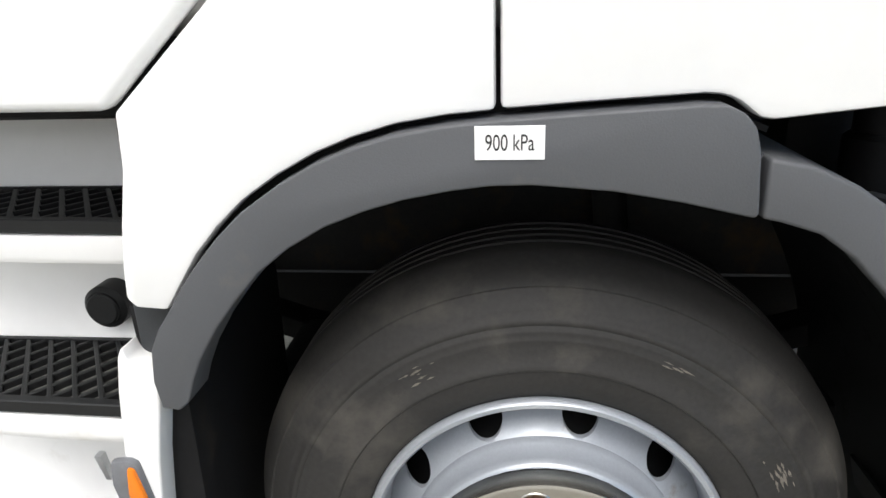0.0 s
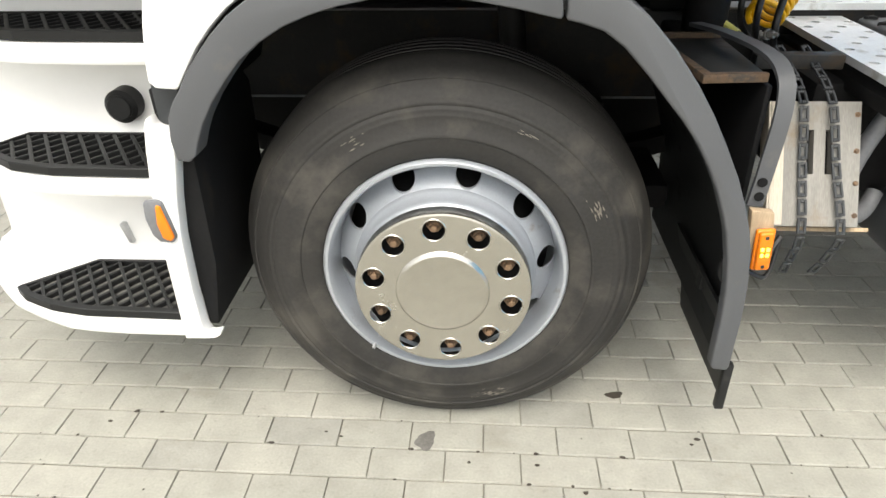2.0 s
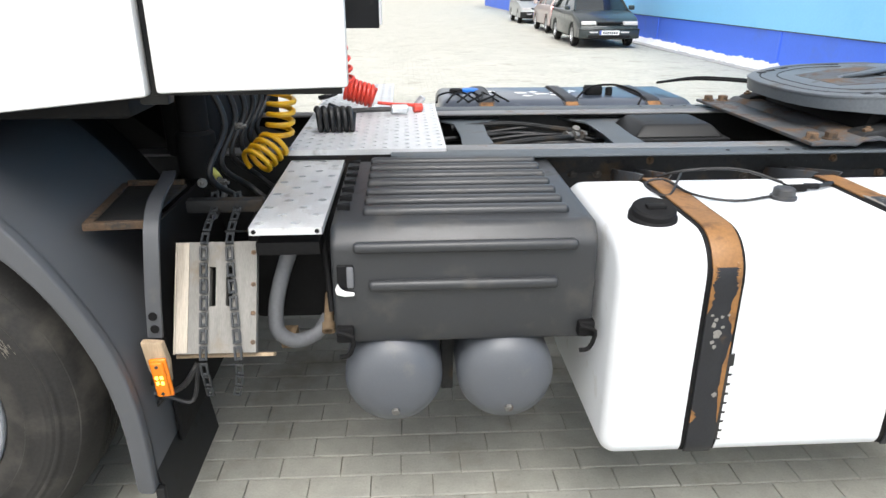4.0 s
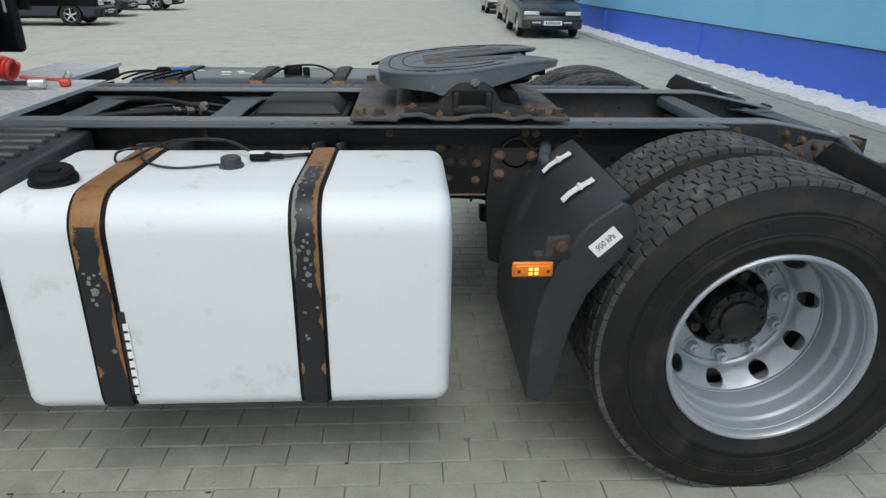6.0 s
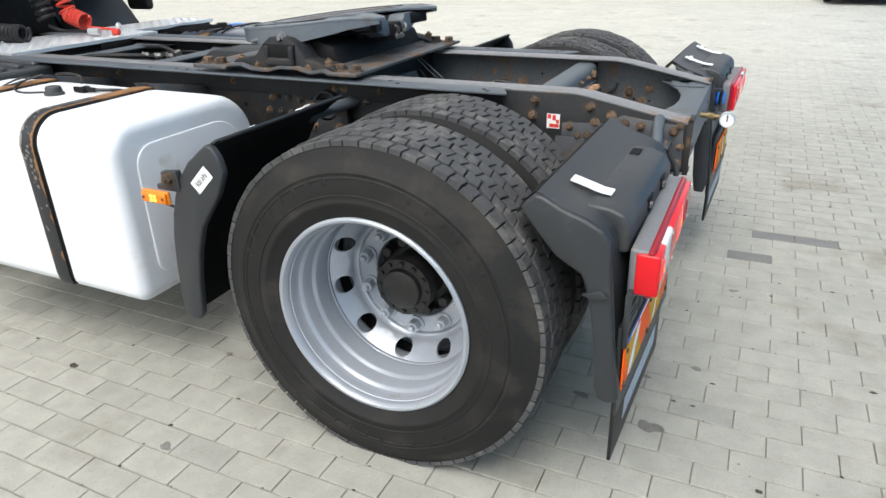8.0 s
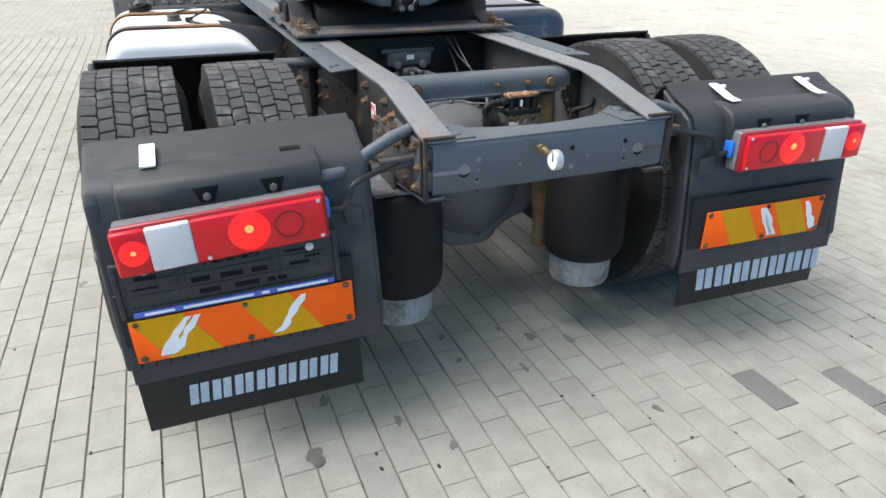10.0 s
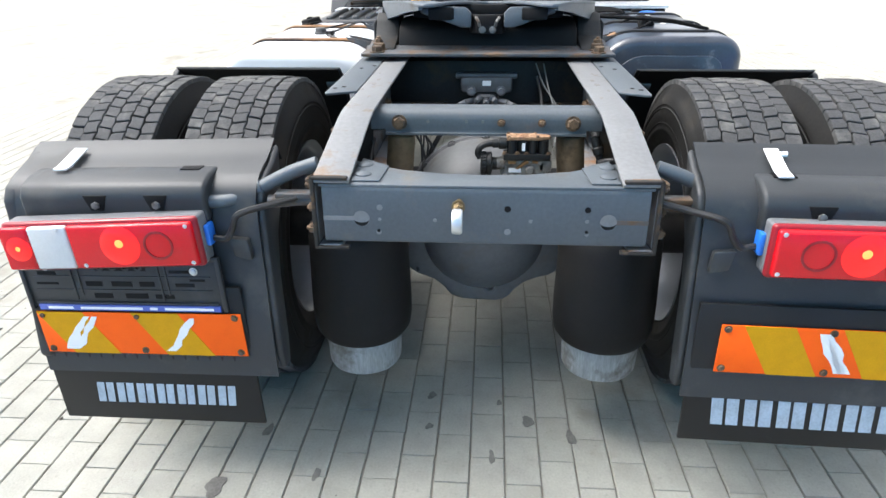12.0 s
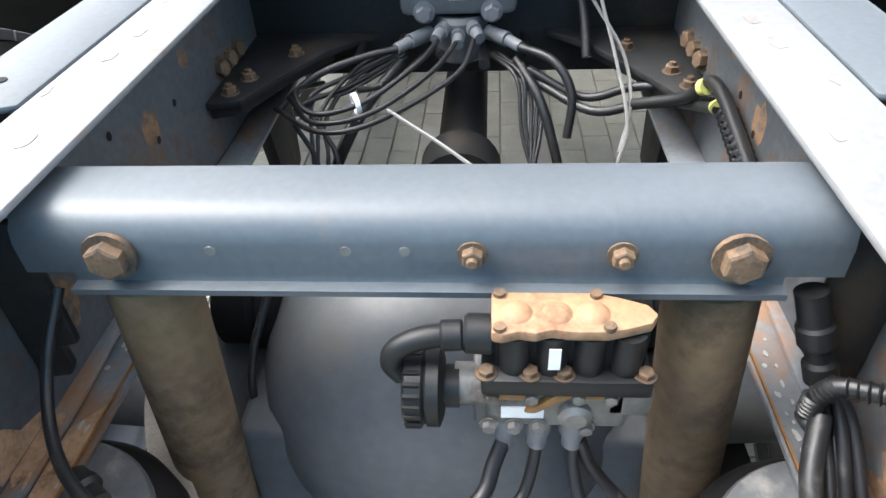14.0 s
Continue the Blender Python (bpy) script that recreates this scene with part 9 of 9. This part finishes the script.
for i, (x, y, r, st) in enumerate(((-0.055, -1.22, 0.030, 1.0), (0.491, -1.014, 0.016, 1.4), (0.30, -0.93, 0.010, 2.5), (4.365, 0.156, 0.022, 1.0), (4.696, -0.748, 0.030, 1.2), (4.80, -0.35, 0.012, 1.6), (3.124, -0.95, 0.010, 1.5), (2.62, -1.25, 0.014, 1.3),
                                    (1.45, -1.28, 0.012, 2.0), (0.95, -1.5, 0.03, 1.1), (3.3, -1.45, 0.016, 1.4), (4.246, -0.162, 0.014, 1.3), (4.405, -0.159, 0.013, 1.0), (4.274, 0.065, 0.010, 1.2), (4.434, 0.285, 0.016, 1.8), (4.889, 0.338, 0.012, 1.8), (4.633, -0.47, 0.012, 1.9), (4.452, -0.667, 0.014, 2.0), (4.535, 0.039, 0.010, 2.6), (-0.42, -1.45, 0.012, 1.4))):
    ob = new("oil_stain", meshed(blot(x, y, r, "oil", i, st), "oil_stain", "oil" if i not in (1, 2, 7, 8) else "leaf"))
    tagged(ob, "dark oil stain on the paving" if i not in (1, 2, 7, 8) else "small dark lump of dirt on the paving", "stain", "stains on the paving")

# ---------- the hall along the yard ----------
WX = 8.62
bm = bm_new()
box(bm, WX, WX + 0.30, -12, 60, -0.3, 0.72, 0)
wall = tagged(new("wall_east", meshed(bm, "wall_east", "wall_dark")), "blue hall wall with a dark blue base and light blue cladding", "wall", kind="structure")
bm = bm_new()
box(bm, WX - 0.012, WX + 0.28, -12, 60, 0.728, 5.2, 0)
part("cladding", bm, "wall_light", wall, "light blue flat cladding", kind="structure")
bm = bm_new()
box(bm, WX - 0.022, WX + 0.02, -12, 60, 0.712, 0.729, 0.002)
part("drip_rail", bm, "car_blue", wall, "thin dark drip rail", kind="structure")
bm = bm_new()
for y in (3.6, 10.4, 17.0, 24.0, 31.0):
    box(bm, WX - 0.028, WX + 0.02, y - 0.03, y + 0.03, 0, 0.71, 0.002)
part("cover_strip", bm, "wall_dark", wall, "upright cover strip", kind="structure")
bm = bm_new()
box(bm, WX - 0.5, WX + 0.6, -12.2, 60.2, 5.2, 5.32, 0.01)
part("roof_edge", bm, "wall_dark", wall, "plain roof edge", kind="structure")
# crumbly white strip and slabs along its foot
verts, faces = [], []
rnd = random.Random(4)
ys = np.arange(-8, 40, 0.09)
for i, y in enumerate(ys):
    o, h = rnd.uniform(-0.045, 0.045), rnd.uniform(0.04, 0.09)
    verts += [(WX - 0.40 + o, y, 0.0), (WX - 0.36 + o, y, h * 0.7), (WX - 0.14 + 0.5 * o, y, h + 0.025), (WX + 0.01, y, h + rnd.uniform(0.0, 0.05))]
    if i:
        b = 4 * i
        faces += [(b - 4 + k, b + k, b + k + 1, b - 3 + k) for k in range(3)]
me = bpy.data.meshes.new("kerb")
me.from_pydata(verts, [], faces)
me.materials.append(M["kerb"])
kerb = tagged(new("kerb", me), "crumbly white strip along the foot of the hall", "kerb", kind="structure")
bm = bm_new()
for k in range(48):
    y = -8 + k * 1.0
    box(bm, WX - 0.64, WX - 0.34, y + 0.006, y + 0.994, -0.01, 0.012, 0.004)
slab = tagged(new("pavement", meshed(bm, "pavement", "slab")), "strip of grey kerb slabs beside the wall", "pavement", kind="structure")


# ---------- parked cars ----------
def car_wheel(parent, x, y, side, r=0.30):
    bm = bm_new()
    lathe(bm, [(0.19, -0.085), (0.26, -0.09), (0.293, -0.075), (r, -0.04), (r, 0.04), (0.293, 0.075), (0.26, 0.09), (0.19, 0.085)], n=32, loop=True)
    w = part("wheel", bm, "rubber", parent, "dark tyre on a light alloy wheel", pose(x, y, r, 0, 90 if side > 0 else -90, 0))
    bm = bm_new()
    lathe(bm, [(0.195, 0.05), (0.20, 0.082), (0.188, 0.085), (0.178, 0.06), (0.178, -0.05), (0.195, -0.05)], n=32, loop=True)
    for k in range(5):
        t = bm_new()
        box(t, 0.03, 0.185, -0.022, 0.022, 0.055, 0.072, 0.006)
        join(bm, t, Matrix.Rotation(2 * math.pi * k / 5, 4, "Z"))
    lathe(bm, [(0, 0.078), (0.04, 0.076), (0.05, 0.06), (0, 0.055)], n=20)
    part("rim", bm, "zinc", w)
    bm = bm_new()
    lathe(bm, [(0, 0.02), (0.18, 0.02), (0.18, -0.02), (0, -0.02)], n=24)
    part("brake_disc", bm, "pitch", w)


def car(at, turn, paint, label, estate=False):
    """A small five-door car, its nose towards local -y."""
    ob = thing("car", label, "car", "parked cars", at)
    ob.rotation_euler = (0, 0, radians(turn))
    half = 0.84
    side = [(-2.05, 0.30), (-2.06, 0.50), (-1.98, 0.66), (-1.75, 0.76), (-1.05, 0.90), (-0.95, 0.92), (1.95, 0.94), (2.03, 0.80), (2.06, 0.52), (2.02, 0.30), (1.70, 0.24)]
    for c in (1.28, -1.22):
        side += [(c + 0.36 * math.cos(a), 0.27 + 0.36 * math.sin(a)) for a in [math.pi * k / 8 for k in range(9)]] if c > 0 else [(c + 0.36 * math.cos(a), 0.27 + 0.36 * math.sin(a)) for a in [math.pi * k / 8 for k in range(9)]]
    side += [(-1.70, 0.24)]
    bm = bm_new()
    prism(bm, side, "yz", -half, half, 0.05, 3)
    for v in bm.verts:
        if v.co.z > 0.55:
            v.co.x *= 1 - 0.10 * (v.co.z - 0.55)
        if v.co.y < -1.6:
            v.co.x *= 1 - 0.10 * (-1.6 - v.co.y) / 0.46
    body = part("body", bm, paint, ob, "painted car body")
    back = 1.90 if estate else 1.75
    bm = bm_new()
    t = bm_new()
    low = [(-0.74, -1.02, 0.90), (0.74, -1.02, 0.90), (0.74, back + 0.1, 0.92), (-0.74, back + 0.1, 0.92)]
    top = [(-0.58, -0.38, 1.37), (0.58, -0.38, 1.37), (0.58, back - (0.10 if estate else 0.55), 1.40), (-0.58, back - (0.10 if estate else 0.55), 1.40)]
    vs = [t.verts.new(p) for p in low + top]
    for f in ((3, 2, 1, 0), (4, 5, 6, 7), (0, 1, 5, 4), (1, 2, 6, 5), (2, 3, 7, 6), (3, 0, 4, 7)):
        t.faces.new([vs[i] for i in f])
    bmesh.ops.recalc_face_normals(t, faces=t.faces)
    rounded(t, 0.03, 3)
    join(bm, t)
    part("glasshouse", bm, "glass", ob, "dark windows")
    bm = bm_new()
    box(bm, -0.585, 0.585, -0.36, back - (0.10 if estate else 0.57), 1.375, 1.415, 0.018, 3)
    for s in (-1, 1):
        rod(bm, (s * 0.735, -1.0, 0.92), (s * 0.585, -0.37, 1.385), 0.028, n=10)
        rod(bm, (s * 0.735, back + 0.05, 0.93), (s * 0.585, back - (0.10 if estate else 0.55), 1.39), 0.05, n=10)
        rod(bm, (s * 0.735, 0.35, 0.93), (s * 0.59, 0.35, 1.385), 0.03, n=10)
    part("roof", bm, paint, ob)
    bm = bm_new()
    box(bm, -0.80, 0.80, -2.10, -1.86, 0.24, 0.50, 0.05, 3)
    box(bm, -0.80, 0.80, 1.86, 2.10, 0.26, 0.52, 0.05, 3)
    pieces("bumper", bm, paint if paint == "car_green" else "black", ob, "plain bumpers")
    bm = bm_new()
    box(bm, -0.80, 0.80, -2.108, -1.95, 0.455, 0.475, 0.006)
    box(bm, -0.56, 0.56, -2.112, -2.05, 0.255, 0.33, 0.01)
    box(bm, -0.33, 0.33, -2.085, -2.0, 0.60, 0.655, 0.01)
    part("grille", bm, "pitch", ob, "black grille and lower air intake")
    for s in (-1, 1):
        bm = bm_new()
        box(bm, s * 0.36, s * 0.74, -2.075, -1.93, 0.575, 0.675, 0.02, 3)
        part("headlamp", bm, "clear", ob, "clear headlamp")
        bm = bm_new()
        box(bm, s * 0.30, s * 0.52, -2.116, -2.08, 0.385, 0.42, 0.006)
        part("fog_lamp", bm, "clear", ob)
        bm = bm_new()
        box(bm, s * 0.50, s * 0.76, 1.98, 2.075, 0.66, 0.86, 0.02, 3)
        part("tail_light", bm, "red", ob, "red tail light")
        bm = bm_new()
        box(bm, s * 0.82, s * 0.97, -0.86, -0.74, 0.92, 1.04, 0.03, 3)
        part("door_mirror", bm, paint, ob)
        for y in (-1.22, 1.28):
            car_wheel(ob, s * 0.735, y, s)
    bm = bm_new()
    box(bm, -0.26, 0.26, -2.122, -2.110, 0.335, 0.445, 0.004)
    plate = part("number_plate", bm, "label", ob, "white plate")
    bm = bm_new()
    for k in range(7):
        box(bm, -0.17 + 0.057 * k, -0.17 + 0.057 * k + 0.036, -2.1235, -2.1215, 0.36, 0.42, 0)
    part("plate_bar", bm, "ink", plate)
    bm = bm_new()
    box(bm, -0.26, -0.215, -2.1236, -2.1215, 0.337, 0.443, 0)
    part("plate_field", bm, "blue_ink", plate)
    bm = bm_new()
    box(bm, -0.70, 0.70, -1.7, 1.7, 0.20, 0.34, 0.03)
    part("underbody", bm, "pitch", ob)
    return ob


car((6.82, 17.5, 0), -2, "car_green", "dark green hatchback parked beside the blue hall")
car((7.25, 23.2, 0), 178, "car_pink", "pale car parked behind a dark green one", True)
car((7.35, 30.0, 0), -2, "car_silver", "silver estate car far along the hall", True)
car((-8.2, 19.0, 0), 96, "car_blue", "dark car standing across the yard")
car((-9.2, 23.5, 0), 96, "car_blue", "dark car standing across the yard", True)
car((-9.0, 28.5, 0), 96, "car_silver", "grey car at the far side of the yard")


# crumbs of moss and dirt in the joints
rnd = random.Random(33)
verts, faces = [], []
for k in range(900):
    if k % 3 == 0:
        x, y = rnd.uniform(-1.4, 2.4), rnd.uniform(-2.2, -1.15)
    elif k % 3 == 1:
        x, y = rnd.uniform(1.0, 6.2), rnd.uniform(-2.6, -1.1)
    else:
        x, y = rnd.uniform(4.7, 7.2), rnd.uniform(-2.2, 2.2)
    row = round((y - ROW0 + slope * (x - COL0)) / PITCH_Y)
    if rnd.random() < 0.6:
        y = ROW0 + row * PITCH_Y - slope * (x - COL0) + rnd.uniform(-0.003, 0.003)
    r = 0.0025 + 0.006 * rnd.random() ** 3
    long_ = rnd.uniform(0.8, 2.2)
    base, n = len(verts), 7
    for i in range(n):
        a = 2 * math.pi * i / n
        q = r * rnd.uniform(0.6, 1.2)
        verts.append((x + q * long_ * math.cos(a), y + q * math.sin(a), 0.0004))
    verts.append((x, y, 0.0012 + r * 0.4))
    faces += [(base + i, base + (i + 1) % n, base + n) for i in range(n)]
me = bpy.data.meshes.new("joint_crumbs")
me.from_pydata(verts, [], faces)
me.materials.append(M["leaf"])
crumbs = tagged(new("joint_crumbs", me), "dark crumbs of moss and dirt in the paving joints", "debris", kind="stuff")
